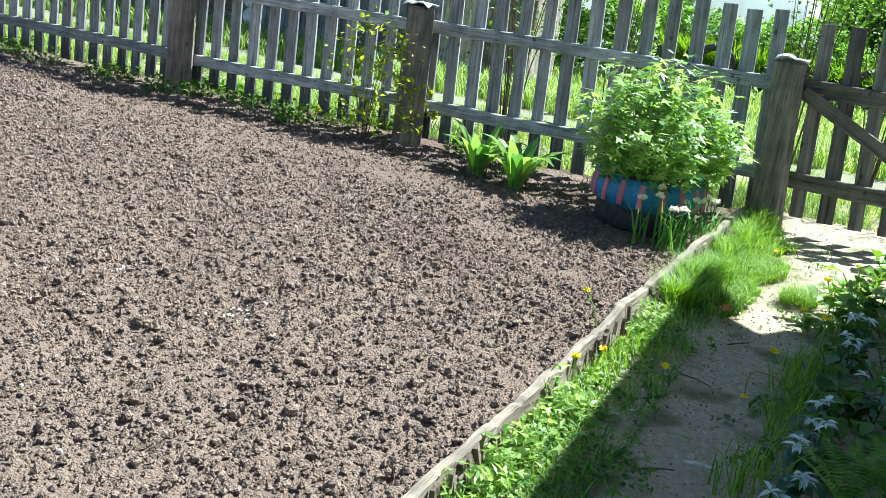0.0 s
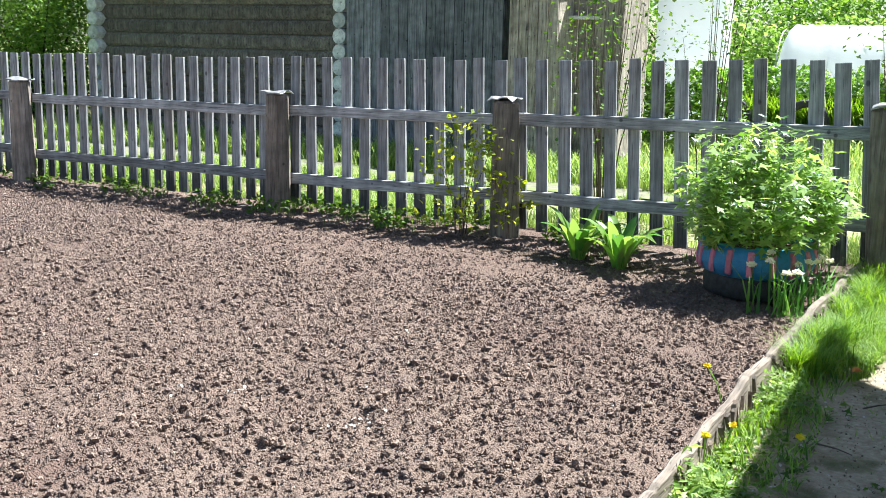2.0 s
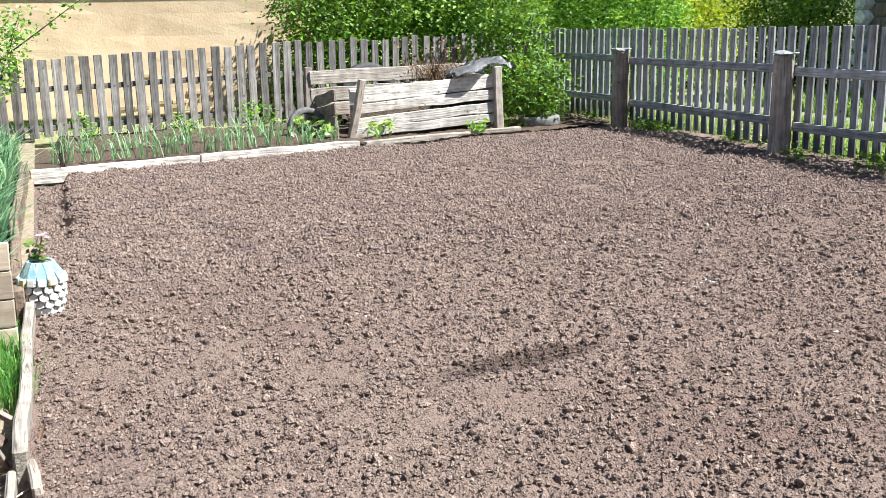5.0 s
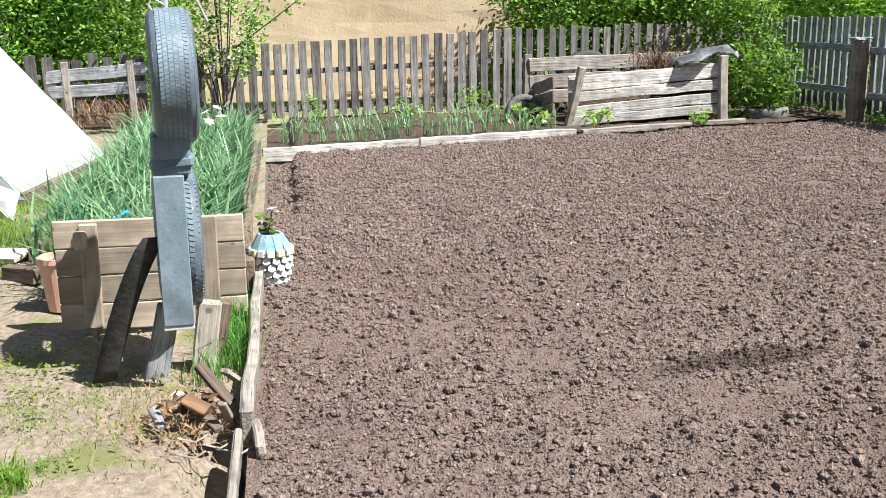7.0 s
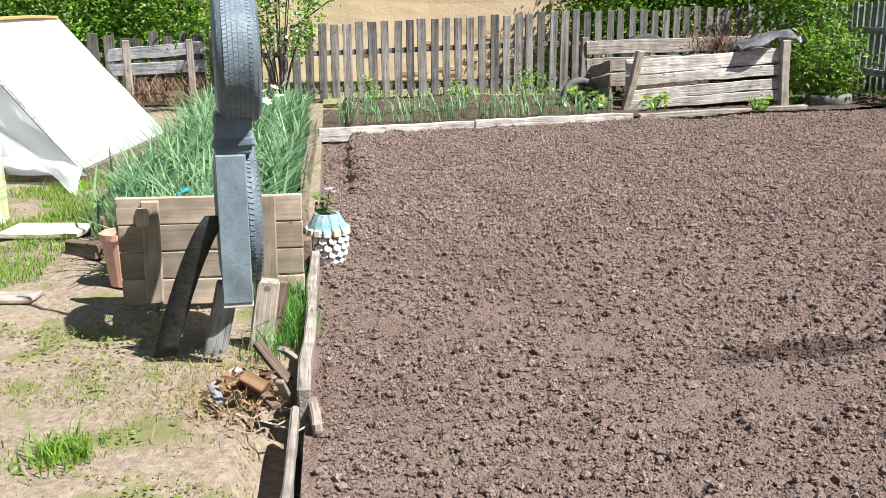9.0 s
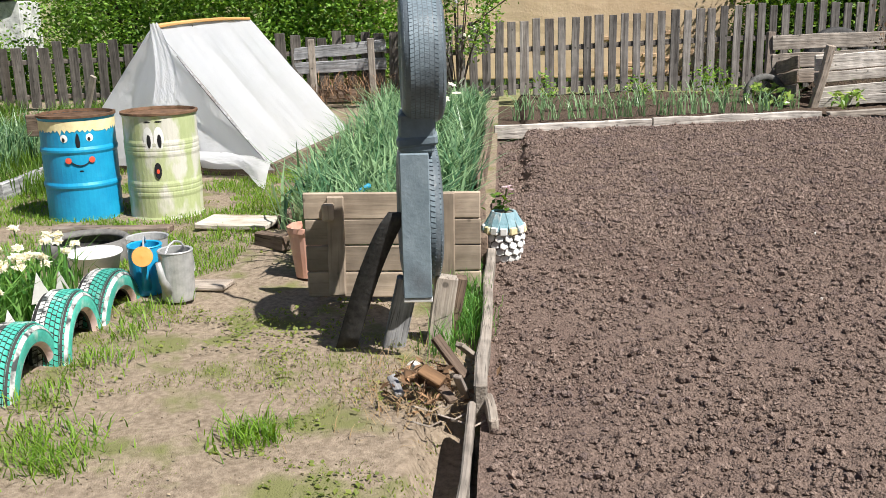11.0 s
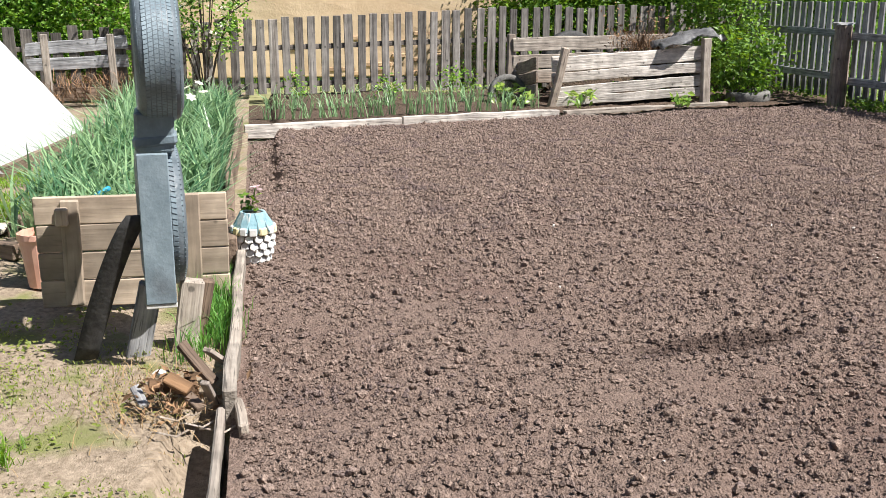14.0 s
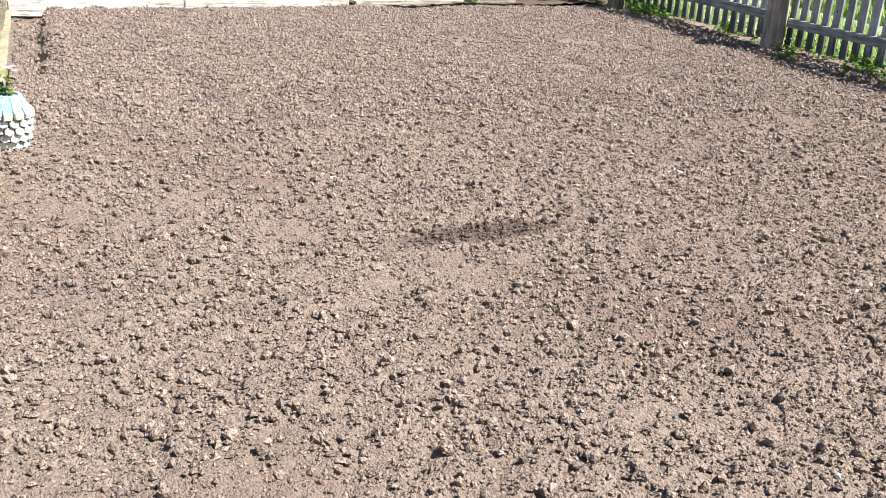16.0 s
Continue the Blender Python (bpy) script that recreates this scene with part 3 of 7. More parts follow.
part("roof", box(3.6, 15.4, 0.08, (1.8, 0, -0.04)), ROOF, SHADE_HOUSE, m=pose(0.52, -0.3, 3.07, 0, -50, 0))

# soil clods of many sizes
def clods(n, lo, hi, name, x0, x1, y0, y1, mat, label, fine=False, patchy=-1.0, heaps=0, reach=0.04):
    """Lumps of random size; the finer ones have twelve corners. Many gather round the cores of broken heaps."""
    if fine:
        ico = bmesh.new()
        bmesh.ops.create_icosphere(ico, subdivisions=1, radius=1)
        iv = np.array([v.co[:] for v in ico.verts])
        idx = np.array([[v.index for v in f.verts] for f in ico.faces])
        ico.free()
    else:
        iv = np.array([(1, 0, 0), (-1, 0, 0), (0, 1, 0), (0, -1, 0), (0, 0, 1), (0, 0, -1)], float)
        idx = np.array([(0, 2, 4), (2, 1, 4), (1, 3, 4), (3, 0, 4), (2, 0, 5), (1, 2, 5), (3, 1, 5), (0, 3, 5)])
    x, y, lift, core = rng.uniform(x0, x1, n), rng.uniform(y0, y1, n), np.zeros(n), np.zeros(n)
    if heaps:
        hx, hy, hr = rng.uniform(x0, x1, heaps), rng.uniform(y0, y1, heaps), reach * rng.uniform(0.45, 1.0, heaps) * (1 + 0.8 * (rng.random(heaps) > 0.9))
        home, out, way = rng.integers(0, heaps, n), np.sqrt(rng.random(n)), rng.uniform(0, 6.28, n)
        gathered = rng.random(n) < 0.4
        x = np.where(gathered, hx[home] + hr[home] * out * np.cos(way), x)
        y = np.where(gathered, hy[home] + hr[home] * out * np.sin(way) * 0.8, y)
        lift = np.where(gathered, 0.45 * hr[home] * (1 - out ** 2), 0)
        x[:heaps], y[:heaps], lift[:heaps], core[:heaps] = hx, hy, 0, hr * 0.55
    keep = (x > bed_west(y) + 0.05) & (x < bed_east(y) - 0.05)
    keep &= tilth(x, y) > patchy + 0.5 * (rng.random(n) - 0.5)
    x, y, lift, core = x[keep], y[keep], lift[keep], core[keep]
    n, k = len(x), len(iv)
    s = np.maximum(lo * (hi / lo) ** (rng.random(n) ** 2.3), core)
    v = iv[None] * s[:, None, None] * rng.uniform(*((0.70, 1.2) if fine else (0.58, 1.3)), (n, k, 1)) * rng.uniform(0.7, 1.25, (n, 1, 3))
    a = rng.uniform(0, 6.28, n)
    ca, sa = np.cos(a)[:, None], np.sin(a)[:, None]
    v = np.stack([v[..., 0] * ca - v[..., 1] * sa, v[..., 0] * sa + v[..., 1] * ca, v[..., 2]], -1)
    v += np.stack([x, y, soil_height(x, y) + np.where(core > 0, s * 0.2, s * 0.5) + lift], 1)[:, None]
    f = idx[None] + k * np.arange(n)[:, None, None]
    return tagged(raw(name, v.reshape(-1, 3), f.reshape(-1, 3), mat), label, "soil", kind="stuff")


clods(34000, 0.0055, 0.020, "soil_clods", -7.2, -0.7, -0.15, 6.4, CLOD, "crumbly clods of tilled brown soil", True, 0.30, 700, 0.027)
clods(62000, 0.0035, 0.009, "soil_grains", -6.4, -0.7, -0.15, 6.0, CLOD, "fine crumbs of tilled brown soil", False, 0.0)
clods(62000, 0.0065, 0.018, "soil_crumbs", -8.6, -0.7, -0.15, 7.8, CLOD, "crumbly clods of tilled brown soil", False, 0.10)
clods(72000, 0.009, 0.025, "far_soil_crumbs", -12.7, -6.4, -0.15, 7.8, CLOD, "crumbly clods of tilled brown soil", False, 0.2)
clods(1100, 0.014, 0.028, "soil_lumps", -12.5, -0.7, -0.15, 7.5, CLOD, "larger lumps of tilled brown soil", True, 0.45)
clods(70, 0.005, 0.013, "pebbles", -12.0, -0.8, 0.0, 7.2, PEBBLE, "pale pebbles and bits of lime in the soil", True)


def lime_flakes(x, y, n, spread):
    """A crumbled bit of lime on the soil."""
    sx, sy = x + rng.normal(size=n) * spread * 0.5, y + rng.normal(size=n) * spread
    v, f = leaves(np.stack([sx, sy, soil_height(sx, sy) + 0.016], 1), 0.016, 1.5, 0.5, 0.8)
    tagged(raw("lime_flakes", v, f, PEBBLE), "crumbled white lime flakes on the soil", "lime", "lime flakes", "stuff")


LIME = [(-4.88, 3.55, 16, 0.05), (-6.19, 3.33, 8, 0.04), (-5.34, 3.56, 6, 0.03), (-8.62, 3.5, 7, 0.05), (-7.3, 3.46, 6, 0.05), (-2.17, 3.54, 26, 0.07), (-2.87, 3.57, 8, 0.05), (-3.14, 3.51, 7, 0.04), (-2.39, 1.6, 4, 0.015), (-3.81, 3.58, 4, 0.02), (-2.87, 3.58, 8, 0.05)]
for x, y, n, spread in LIME:
    lime_flakes(x, y, n, spread)



# ---- boundary fences ----
def picket_mesh(h, w, seed):
    bm = box(w, 0.028, h, (0, 0, h / 2), 0.003, 0.006, 3, seed)
    return mesh_of(bm, "picket", PICKET_Z)


PICKETS = [picket_mesh(1.0, w, k) for k, w in enumerate((0.102, 0.110, 0.106, 0.097, 0.114))]


OLDGREY_Z = surface("sooty_grey_picket", (0.06, 0.052, 0.047), (0.31, 0.29, 0.27), 24, (1, 1, 0.045), 0.85, 0.8, 45, spread=(0.3, 0.68), stain=(0.15, 0.10, 0.07), stain_scale=2.5, stain_at=(0.56, 0.8), vary=0.4, crack=0.6)
WIDE = [picket_mesh(1.0, w, k + 20) for k, w in enumerate((0.120, 0.132, 0.112))]
for me in WIDE:
    me.materials.clear()
    me.materials.append(OLDGREY_Z)


# darker picket tone for one section of the far fence
DARKGREY_Z = surface("dark_grey_picket", (0.035, 0.032, 0.028), (0.17, 0.155, 0.14), 24, (1, 1, 0.045), 0.85, 0.8, 45, spread=(0.3, 0.68), stain=(0.09, 0.07, 0.05), stain_scale=2.5, stain_at=(0.56, 0.8), vary=0.4, crack=0.5)
DARKGREY = [picket_mesh(1.0, w, k + 40) for k, w in enumerate((0.135, 0.148, 0.125))]
for me in DARKGREY:
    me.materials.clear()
    me.materials.append(DARKGREY_Z)


def fence_run(a, b, count, top_a, top_b, bottom, rails, label, mat_rail=GREY_X, ragged=0.015, lean=0.6, pickets=None, depth=0.05, rail_h=0.10, near=True, tilt=(0.0, 0.0)):
    """Rails on the near side of upright pickets, from a to b."""
    ax, ay = a
    bx, by = b
    length, turn = math.hypot(bx - ax, by - ay), math.degrees(math.atan2(by - ay, bx - ax))
    root = thing("picket_fence", label, "fence", (ax, ay, 0), turn, "picket fences", "structure")
    r = random.Random(round(ax * 31 + ay))
    for z in rails:
        part("rail", box(length + 0.02, depth, rail_h, (0, 0, 0), 0.006, 0.014, 6, r.randint(0, 99)), mat_rail, root,
             m=pose(length / 2, (-depth / 2 - 0.012) * (1 if near else -1), z, 0, math.degrees(-math.atan2((top_b - top_a) * 0.6, length)) if top_a != top_b else 0, 0))
    for k in range(count):
        s = (k + 0.5) / count
        top = top_a + (top_b - top_a) * s + r.uniform(-ragged, ragged)
        low = bottom + r.uniform(-0.02, 0.02)
        over = tilt[0] + (tilt[1] - tilt[0]) * s
        m = pose(length * s + 0.95 * math.tan(radians(over)), 0, low, r.uniform(-0.4, 0.4), r.uniform(-lean, lean) - over, r.uniform(-1, 1)) @ Matrix.Diagonal((1, 1, top - low, 1))
        part("picket", r.choice(pickets or PICKETS), None, root, m=m)
    return root


FY = 7.93
POSTS = [(-16.3, 1.07), (-12.9, 1.09), (-9.395, 1.13), (-5.88, 1.125), (-3.52, 1.165), (-0.56, 1.23)]
def picket_top(x):
    return 1.385 + (x + 14.0) * 0.0095 + 0.055 * max(0.0, min(1.0, (x + 5.0) / 3.4))


RAILS = [(0.955, 0.36), (0.95, 0.345), (0.95, 0.325), (0.985, 0.335), (1.03, 0.365)]
TILTS = [0, 0, 0, 0, 2.0, 4.0]
for (xa, _), (xb, _), rails, ta, tb in zip(POSTS, POSTS[1:], RAILS, TILTS, TILTS[1:]):
    fence_run((xa, FY + 0.07), (xb, FY + 0.07), round((xb - xa) / (0.178 if xb < -5 else 0.193)), picket_top(xa), picket_top(xb), 0.065, rails,
              "weathered grey picket fence section with two rails along the vegetable bed", tilt=(ta, tb))


def fence_post(x, y, h, seed, tilt=0.0):
    root = thing("fence_post", "thick weathered log fence post with a bent metal cap", "fence post", (x, y, 0), group="fence posts", kind="structure")
    bm = lathe([(0.0, h), (0.098, h), (0.112, h - 0.02), (0.118, h * 0.6), (0.126, 0.1), (0.13, -0.2)], 14)
    for v in bm.verts:
        v.co += noise.noise_vector(v.co * 3 + Vector((seed * 5, 0, 0))) * 0.012
        v.co.x += v.co.z * 0.012 * math.sin(seed * 2.1) + (h - v.co.z) * math.tan(radians(tilt))
    post = part("post", bm, POSTWOOD, root)
    cap = box(0.235, 0.215, 0.012, (0, 0, h + 0.024), 0.003, 0, 0)
    bmesh.ops.subdivide_edges(cap, edges=cap.edges[:], cuts=4, use_grid_fill=True)
    for v in cap.verts:
        v.co.z += 0.03 * noise.noise(v.co * 11 + Vector((seed, seed, 0))) - 0.8 * max(0.0, v.co.x ** 2 + v.co.y ** 2 - 0.005)
    part("post_cap", cap, LEAD, post, "bent grey sheet metal cap")


for k, (x, h) in enumerate(POSTS):
    fence_post(x + 0.02, FY - 0.10, h, k, TILTS[k] * 0.85)


def gate():
    root = thing("garden_gate", "weathered grey picket gate with a diagonal brace", "gate", (-0.40, FY + 0.05, 0), kind="structure")
    for k in range(5):
        m = pose(0.13 + 0.21 * k, 0, 0.10, 0, random.uniform(-0.5, 0.5) - 4.2, 0) @ Matrix.Diagonal((0.86, 1, 1.42 + 0.01 * k, 1))
        part("picket", WIDE[k % 3], None, root, m=m)
    for z in (1.06, 0.38):
        part("rail", box(1.05, 0.04, 0.12, (0.47, -0.04, z), 0.006, 0.006, 4, int(z * 9)), DARKWOOD_X, root)
    part("brace", box(1.0, 0.035, 0.10, (0, 0, 0), 0.006, 0.004, 3), DARKWOOD_X, root, m=pose(0.42, -0.08, 0.80, 0, 27, 0))
    part("stile", box(0.09, 0.05, 1.05, (-0.09, 0.0, 0.62), 0.006, 0.006, 3), BROWN_Z, root)
    hinge = tube([(0.0, -0.08, 1.02), (0.05, -0.09, 1.02), (0.12, -0.085, 1.03)], 0.012, 6)
    part("hinge", hinge, RUST, root)


gate()
fence_post(0.78, FY - 0.05, 1.25, 9)

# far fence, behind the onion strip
fence_run((-14.25, -9.0), (-14.85, -1.0), 40, 0.92, 1.02, 0.05, (0.72, 0.22), "dark weathered picket fence under shrubs", ragged=0.05, lean=1.5, near=False, pickets=DARKGREY, mat_rail=DARKWOOD_X, rail_h=0.07)
fence_run((-14.85, -1.0), (-15.5, 3.6), 25, 1.09, 1.26, 0.05, (0.74, 0.20), "weathered picket fence before a plastered barn", ragged=0.022, lean=0.9, near=False, pickets=WIDE, mat_rail=DARKWOOD_X, rail_h=0.075)
fence_run((-15.5, 3.6), (-16.25, 7.9), 23, 1.26, 1.33, 0.05, (0.80, 0.25), "weathered picket fence under a lilac bush", ragged=0.03, lean=1.0, near=False, pickets=WIDE, mat_rail=DARKWOOD_X, rail_h=0.075)


# ---- kerb boards ----
def board(name, label, a, b, h, t, mat=PALE_X, low=-0.06, seed=0, tilt=0, category="kerb board", group="kerb boards", fine=3):
    (ax, ay), (bx, by) = a, b
    length, turn = math.hypot(bx - ax, by - ay), math.degrees(math.atan2(by - ay, bx - ax))
    ob = new(name, mesh_of(box(length, t, h, (0, 0, 0), 0.008, 0.02, max(3, int(length * fine)), seed), name, mat))
    ob.matrix_world = pose((ax + bx) / 2, (ay + by) / 2, low + h / 2, tilt, 0, turn)
    return tagged(ob, label, category, group)


def splintered(ob, seed, slivers=0):
    """Chewed top edge, and split slivers of wood standing off the face."""
    r = random.Random(seed)
    half = max(v.co.x for v in ob.data.vertices)
    for v in ob.data.vertices:
        if v.co.z > 0:
            bite = noise.noise(Vector((v.co.x * 19, seed, 3.0)))
            v.co.z += 0.018 * noise.noise(Vector((v.co.x * 5, seed, 0))) - 0.045 * max(0.0, bite - 0.25)
    thick, top = max(v.co.y for v in ob.data.vertices), max(v.co.z for v in ob.data.vertices)
    for k in range(slivers):
        x, w, h = r.uniform(-half, half) * 0.97, r.uniform(0.008, 0.030), r.uniform(0.05, 0.13)
        bm = bmesh.new()
        z1 = top - r.uniform(0.0, 0.06)
        lean = r.uniform(-0.035, 0.035)
        front = [bm.verts.new(q) for q in ((x, -thick - 0.014, z1 - h), (x + w * 0.7, -thick - 0.012, z1 - h * 0.9), (x + w + lean, -thick - r.uniform(0.004, 0.02), z1), (x + lean, -thick - 0.012, z1 - 0.012))]
        back = [bm.verts.new((v.co.x, -thick + 0.004, v.co.z)) for v in front]
        bm.faces.new(front)
        for i in range(4):
            bm.faces.new((front[i], back[i], back[i - 1], front[i - 1]))
        part("sliver", bm, TAN_X if k % 3 else BROWN_Z, ob)


E_LABEL = "bleached splintered kerb board between the soil bed and the path"
splintered(board("kerb_board", E_LABEL, (-0.84, 2.2), (-0.77, 4.62), 0.20, 0.04, mat=TAN_X, seed=1, tilt=-6, fine=24), 1, 34)
splintered(board("kerb_board", E_LABEL, (-0.80, 4.60), (-0.62, 7.85), 0.19, 0.045, mat=TAN_X, seed=2, tilt=-4, fine=24), 2, 26)
splintered(board("kerb_board", E_LABEL, (-0.90, -0.2), (-0.85, 2.25), 0.18, 0.04, mat=TAN_X, seed=3), 3)
splintered(board("kerb_board", "bleached kerb board along the tilled bed", (-5.75, -0.19), (-3.62, -0.20), 0.18, 0.05, seed=4), 4)
board("kerb_board", "short split kerb board lying at the bed edge", (-3.68, -0.18), (-3.40, -0.15), 0.13, 0.035, seed=5)
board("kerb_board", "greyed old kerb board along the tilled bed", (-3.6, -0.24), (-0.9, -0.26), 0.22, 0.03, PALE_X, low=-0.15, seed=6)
board("kerb_board", "weathered kerb board beside the onion bed", (-11.4, -0.26), (-8.4, -0.30), 0.24, 0.06, BROWN_X, seed=7)
board("kerb_board", "weathered kerb board beside the onion bed", (-8.35, -0.31), (-5.75, -0.24), 0.24, 0.06, BROWN_X, seed=8)
board("kerb_board", "bleached kerb board before the onion strip", (-11.46, -0.22), (-11.85, 1.6), 0.16, 0.05, BLEACH_X, low=-0.08, seed=9)
board("kerb_board", "bleached kerb board before the onion strip", (-11.86, 1.62), (-12.25, 3.65), 0.17, 0.06, BLEACH_X, low=-0.08, seed=10)
board("kerb_board", "low kerb board before the compost box", (-12.32, 3.75), (-13.0, 6.25), 0.13, 0.09, seed=11)


# ---- buildings beyond the fences ----
def log_house():
    root = thing("log_house", "dark old log house with limewashed log ends", "house", (-14.82, 14.2, 0))
    for k in range(11):
        z = 0.12 + 0.25 * k
        bm = lathe([(0.0, 0.0), (0.125, 0.0), (0.13, 2.0), (0.125, 5.6), (0.0, 5.6)], 12)
        part("log", bm, DARKWOOD_X, root, m=pose(0, 0, z, 0, 90, 0) @ Matrix.Diagonal((1, 0.42, 1, 1)))
        for x in (0.05, 5.55):
            end = lathe([(0, -0.06), (0.125, -0.06), (0.135, 0.0), (0.125, 0.30), (0, 0.30)], 12)
            part("log_end", end, LIMED, root, "limewashed log end", m=pose(x, -0.18, z + 0.12, -90, 0, 0))
    for x in (0.05, 5.55):
        part("side_wall", box(0.2, 4.6, 2.8, (x, 2.5, 1.4)), GREY_X, root)
    part("rear_wall", box(5.5, 0.2, 2.8, (2.8, 4.9, 1.4)), GREY_X, root)
    part("roof", box(6.6, 3.4, 0.1, (0, 0, 0)), ROOF, root, m=pose(2.8, 0.95, 3.55, 28, 0, 0))
    part("roof", box(6.6, 3.4, 0.1, (0, 0, 0)), ROOF, root, m=pose(2.8, 3.85, 3.55, -28, 0, 0))


log_house()


def plank_shed(at, length, depth, height, label, mat, planks, roof=True):
    root = thing("plank_shed", label, "shed", at)
    r = random.Random(5)
    w = length / planks
    for k in range(planks):
        part("plank", box(w - 0.008, 0.03, height + r.uniform(-0.02, 0.02), (w * (k + 0.5), r.uniform(-0.008, 0.008), height / 2), 0.004), mat, root)
    for x in (0.03, length - 0.03):
        part("side_wall", box(0.05, depth, height, (x, depth / 2 + 0.03, height / 2)), mat, root)
    part("rear_wall", box(length, 0.05, height, (length / 2, depth, height / 2)), mat, root)
    if roof:
        part("roof", box(length + 0.5, depth + 0.5, 0.08, (0, 0, 0)), ROOF, root, m=pose(length / 2, depth / 2, height + 0.15, 6, 0, 0))
    return root


plank_shed((-9.08, 13.9, 0), 2.75, 3.5, 3.0, "grey weathered plank shed beside the log house", SHED_Z, 17)
plank_shed((-6.1, 13.6, 0), 0.75, 2.6, 2.9, "brown plank lean-to with upright boards", LEANTO_Z, 5)
S = plank_shed((-5.55, 14.2, 0), 0.95, 1.2, 2.75, "low shed of brown upright boards with a white ledge", LEANTO_Z, 7, False)
part("ledge", box(0.62, 0.2, 0.05, (0.28, -0.1, 2.06)), WHITE, S, "white window ledge")


def white_block():
    root = thing("white_outbuilding", "small white film-covered outbuilding beyond the lane", "shed", (-5.35, 18.2, 0))
    part("wall", box(1.2, 0.6, 2.9, (0.66, 0.3, 1.45), 0.02), FILM, root, "white film stretched over a frame")
    part("roof", box(1.4, 0.9, 0.1, (0.66, 0.3, 2.98)), ROOF, root)


white_block()


def polytunnel():
    root = thing("polytunnel", "low white plastic polytunnel beyond the lane", "polytunnel", (-3.95, 23.0, 0))
    n = 26
    bm = bmesh.new()
    rows = []
    for i in range(n + 1):
        s = i / n
        e = 1 - 0.35 * max(0, 1 - s * 9) ** 2 - 0.35 * max(0, 1 - (1 - s) * 9) ** 2
        rows.append([bm.verts.new((s * 2.6, -1.2 * math.cos(math.pi * j / 14) * e, 2.25 * e * math.sin(math.pi * j / 14) ** 0.75 + 0.015 * math.sin(i * 2.4))) for j in range(15)])
    for a, b in zip(rows, rows[1:]):
        for j in range(14):
            bm.faces.new((a[j], b[j], b[j + 1], a[j + 1]))
    bm.faces.new(rows[0])
    bm.faces.new(rows[-1][::-1])
    part("cover", bm, FILM, root, smooth=True)
    for i in range(0, 3):
        pts = [(i * 1.02 + 0.08, -1.14 * math.cos(math.pi * j / 12), 2.15 * math.sin(math.pi * j / 12) ** 0.75) for j in range(13)]
        part("hoop", tube(pts, 0.012, 5), GALV, root)


polytunnel()
PT = thing("water_can", "small blue plastic can on a post", "can", (-1.55, 26.0, 0))
part("stake", tube([(0, 0, -0.1), (0, 0, 2.0)], 0.04, 6), BARK, PT)
part("can", lathe([(0, 2.0), (0.2, 2.0), (0.2, 2.25), (0.1, 2.35), (0, 2.35)], 14), BLUE2, PT, "blue plastic can")


def barn():
    root = thing("plastered_barn", "mud-plastered barn wall with a brick foot and an overhanging roof", "barn", (-18.6, -3.2, 0))
    bm = box(0.4, 10.5, 2.9, (0, 5.25, 1.45), 0.02)
    bmesh.ops.subdivide_edges(bm, edges=bm.edges[:], cuts=14, use_grid_fill=True)
    for v in bm.verts:
        v.co.x += 0.035 * noise.noise(v.co * 1.1) + 0.012 * noise.noise(v.co * 6)
    part("wall", bm, PLASTER, root)
    part("roof", box(1.5, 11.3, 0.12, (0, 0, 0)), ROOF, root, m=pose(-0.28, 5.25, 2.78, 0, 14, 0))
    for k in range(6):
        part("rafter", box(0.8, 0.07, 0.1, (0, 0, 0)), BROWN_X, root, m=pose(-0.10, 0.8 + 1.75 * k, 2.56, 0, 14, 0))
    brick = mesh_of(box(0.06, 0.245, 0.065, (0, 0, 0), 0.006), "brick", BRICK)
    for j in range(10):
        for k in range(22):
            if random.random() < 0.84:
                continue
            part("brick", brick, None, root, m=pose(0.192 + random.uniform(-0.006, 0.006), 3.6 + 0.26 * (k + 0.5 * (j % 2)), 0.06 + 0.078 * j, 0, 0, random.uniform(-1, 1)))
    return root


barn()


# ---- shrubs and trees beyond the fences ----
def shrub(at, size, mat, n, label="leafy green shrub beyond the fence", count=45, leaf=0.085, name="shrub", low=0.05, sigma=0.2):
    return bush(name, label, "shrub", at, size, mat, n, count, leaf, 8, sigma, CREAMTRUNK, low, "shrubs beyond the fences")


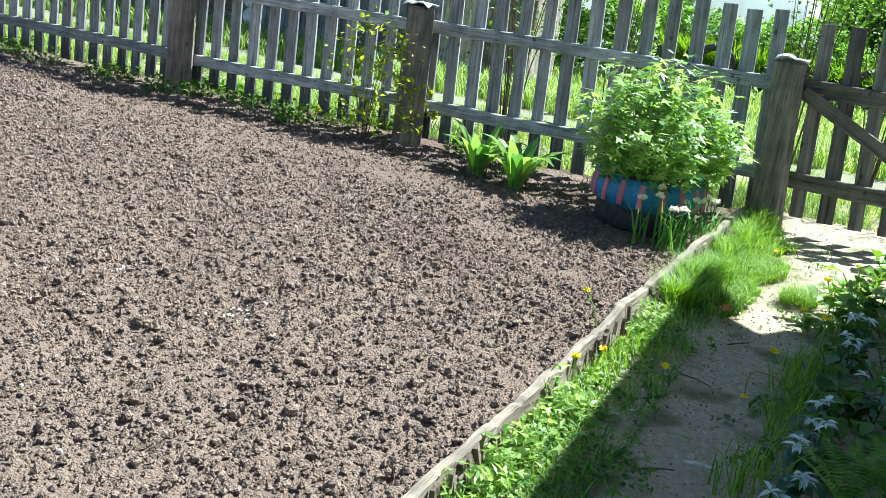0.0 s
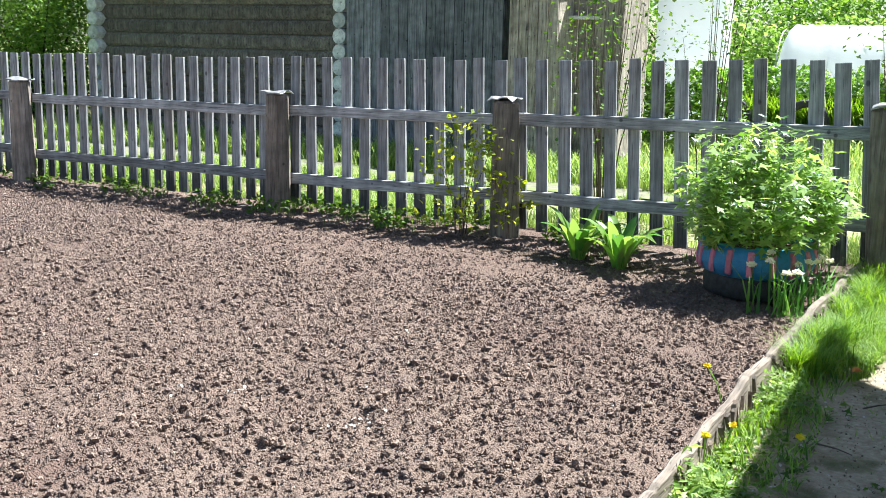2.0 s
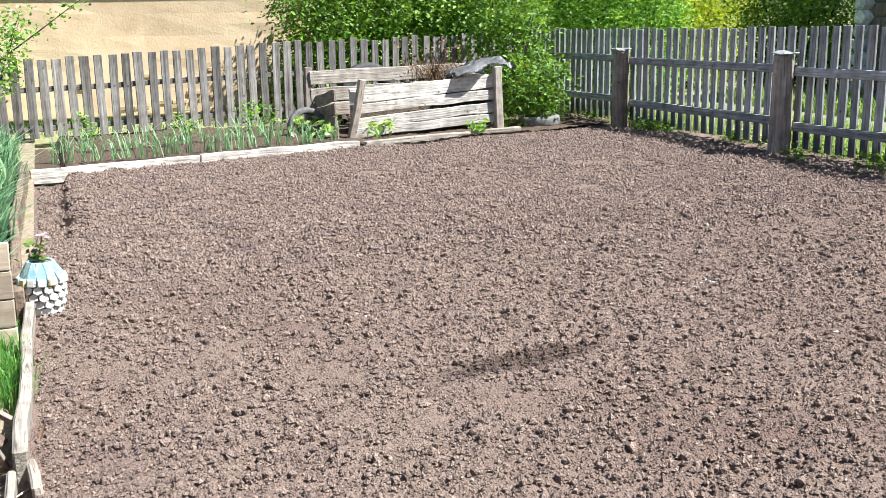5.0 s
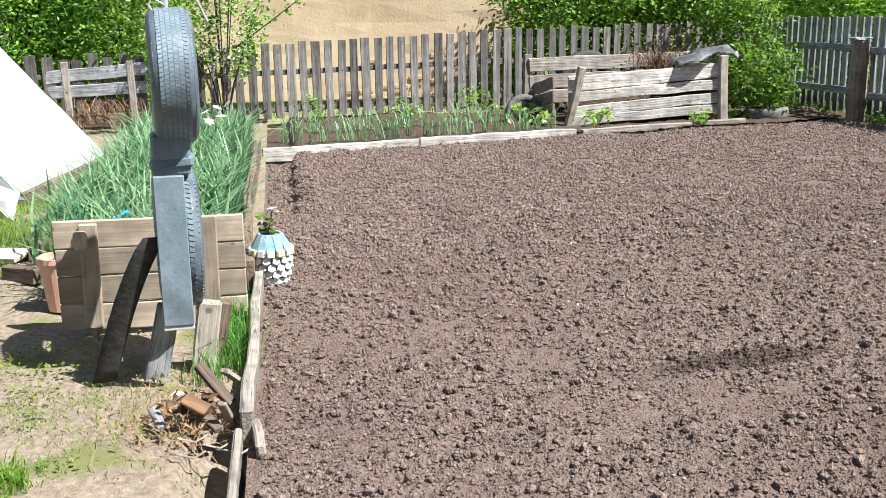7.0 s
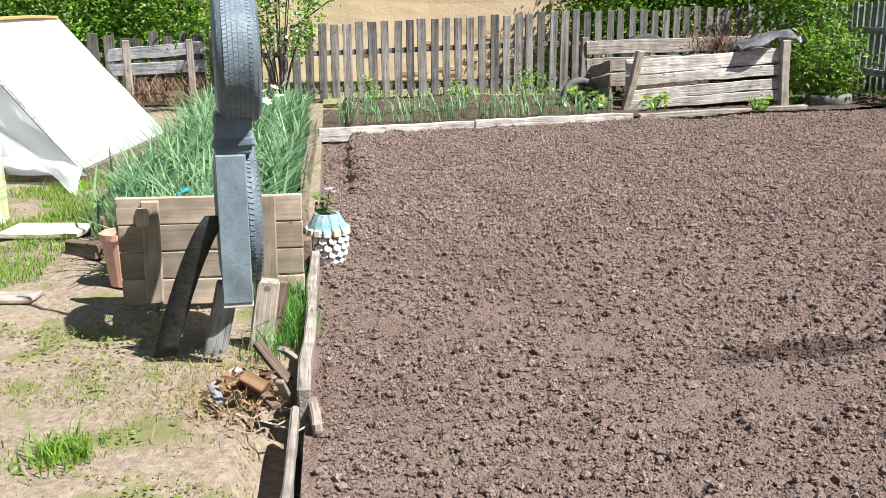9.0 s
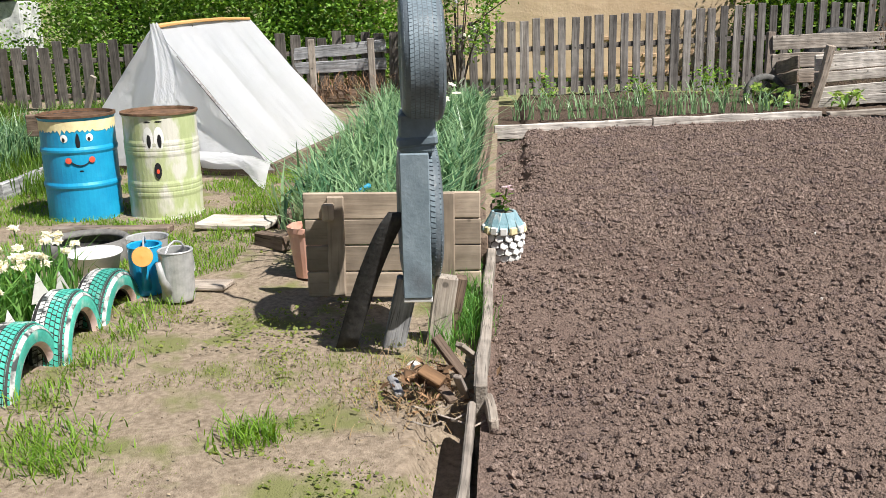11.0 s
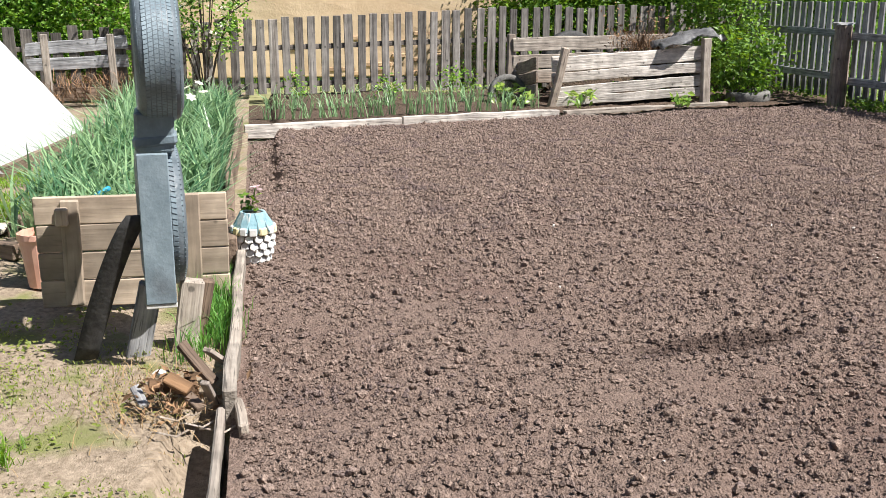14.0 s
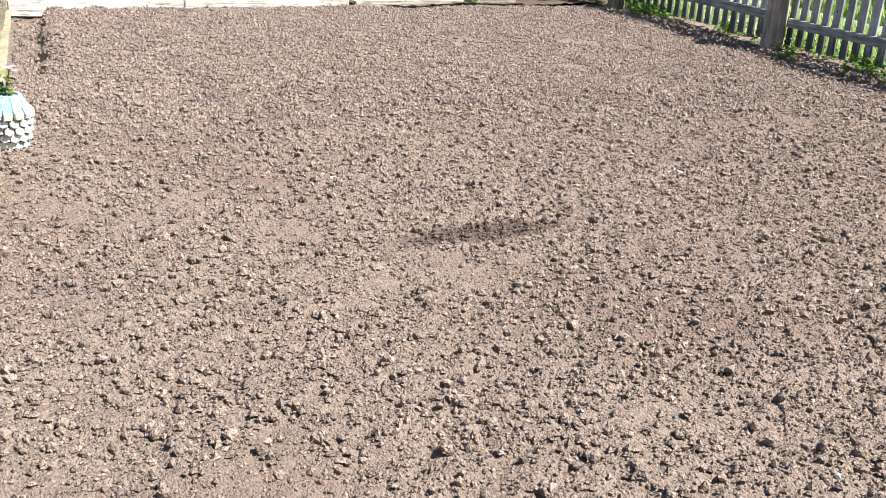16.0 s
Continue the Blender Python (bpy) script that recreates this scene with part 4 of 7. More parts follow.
for x, y, sx, sy, sz, mat, n in (
    (-16.6, -11.1, 2.6, 2.2, 3.6, LEAF, 230), (-17.3, -6.5, 3.0, 2.6, 3.9, LEAF, 280), (-17.0, -4.2, 2.8, 2.6, 3.8, LEAF, 300),
    (-16.8, -2.3, 2.4, 2.2, 3.6, LEAF, 220), (-20.8, -4.6, 4.4, 7.0, 5.5, LEAF, 420), (-23.5, -12.0, 5.0, 8.0, 5.5, LEAF, 360),
    (-17.0, 4.9, 1.9, 2.4, 2.8, LEAF_HEDGE, 230), (-17.4, 7.0, 2.4, 2.6, 3.4, LEAF_HEDGE, 290), (-16.2, 9.6, 3.0, 2.0, 3.0, LEAF, 260),
    (-19.5, 11.0, 3.6, 3.2, 3.8, LEAF, 300), (-16.3, 13.9, 2.5, 2.2, 3.5, LEAF_HEDGE, 260), (-20.6, 14.2, 3.6, 3.2, 3.5, LEAF_LIME, 300), (-23.5, 14.5, 6.0, 6.0, 5.0, LEAF_LIME, 420),
    (-15.9, 18.2, 3.4, 3.0, 4.6, LEAF_LIME, 300), (-21.0, 21.0, 8.0, 5.0, 6.5, LEAF_DEEP, 420), (-24.0, 8.5, 5.0, 5.0, 5.0, LEAF, 320),
):
    shrub((x, y, -0.1), (sx, sy, sz), mat, round(n * 2.0), leaf=0.080, sigma=0.17)
for x, y, sx, sy, sz, mat, n in ((0.5, 23.2, 3.2, 2.0, 2.5, LEAF_MID, 240), (-8.0, 32, 12, 5, 5, LEAF, 360), (1.0, 34, 14, 6, 4.5, LEAF_MID, 420), (-3.0, 29, 8, 2, 2.4, LEAF_PALE, 260), (8.0, 30, 8, 5, 5, LEAF, 300)):
    shrub((x, y, -0.1), (sx, sy, sz), mat, n, "green bushes far beyond the lane", 60, 0.16, "far_bushes", 0.02, 0.4)


# ---- planting helpers ----
def stuff(name, spots, height, width, mat, label, category="grass", lean=0.35, bend=0.5, spread=0.4):
    v, f = blades(spots, height, width, lean, bend, spread)
    return tagged(raw(name, v, f, mat), label, category, kind="stuff")


def scatter(n, x0, x1, y0, y1, z=0.0, mask=None):
    x, y = rng.uniform(x0, x1, n), rng.uniform(y0, y1, n)
    if mask is not None:
        keep = mask(x, y)
        x, y = x[keep], y[keep]
    return np.stack([x, y, np.full(len(x), z)], 1)


def tuft(spots, per, sigma, z=0.0):
    s = np.asarray(spots, float)
    p = np.repeat(s, per, 0) + rng.normal(size=(len(s) * per, 2)) * sigma
    return np.concatenate([p, np.full((len(p), 1), z)], 1)


def petals(root, at, r, mat, n=6, name="flower", tilt=0.5):
    v = []
    for k in range(n):
        a = 2 * math.pi * k / n
        c = Vector((math.cos(a), math.sin(a), 0))
        w = Vector((-math.sin(a), math.cos(a), 0))
        v += [(0, 0, 0), c * r * 0.6 + w * r * 0.3 + Vector((0, 0, r * tilt * 0.5)), c * r + Vector((0, 0, r * tilt * 0.4)), c * r * 0.6 - w * r * 0.3 + Vector((0, 0, r * tilt * 0.5))]
    f = [(4 * k, 4 * k + 1, 4 * k + 2, 4 * k + 3) for k in range(n)]
    ob = raw(name, np.array([tuple(p) for p in v]), np.array(f), mat, root)
    ob.location = at
    ob.rotation_euler = (rng.uniform(-0.9, 0.9), rng.uniform(-0.9, 0.9), rng.uniform(0, 3))
    return ob


def puff(root, at, r, mat, name="flower"):
    """A dandelion-like head."""
    d = rng.normal(size=(26, 3))
    d /= np.linalg.norm(d, axis=1, keepdims=True)
    d[:, 2] = np.abs(d[:, 2]) * 0.6
    v, f = leaves(d * r * 0.5, r * 1.1, 0.3)
    ob = raw(name, v, f, mat, root)
    ob.location = at
    return ob


def dandelion(x, y, h, lx=0.0, ly=0.0):
    root = thing("dandelion", "yellow dandelion on a thin bent stalk", "flower", (x, y, 0), group="dandelions")
    stalk = part("stalk", tube([(0, 0, -0.02), (lx * 0.4, ly * 0.4, h * 0.6), (lx, ly, h)], 0.0035, 5), LEAF_PALE, root)
    puff(stalk, (lx, ly, h), 0.024, YELLOW)


# ---- tyres ----
def tyre_profile(r_in, r_out, w):
    h = w / 2
    return [(r_in, -h * 0.62), (r_in + 0.012, -h * 0.8), (r_in + (r_out - r_in) * 0.5, -h), (r_out - 0.028, -h * 0.93), (r_out - 0.008, -h * 0.78), (r_out, -h * 0.4),
            (r_out, h * 0.4), (r_out - 0.008, h * 0.78), (r_out - 0.028, h * 0.93), (r_in + (r_out - r_in) * 0.5, h), (r_in + 0.012, h * 0.8), (r_in, h * 0.62),
            (r_in + 0.02, h * 0.5), (r_out - 0.022, h * 0.55), (r_out - 0.022, -h * 0.55), (r_in + 0.02, -h * 0.5)]


def tread(r_out, w, count, rows, depth=0.007, arc=360.0, gap=0.22, rows_used=None):
    """Raised blocks round the tyre, in offset rows."""
    bm = bmesh.new()
    for j in rows_used or range(rows):
        z0 = -w * 0.43 + w * 0.86 * j / rows
        z1 = z0 + w * 0.86 / rows * 0.8
        r0 = r_out - 0.004 - (0.012 if j in (0, rows - 1) else 0)
        for k in range(count):
            a0 = radians(arc) * (k + 0.5 * (j % 2)) / count
            a1 = a0 + radians(arc) / count * (1 - gap)
            slant = 0.25 * radians(arc) / count * (1 if j < rows / 2 else -1)
            q = []
            for r in (r0, r0 + depth):
                for a, z in ((a0, z0), (a1, z0), (a1 + slant, z1), (a0 + slant, z1)):
                    q.append(bm.verts.new((r * math.cos(a), r * math.sin(a), z)))
            for s in ((4, 5, 6, 7), (0, 1, 5, 4), (1, 2, 6, 5), (2, 3, 7, 6), (3, 0, 4, 7)):
                bm.faces.new([q[i] for i in s])
    return bm


# ---- tyre planter with its tall herb ----
def tyre_planter():
    root = thing("tyre_planter", "old tyre planter painted blue with pink bars", "planter", (-1.21, 6.98, 0))
    part("lower_tyre", lathe(tyre_profile(0.2, 0.34, 0.17), 40, True), RUBBER, root, "bare black tyre", True, pose(0, 0, 0.085))
    # the upper rim is turned out and cut, with painted lobes
    wall = lathe([(0.30, 0.16), (0.355, 0.19), (0.385, 0.27), (0.375, 0.36), (0.355, 0.41), (0.325, 0.41), (0.33, 0.3), (0.29, 0.18)], 48, True)
    upper = part("upper_tyre", wall, BLUE2, root, "blue painted tyre wall", True, Matrix.Diagonal((1, 1, 0.87, 1)))
    for k in range(17):
        a = 2 * math.pi * k / 17
        bm = box(0.022, 0.042, 0.19, (0, 0, 0), 0.008, 0.006, 3, k)
        for v in bm.verts:
            v.co.x += -0.6 * v.co.z ** 2 * 2
        part("painted_bar", bm, PINKP, upper, "pink painted bar", m=pose(0.382 * math.cos(a), 0.382 * math.sin(a), 0.30, 0, -4, math.degrees(a)))
        b2 = a + math.pi / 17
        if k % 2:
            part("rim_lobe", box(0.05, 0.085, 0.018, (0, 0, 0), 0.006, 0.004, 2, k), TURQ, upper, "green painted rim", m=pose(0.34 * math.cos(b2), 0.34 * math.sin(b2), 0.418, 0, -8, math.degrees(b2)))
    part("soil", lathe([(0, 0.325), (0.2, 0.33), (0.33, 0.31)], 20), SOIL, root)
    return root


tyre_planter()


def lobed_leaves(centres, size):
    """Three-fingered leaves."""
    c = np.asarray(centres, float)
    n = len(c)
    out = []
    a = rng.uniform(0, 2 * np.pi, n)
    tilt = rng.uniform(-0.2, 0.9, n)
    s = size * rng.uniform(0.6, 1.3, n)
    d = np.stack([np.cos(a) * np.cos(tilt), np.sin(a) * np.cos(tilt), -np.sin(tilt)], 1)
    w = np.stack([-np.sin(a), np.cos(a), rng.uniform(-0.3, 0.3, n)], 1)
    S = s[:, None]
    pts = [c, c + (d * 0.3 + w * 0.17) * S, c + (d * 0.62 + w * 0.55) * S, c + (d * 0.5 + w * 0.11) * S, c + d * S, c + (d * 0.5 - w * 0.11) * S, c + (d * 0.62 - w * 0.55) * S, c + (d * 0.3 - w * 0.17) * S]
    v = np.stack(pts, 1).reshape(-1, 3)
    b = np.arange(n)[:, None] * 8
    f = np.concatenate([b + [0, 1, 3], b + [1, 2, 3], b + [0, 3, 5], b + [3, 4, 5], b + [0, 5, 7], b + [5, 6, 7]])
    return v, f


def planter_herb():
    root = thing("leafy_herb", "bushy herb with pale lobed leaves growing in the tyre planter", "plant", (-1.22, 6.98, 0.33))
    for k in range(26):
        a, r, h = rng.uniform(0, 6.28), 0.42 * math.sqrt(rng.random()), rng.uniform(0.5, 0.76)
        x, y = r * math.cos(a), r * math.sin(a)
        part("stem", tube([(x * 0.45, y * 0.45, -0.02), (x * 0.8, y * 0.8, h * 0.5), (x * 1.05, y * 1.05, h * (1 - 0.45 * r))], [0.007, 0.006, 0.003], 5), LEAF_PALE, root)
    # leafy shoots of uneven height
    pts = []
    for k in range(72):
        a, r = rng.uniform(0, 6.28), 0.56 * math.sqrt(rng.random())
        top = (0.70 * math.sqrt(max(0.05, 1 - (r / 0.62) ** 2)) + 0.02) * rng.uniform(0.7, 1.3)
        for i in range(30):
            s = rng.random() ** 0.6
            pts.append((r * math.cos(a) * (0.7 + 0.3 * s) + rng.normal() * 0.045, r * math.sin(a) * (0.7 + 0.3 * s) + rng.normal() * 0.045, top * s))
    pts = np.array(pts)
    v, f = lobed_leaves(pts, 0.098)
    raw("foliage", v, f, LEAF_PALE, root)
    young = pts[(pts[:, 2] > 0.25) & (rng.random(len(pts)) < 0.14)]
    v, f = lobed_leaves(young + rng.normal(size=young.shape) * 0.04, 0.07)
    raw("young_leaves", v, f, SILVER, root, )


planter_herb()


def broad_plant(x, y, n, h, seed):
    root = thing("broad_leaf_plant", "clump of broad upright green leaves in the soil bed", "plant", (x, y, 0), group="broad-leaved clumps")
    r = random.Random(seed)
    for k in range(n):
        a = 2 * math.pi * (k + r.random() * 0.6) / n
        hh, out = h * r.uniform(0.65, 1.1), h * r.uniform(0.2, 0.85)
        bm = bmesh.new()
        prev = None
        for i in range(7):
            s = i / 6
            c = Vector((math.cos(a) * (0.05 + out * s ** 1.6), math.sin(a) * (0.05 + out * s ** 1.6), hh * (s - 0.38 * s ** 3 * (out / h) * 1.6)))
            wd = 0.038 * math.sin(math.pi * min(1, 0.1 + s * 0.92)) ** 0.8 * h / 0.42 + 0.004
            side = Vector((-math.sin(a), math.cos(a), 0)) * wd
            lift = Vector((0, 0, wd * 0.35))
            row = [bm.verts.new(c - side + lift), bm.verts.new(c), bm.verts.new(c + side + lift)]
            if prev:
                bm.faces.new((prev[0], prev[1], row[1], row[0]))
                bm.faces.new((prev[1], prev[2], row[2], row[1]))
            prev = row
        part("leaf", bm, LEAF_PALE if k % 3 else IRIS, root, smooth=True)


broad_plant(-2.62, 7.36, 15, 0.50, 1)
broad_plant(-2.24, 7.22, 16, 0.50, 2)

bush("currant_bush", "thin young bush with small light leaves at the fence", "bush", (-3.78, 7.62, 0), (0.80, 0.5, 1.02), LEAF_LIME, 44, 11, 0.055, 8, 0.06, BARK, 0.12, thick=0.5)
bush("wild_shoots", "light green shoots growing by a fence post", "bush", (-3.40, 7.74, 0), (0.3, 0.3, 0.7), LEAF_LIME, 9, 12, 0.06, 4, 0.05, BARK, 0.1, thick=0.5)


def daffodils(at, n_leaf, n_flower, spread_, h, label, petal=BLOSSOM):
    root = thing("daffodil_clump", label, "flowers", at, group="daffodil clumps")
    spots = np.concatenate([rng.normal(size=(n_leaf, 2)) * spread_, np.zeros((n_leaf, 1))], 1)
    v, f = blades(spots, h, 0.016, 0.42, 0.55, 0.3)
    raw("leaves", v, f, IRIS, root)
    for k in range(n_flower):
        x, y, hh = rng.normal() * spread_ * 1.1, rng.normal() * spread_ * 1.1, h * rng.uniform(0.85, 1.12)
        stalk = part("stalk", tube([(x * 0.8, y * 0.8, 0), (x, y, hh)], 0.004, 5), IRIS, root)
        petals(stalk, (x, y, hh), 0.034, petal, 6)
        puff(stalk, (x, y, hh), 0.036, petal, "inner_petals")
        if k % 3 == 0:
            puff(stalk, (x, y, hh + 0.01), 0.009, YELLOW, "flower_cup")


daffodils((-0.95, 6.45, 0), 34, 6, 0.09, 0.33, "white daffodils drooping beside the tyre planter")
daffodils((-0.80, 6.75, 0), 24, 4, 0.08, 0.30, "white daffodils at the edge of the path")

# weeds and grass along the fence foot, the kerb and the path
fence_spots = scatter(3600, -13.2, -0.7, 7.35, 8.2, 0.0, lambda x, y: value_noise(x, y, 0.35, 51) + 0.5 * (y - 7.7) > 0.3)
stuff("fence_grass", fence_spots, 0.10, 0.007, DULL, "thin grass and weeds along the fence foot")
v, f = leaves(scatter(19000, -15.2, -1.6, 7.42, 8.3, 0.03, lambda x, y: value_noise(x, y, 0.3, 52) + 0.5 * value_noise(x, y, 0.1, 53) + 0.9 * (y - 7.75) > 0.30) + np.stack([np.zeros(1)] * 3, 1), 0.05)
v[:, 2] += np.repeat(rng.uniform(-0.02, 0.12, len(v) // 4), 4)
tagged(raw("fence_weeds", v, f, LEAF_DEEP, None), "low broad-leaved weeds along the fence foot", "weeds", kind="stuff")
stuff("verge_weeds", scatter(4000, -16.5, 3.0, 8.2, 8.8, -0.05, lambda x, y: value_noise(x, y, 0.3, 57) > 0.3), 0.08, 0.008, GRASS_PALE, "pale patchy grass just outside the fence", "grass")
stuff("verge_grass", scatter(60000, -16.5, 8.0, 8.6, 11.1, -0.08, lambda x, y: value_noise(x, y, 0.5, 55) > -0.25), 0.15, 0.011, GRASS_PALE, "long sunlit grass outside the fence")
stuff("far_verge_grass", scatter(24000, -16.5, 8.0, 11.9, 14.5, -0.08), 0.24, 0.018, GRASS_PALE, "long grass beyond the lane")
stuff("far_meadow_grass", scatter(16000, -8.0, 8.0, 14.5, 24.0, -0.08), 0.22, 0.03, GRASS_PALE, "tall meadow grass beyond the lane")

stuff("tall_verge_grass", scatter(18000, -16.5, 1.5, 11.9, 13.2, -0.08, lambda x, y: value_noise(x, y, 0.45, 58) > -0.3), 0.30, 0.018, GRASS_PALE, "tall sunlit grass beyond the lane", spread=0.5)
stuff("dry_verge_grass", scatter(7000, -16.5, 3.0, 8.3, 9.1, -0.06, lambda x, y: value_noise(x, y, 0.4, 59) > -0.3), 0.05, 0.006, STRAW, "dry straw-coloured grass outside the fence", lean=1.2)
stuff("tunnel_grass", scatter(13000, -6.5, 3.0, 20.9, 21.8, -0.08), 0.95, 0.04, GRASS, "tall bright weeds before the polytunnel", "weeds", spread=0.2)
for x0, x1, y0, y1, count in ((-6.5, 3.0, 21.1, 21.9, 15000), (-5.6, -3.6, 17.2, 17.9, 3800)):
    lx, ly = rng.uniform(x0, x1, count), rng.uniform(y0, y1, count)
    lz = rng.random(count) ** 0.7 * (1.25 + 0.3 * value_noise(lx, ly, 0.7, 74) + 0.12 * value_noise(lx, ly, 0.2, 75))
    v, f = leaves(np.stack([lx, ly, lz], 1), 0.11, 0.4, 0.5, 0.55)
    tagged(raw("tall_weeds", v, f, LEAF), "bright leafy thicket of tall weeds beyond the lane", "weeds", kind="stuff")
kerb_line = lambda y: bed_east(y) + 0.06
def near_kerb(n, y0, y1, width):
    y = rng.uniform(y0, y1, n)
    return np.stack([kerb_line(y) + np.abs(rng.normal(size=n)) * width, y, np.full(n, 0.0)], 1)


spots = near_kerb(9000, 5.2, 7.8, 0.10)
spots = spots[value_noise(spots[:, 0], spots[:, 1], 0.16, 63) + 0.5 * value_noise(spots[:, 0], spots[:, 1], 0.06, 64) > -0.15]
stuff("kerb_grass", spots, 0.15, 0.006, GRASS, "long bright grass beside the kerb board", lean=0.6, bend=0.7, spread=0.6)


def lawn_patch(x, y):
    """The grassy side of the path, with a ragged edge and one tuft further out."""
    edge = -0.24 - 0.06 * np.clip(6.3 - y, 0, 1) - 0.12 * np.clip(y - 6.9, 0, 1)
    worn = value_noise(x, y, 0.2, 68) + 0.6 * value_noise(x, y, 0.07, 69)
    tuft_at = np.hypot((x + 0.07) / 0.8, y - 5.98) < 0.16 + 0.05 * worn
    return ((x < edge + 0.10 * worn) & (y > 5.45 + 0.3 * worn) & (worn > -0.75)) | tuft_at


stuff("lawn_grass", scatter(34000, -0.72, 0.1, 5.2, 7.75, 0.0, lawn_patch), 0.062, 0.0055, GRASS, "short bright grass at the side of the path", lean=0.8, bend=0.8, spread=0.6)
stuff("pale_lawn_grass", scatter(9000, -0.72, 0.1, 5.2, 7.75, 0.0, lawn_patch), 0.075, 0.005, GRASS_PALE, "pale grass blades mixed into the path grass", lean=0.6, bend=0.8, spread=0.6)
stuff("thin_path_grass", scatter(1500, -0.7, 0.1, 4.4, 7.8, 0.0, lambda x, y: value_noise(x, y, 0.15, 71) > 0.3), 0.03, 0.004, GRASS_PALE, "thin sparse blades on the sandy path", lean=1.0)
v, f = lobed_leaves(scatter(1500, -0.70, -0.2, 5.5, 7.2, 0.035, lambda x, y: lawn_patch(x, y) & (value_noise(x, y, 0.14, 72) > 0.25)), 0.05)
tagged(raw("clover_weeds", v, f, LEAF_PALE), "low clover-like weeds in the path grass", "weeds", kind="stuff")
stuff("kerb_tufts", near_kerb(1300, 2.2, 5.4, 0.07), 0.09, 0.005, GRASS, "grass tufts under the kerb board", lean=0.5)
v, f = leaves(scatter(15000, -0.72, 0.1, 2.0, 8.0, 0.012, lambda x, y: value_noise(x, y, 0.33, 61) + 0.6 * value_noise(x, y, 0.09, 66) - 1.0 * (x + 0.3) > 0.62), 0.024, 1.2, 0.5, 0.6)
tagged(raw("path_weeds", v, f, LEAF_DEEP), "small flat weeds on the path", "weeds", kind="stuff")
spots = scatter(1500, -0.75, -0.42, 2.4, 5.6, 0.0, lambda x, y: value_noise(x, y, 0.2, 73) > -0.1)
stuff("shade_grass", spots, 0.06, 0.006, LEAF, "dark grass in the shade under the kerb board", lean=0.9)


def weed_line(n, reach, low, high):
    """Clumps of weed leaves under the kerb board, denser and taller in the middle of a clump."""
    y = rng.uniform(2.0, 4.95, n)
    body = value_noise(y, y, 0.15, 62) + 0.5 * value_noise(y, y, 0.05, 67)
    y, body = y[body > -0.1], body[body > -0.1]
    m = len(y)
    return np.stack([kerb_line(y) + np.abs(rng.normal(size=m)) * reach, y, rng.uniform(low, high, m) * (0.5 + np.clip(body, 0, 1))], 1)


v, f = lobed_leaves(weed_line(1500, 0.07, 0.015, 0.11), 0.046)
tagged(raw("kerb_weeds", v, f, WEED), "pale lobed weeds under the kerb board", "weeds", kind="stuff")
v, f = leaves(weed_line(1500, 0.07, 0.02, 0.14), 0.035, 0.5, 0.6, 0.4)
tagged(raw("mugwort_weeds", v, f, LEAF_PALE), "pale mugwort shoots under the kerb board", "weeds", kind="stuff")
v, f = lobed_leaves(weed_line(1500, 0.17, 0.01, 0.05), 0.05)
tagged(raw("creeping_weeds", v, f, LEAF_DEEP), "dark creeping weeds spreading from the kerb onto the path", "weeds", kind="stuff")
for x, y, h, lx, ly in ((-0.86, 4.55, 0.17, -0.10, 0.05), (-0.76, 3.75, 0.16, 0.0, 0.0), (-0.72, 3.92, 0.15, 0.02, 0.02), (-0.49, 4.14, 0.08, 0.02, 0), (-0.30, 6.72, 0.09, 0.02, 0.0), (0.02, 4.52, 0.12, -0.10, 0.07),
                        (0.10, 4.91, 0.24, 0.0, 0.0), (0.22, 6.3, 0.2, 0.0, 0.0), (0.02, 5.1, 0.20, -0.03, 0.0), (0.12, 5.75, 0.22, -0.06, 0.0)):
    dandelion(x, y, h, lx, ly)
root = thing("orange_flower", "small orange flower lying at the edge of the grass", "flower", (-0.38, 5.28, 0.02))
part("stalk", tube([(0, 0, -0.02), (0.01, 0, 0.02), (0.0, 0, 0.035)], 0.004, 5), LEAF_PALE, root)
puff(root, (0, 0, 0.04), 0.030, ORANGE)
root = thing("dandelion", "pale dandelion stalk bent over with its closed head on the path", "flower", (0.0, 4.48, 0))
part("stalk", tube([(0.02, 0.02, 0.0), (-0.05, -0.09, 0.08), (-0.12, -0.22, 0.125), (-0.135, -0.24, 0.12), (-0.145, -0.235, 0.07), (-0.14, -0.23, 0.02)], 0.0035, 6), STRAW, root)
puff(root, (-0.14, -0.23, 0.008), 0.020, YELLOW, "closed_head")
root = thing("stick", "short white peeled stick lying on the path", "stick", (-0.19, 3.46, 0.008))
part("twig", tube([(-0.055, -0.005, 0), (0.0, 0.004, 0.004), (0.035, 0.006, 0.0), (0.06, 0.02, 0.006)], [0.006, 0.009, 0.007, 0.005], 6), PEBBLE, root)
for a, b in (((-0.42, 4.30), (-0.28, 4.24)), ((-0.30, 4.86), (-0.20, 4.98)), ((-0.36, 3.30), (-0.26, 3.36))):
    root = thing("twig", "thin dark twig lying on the shaded path", "twig", (a[0], a[1], 0.008), group="twigs on the path")
    part("shaft", tube([(0, 0, 0), ((b[0] - a[0]) * 0.5 + 0.006, (b[1] - a[1]) * 0.5, 0.006), (b[0] - a[0], b[1] - a[1], 0.002)], [0.004, 0.0035, 0.002], 5), BARK, root)

n = 420
sx, sy = rng.uniform(-0.7, 0.3, n), rng.uniform(2.2, 8.0, n)
v, f = leaves(np.stack([sx, sy, np.full(n, 0.012)], 1), 0.013, 1.5, 0.7, 0.8)
tagged(raw("path_chips", v, f, PEBBLE), "small pale chips scattered on the path", "chips", kind="stuff")

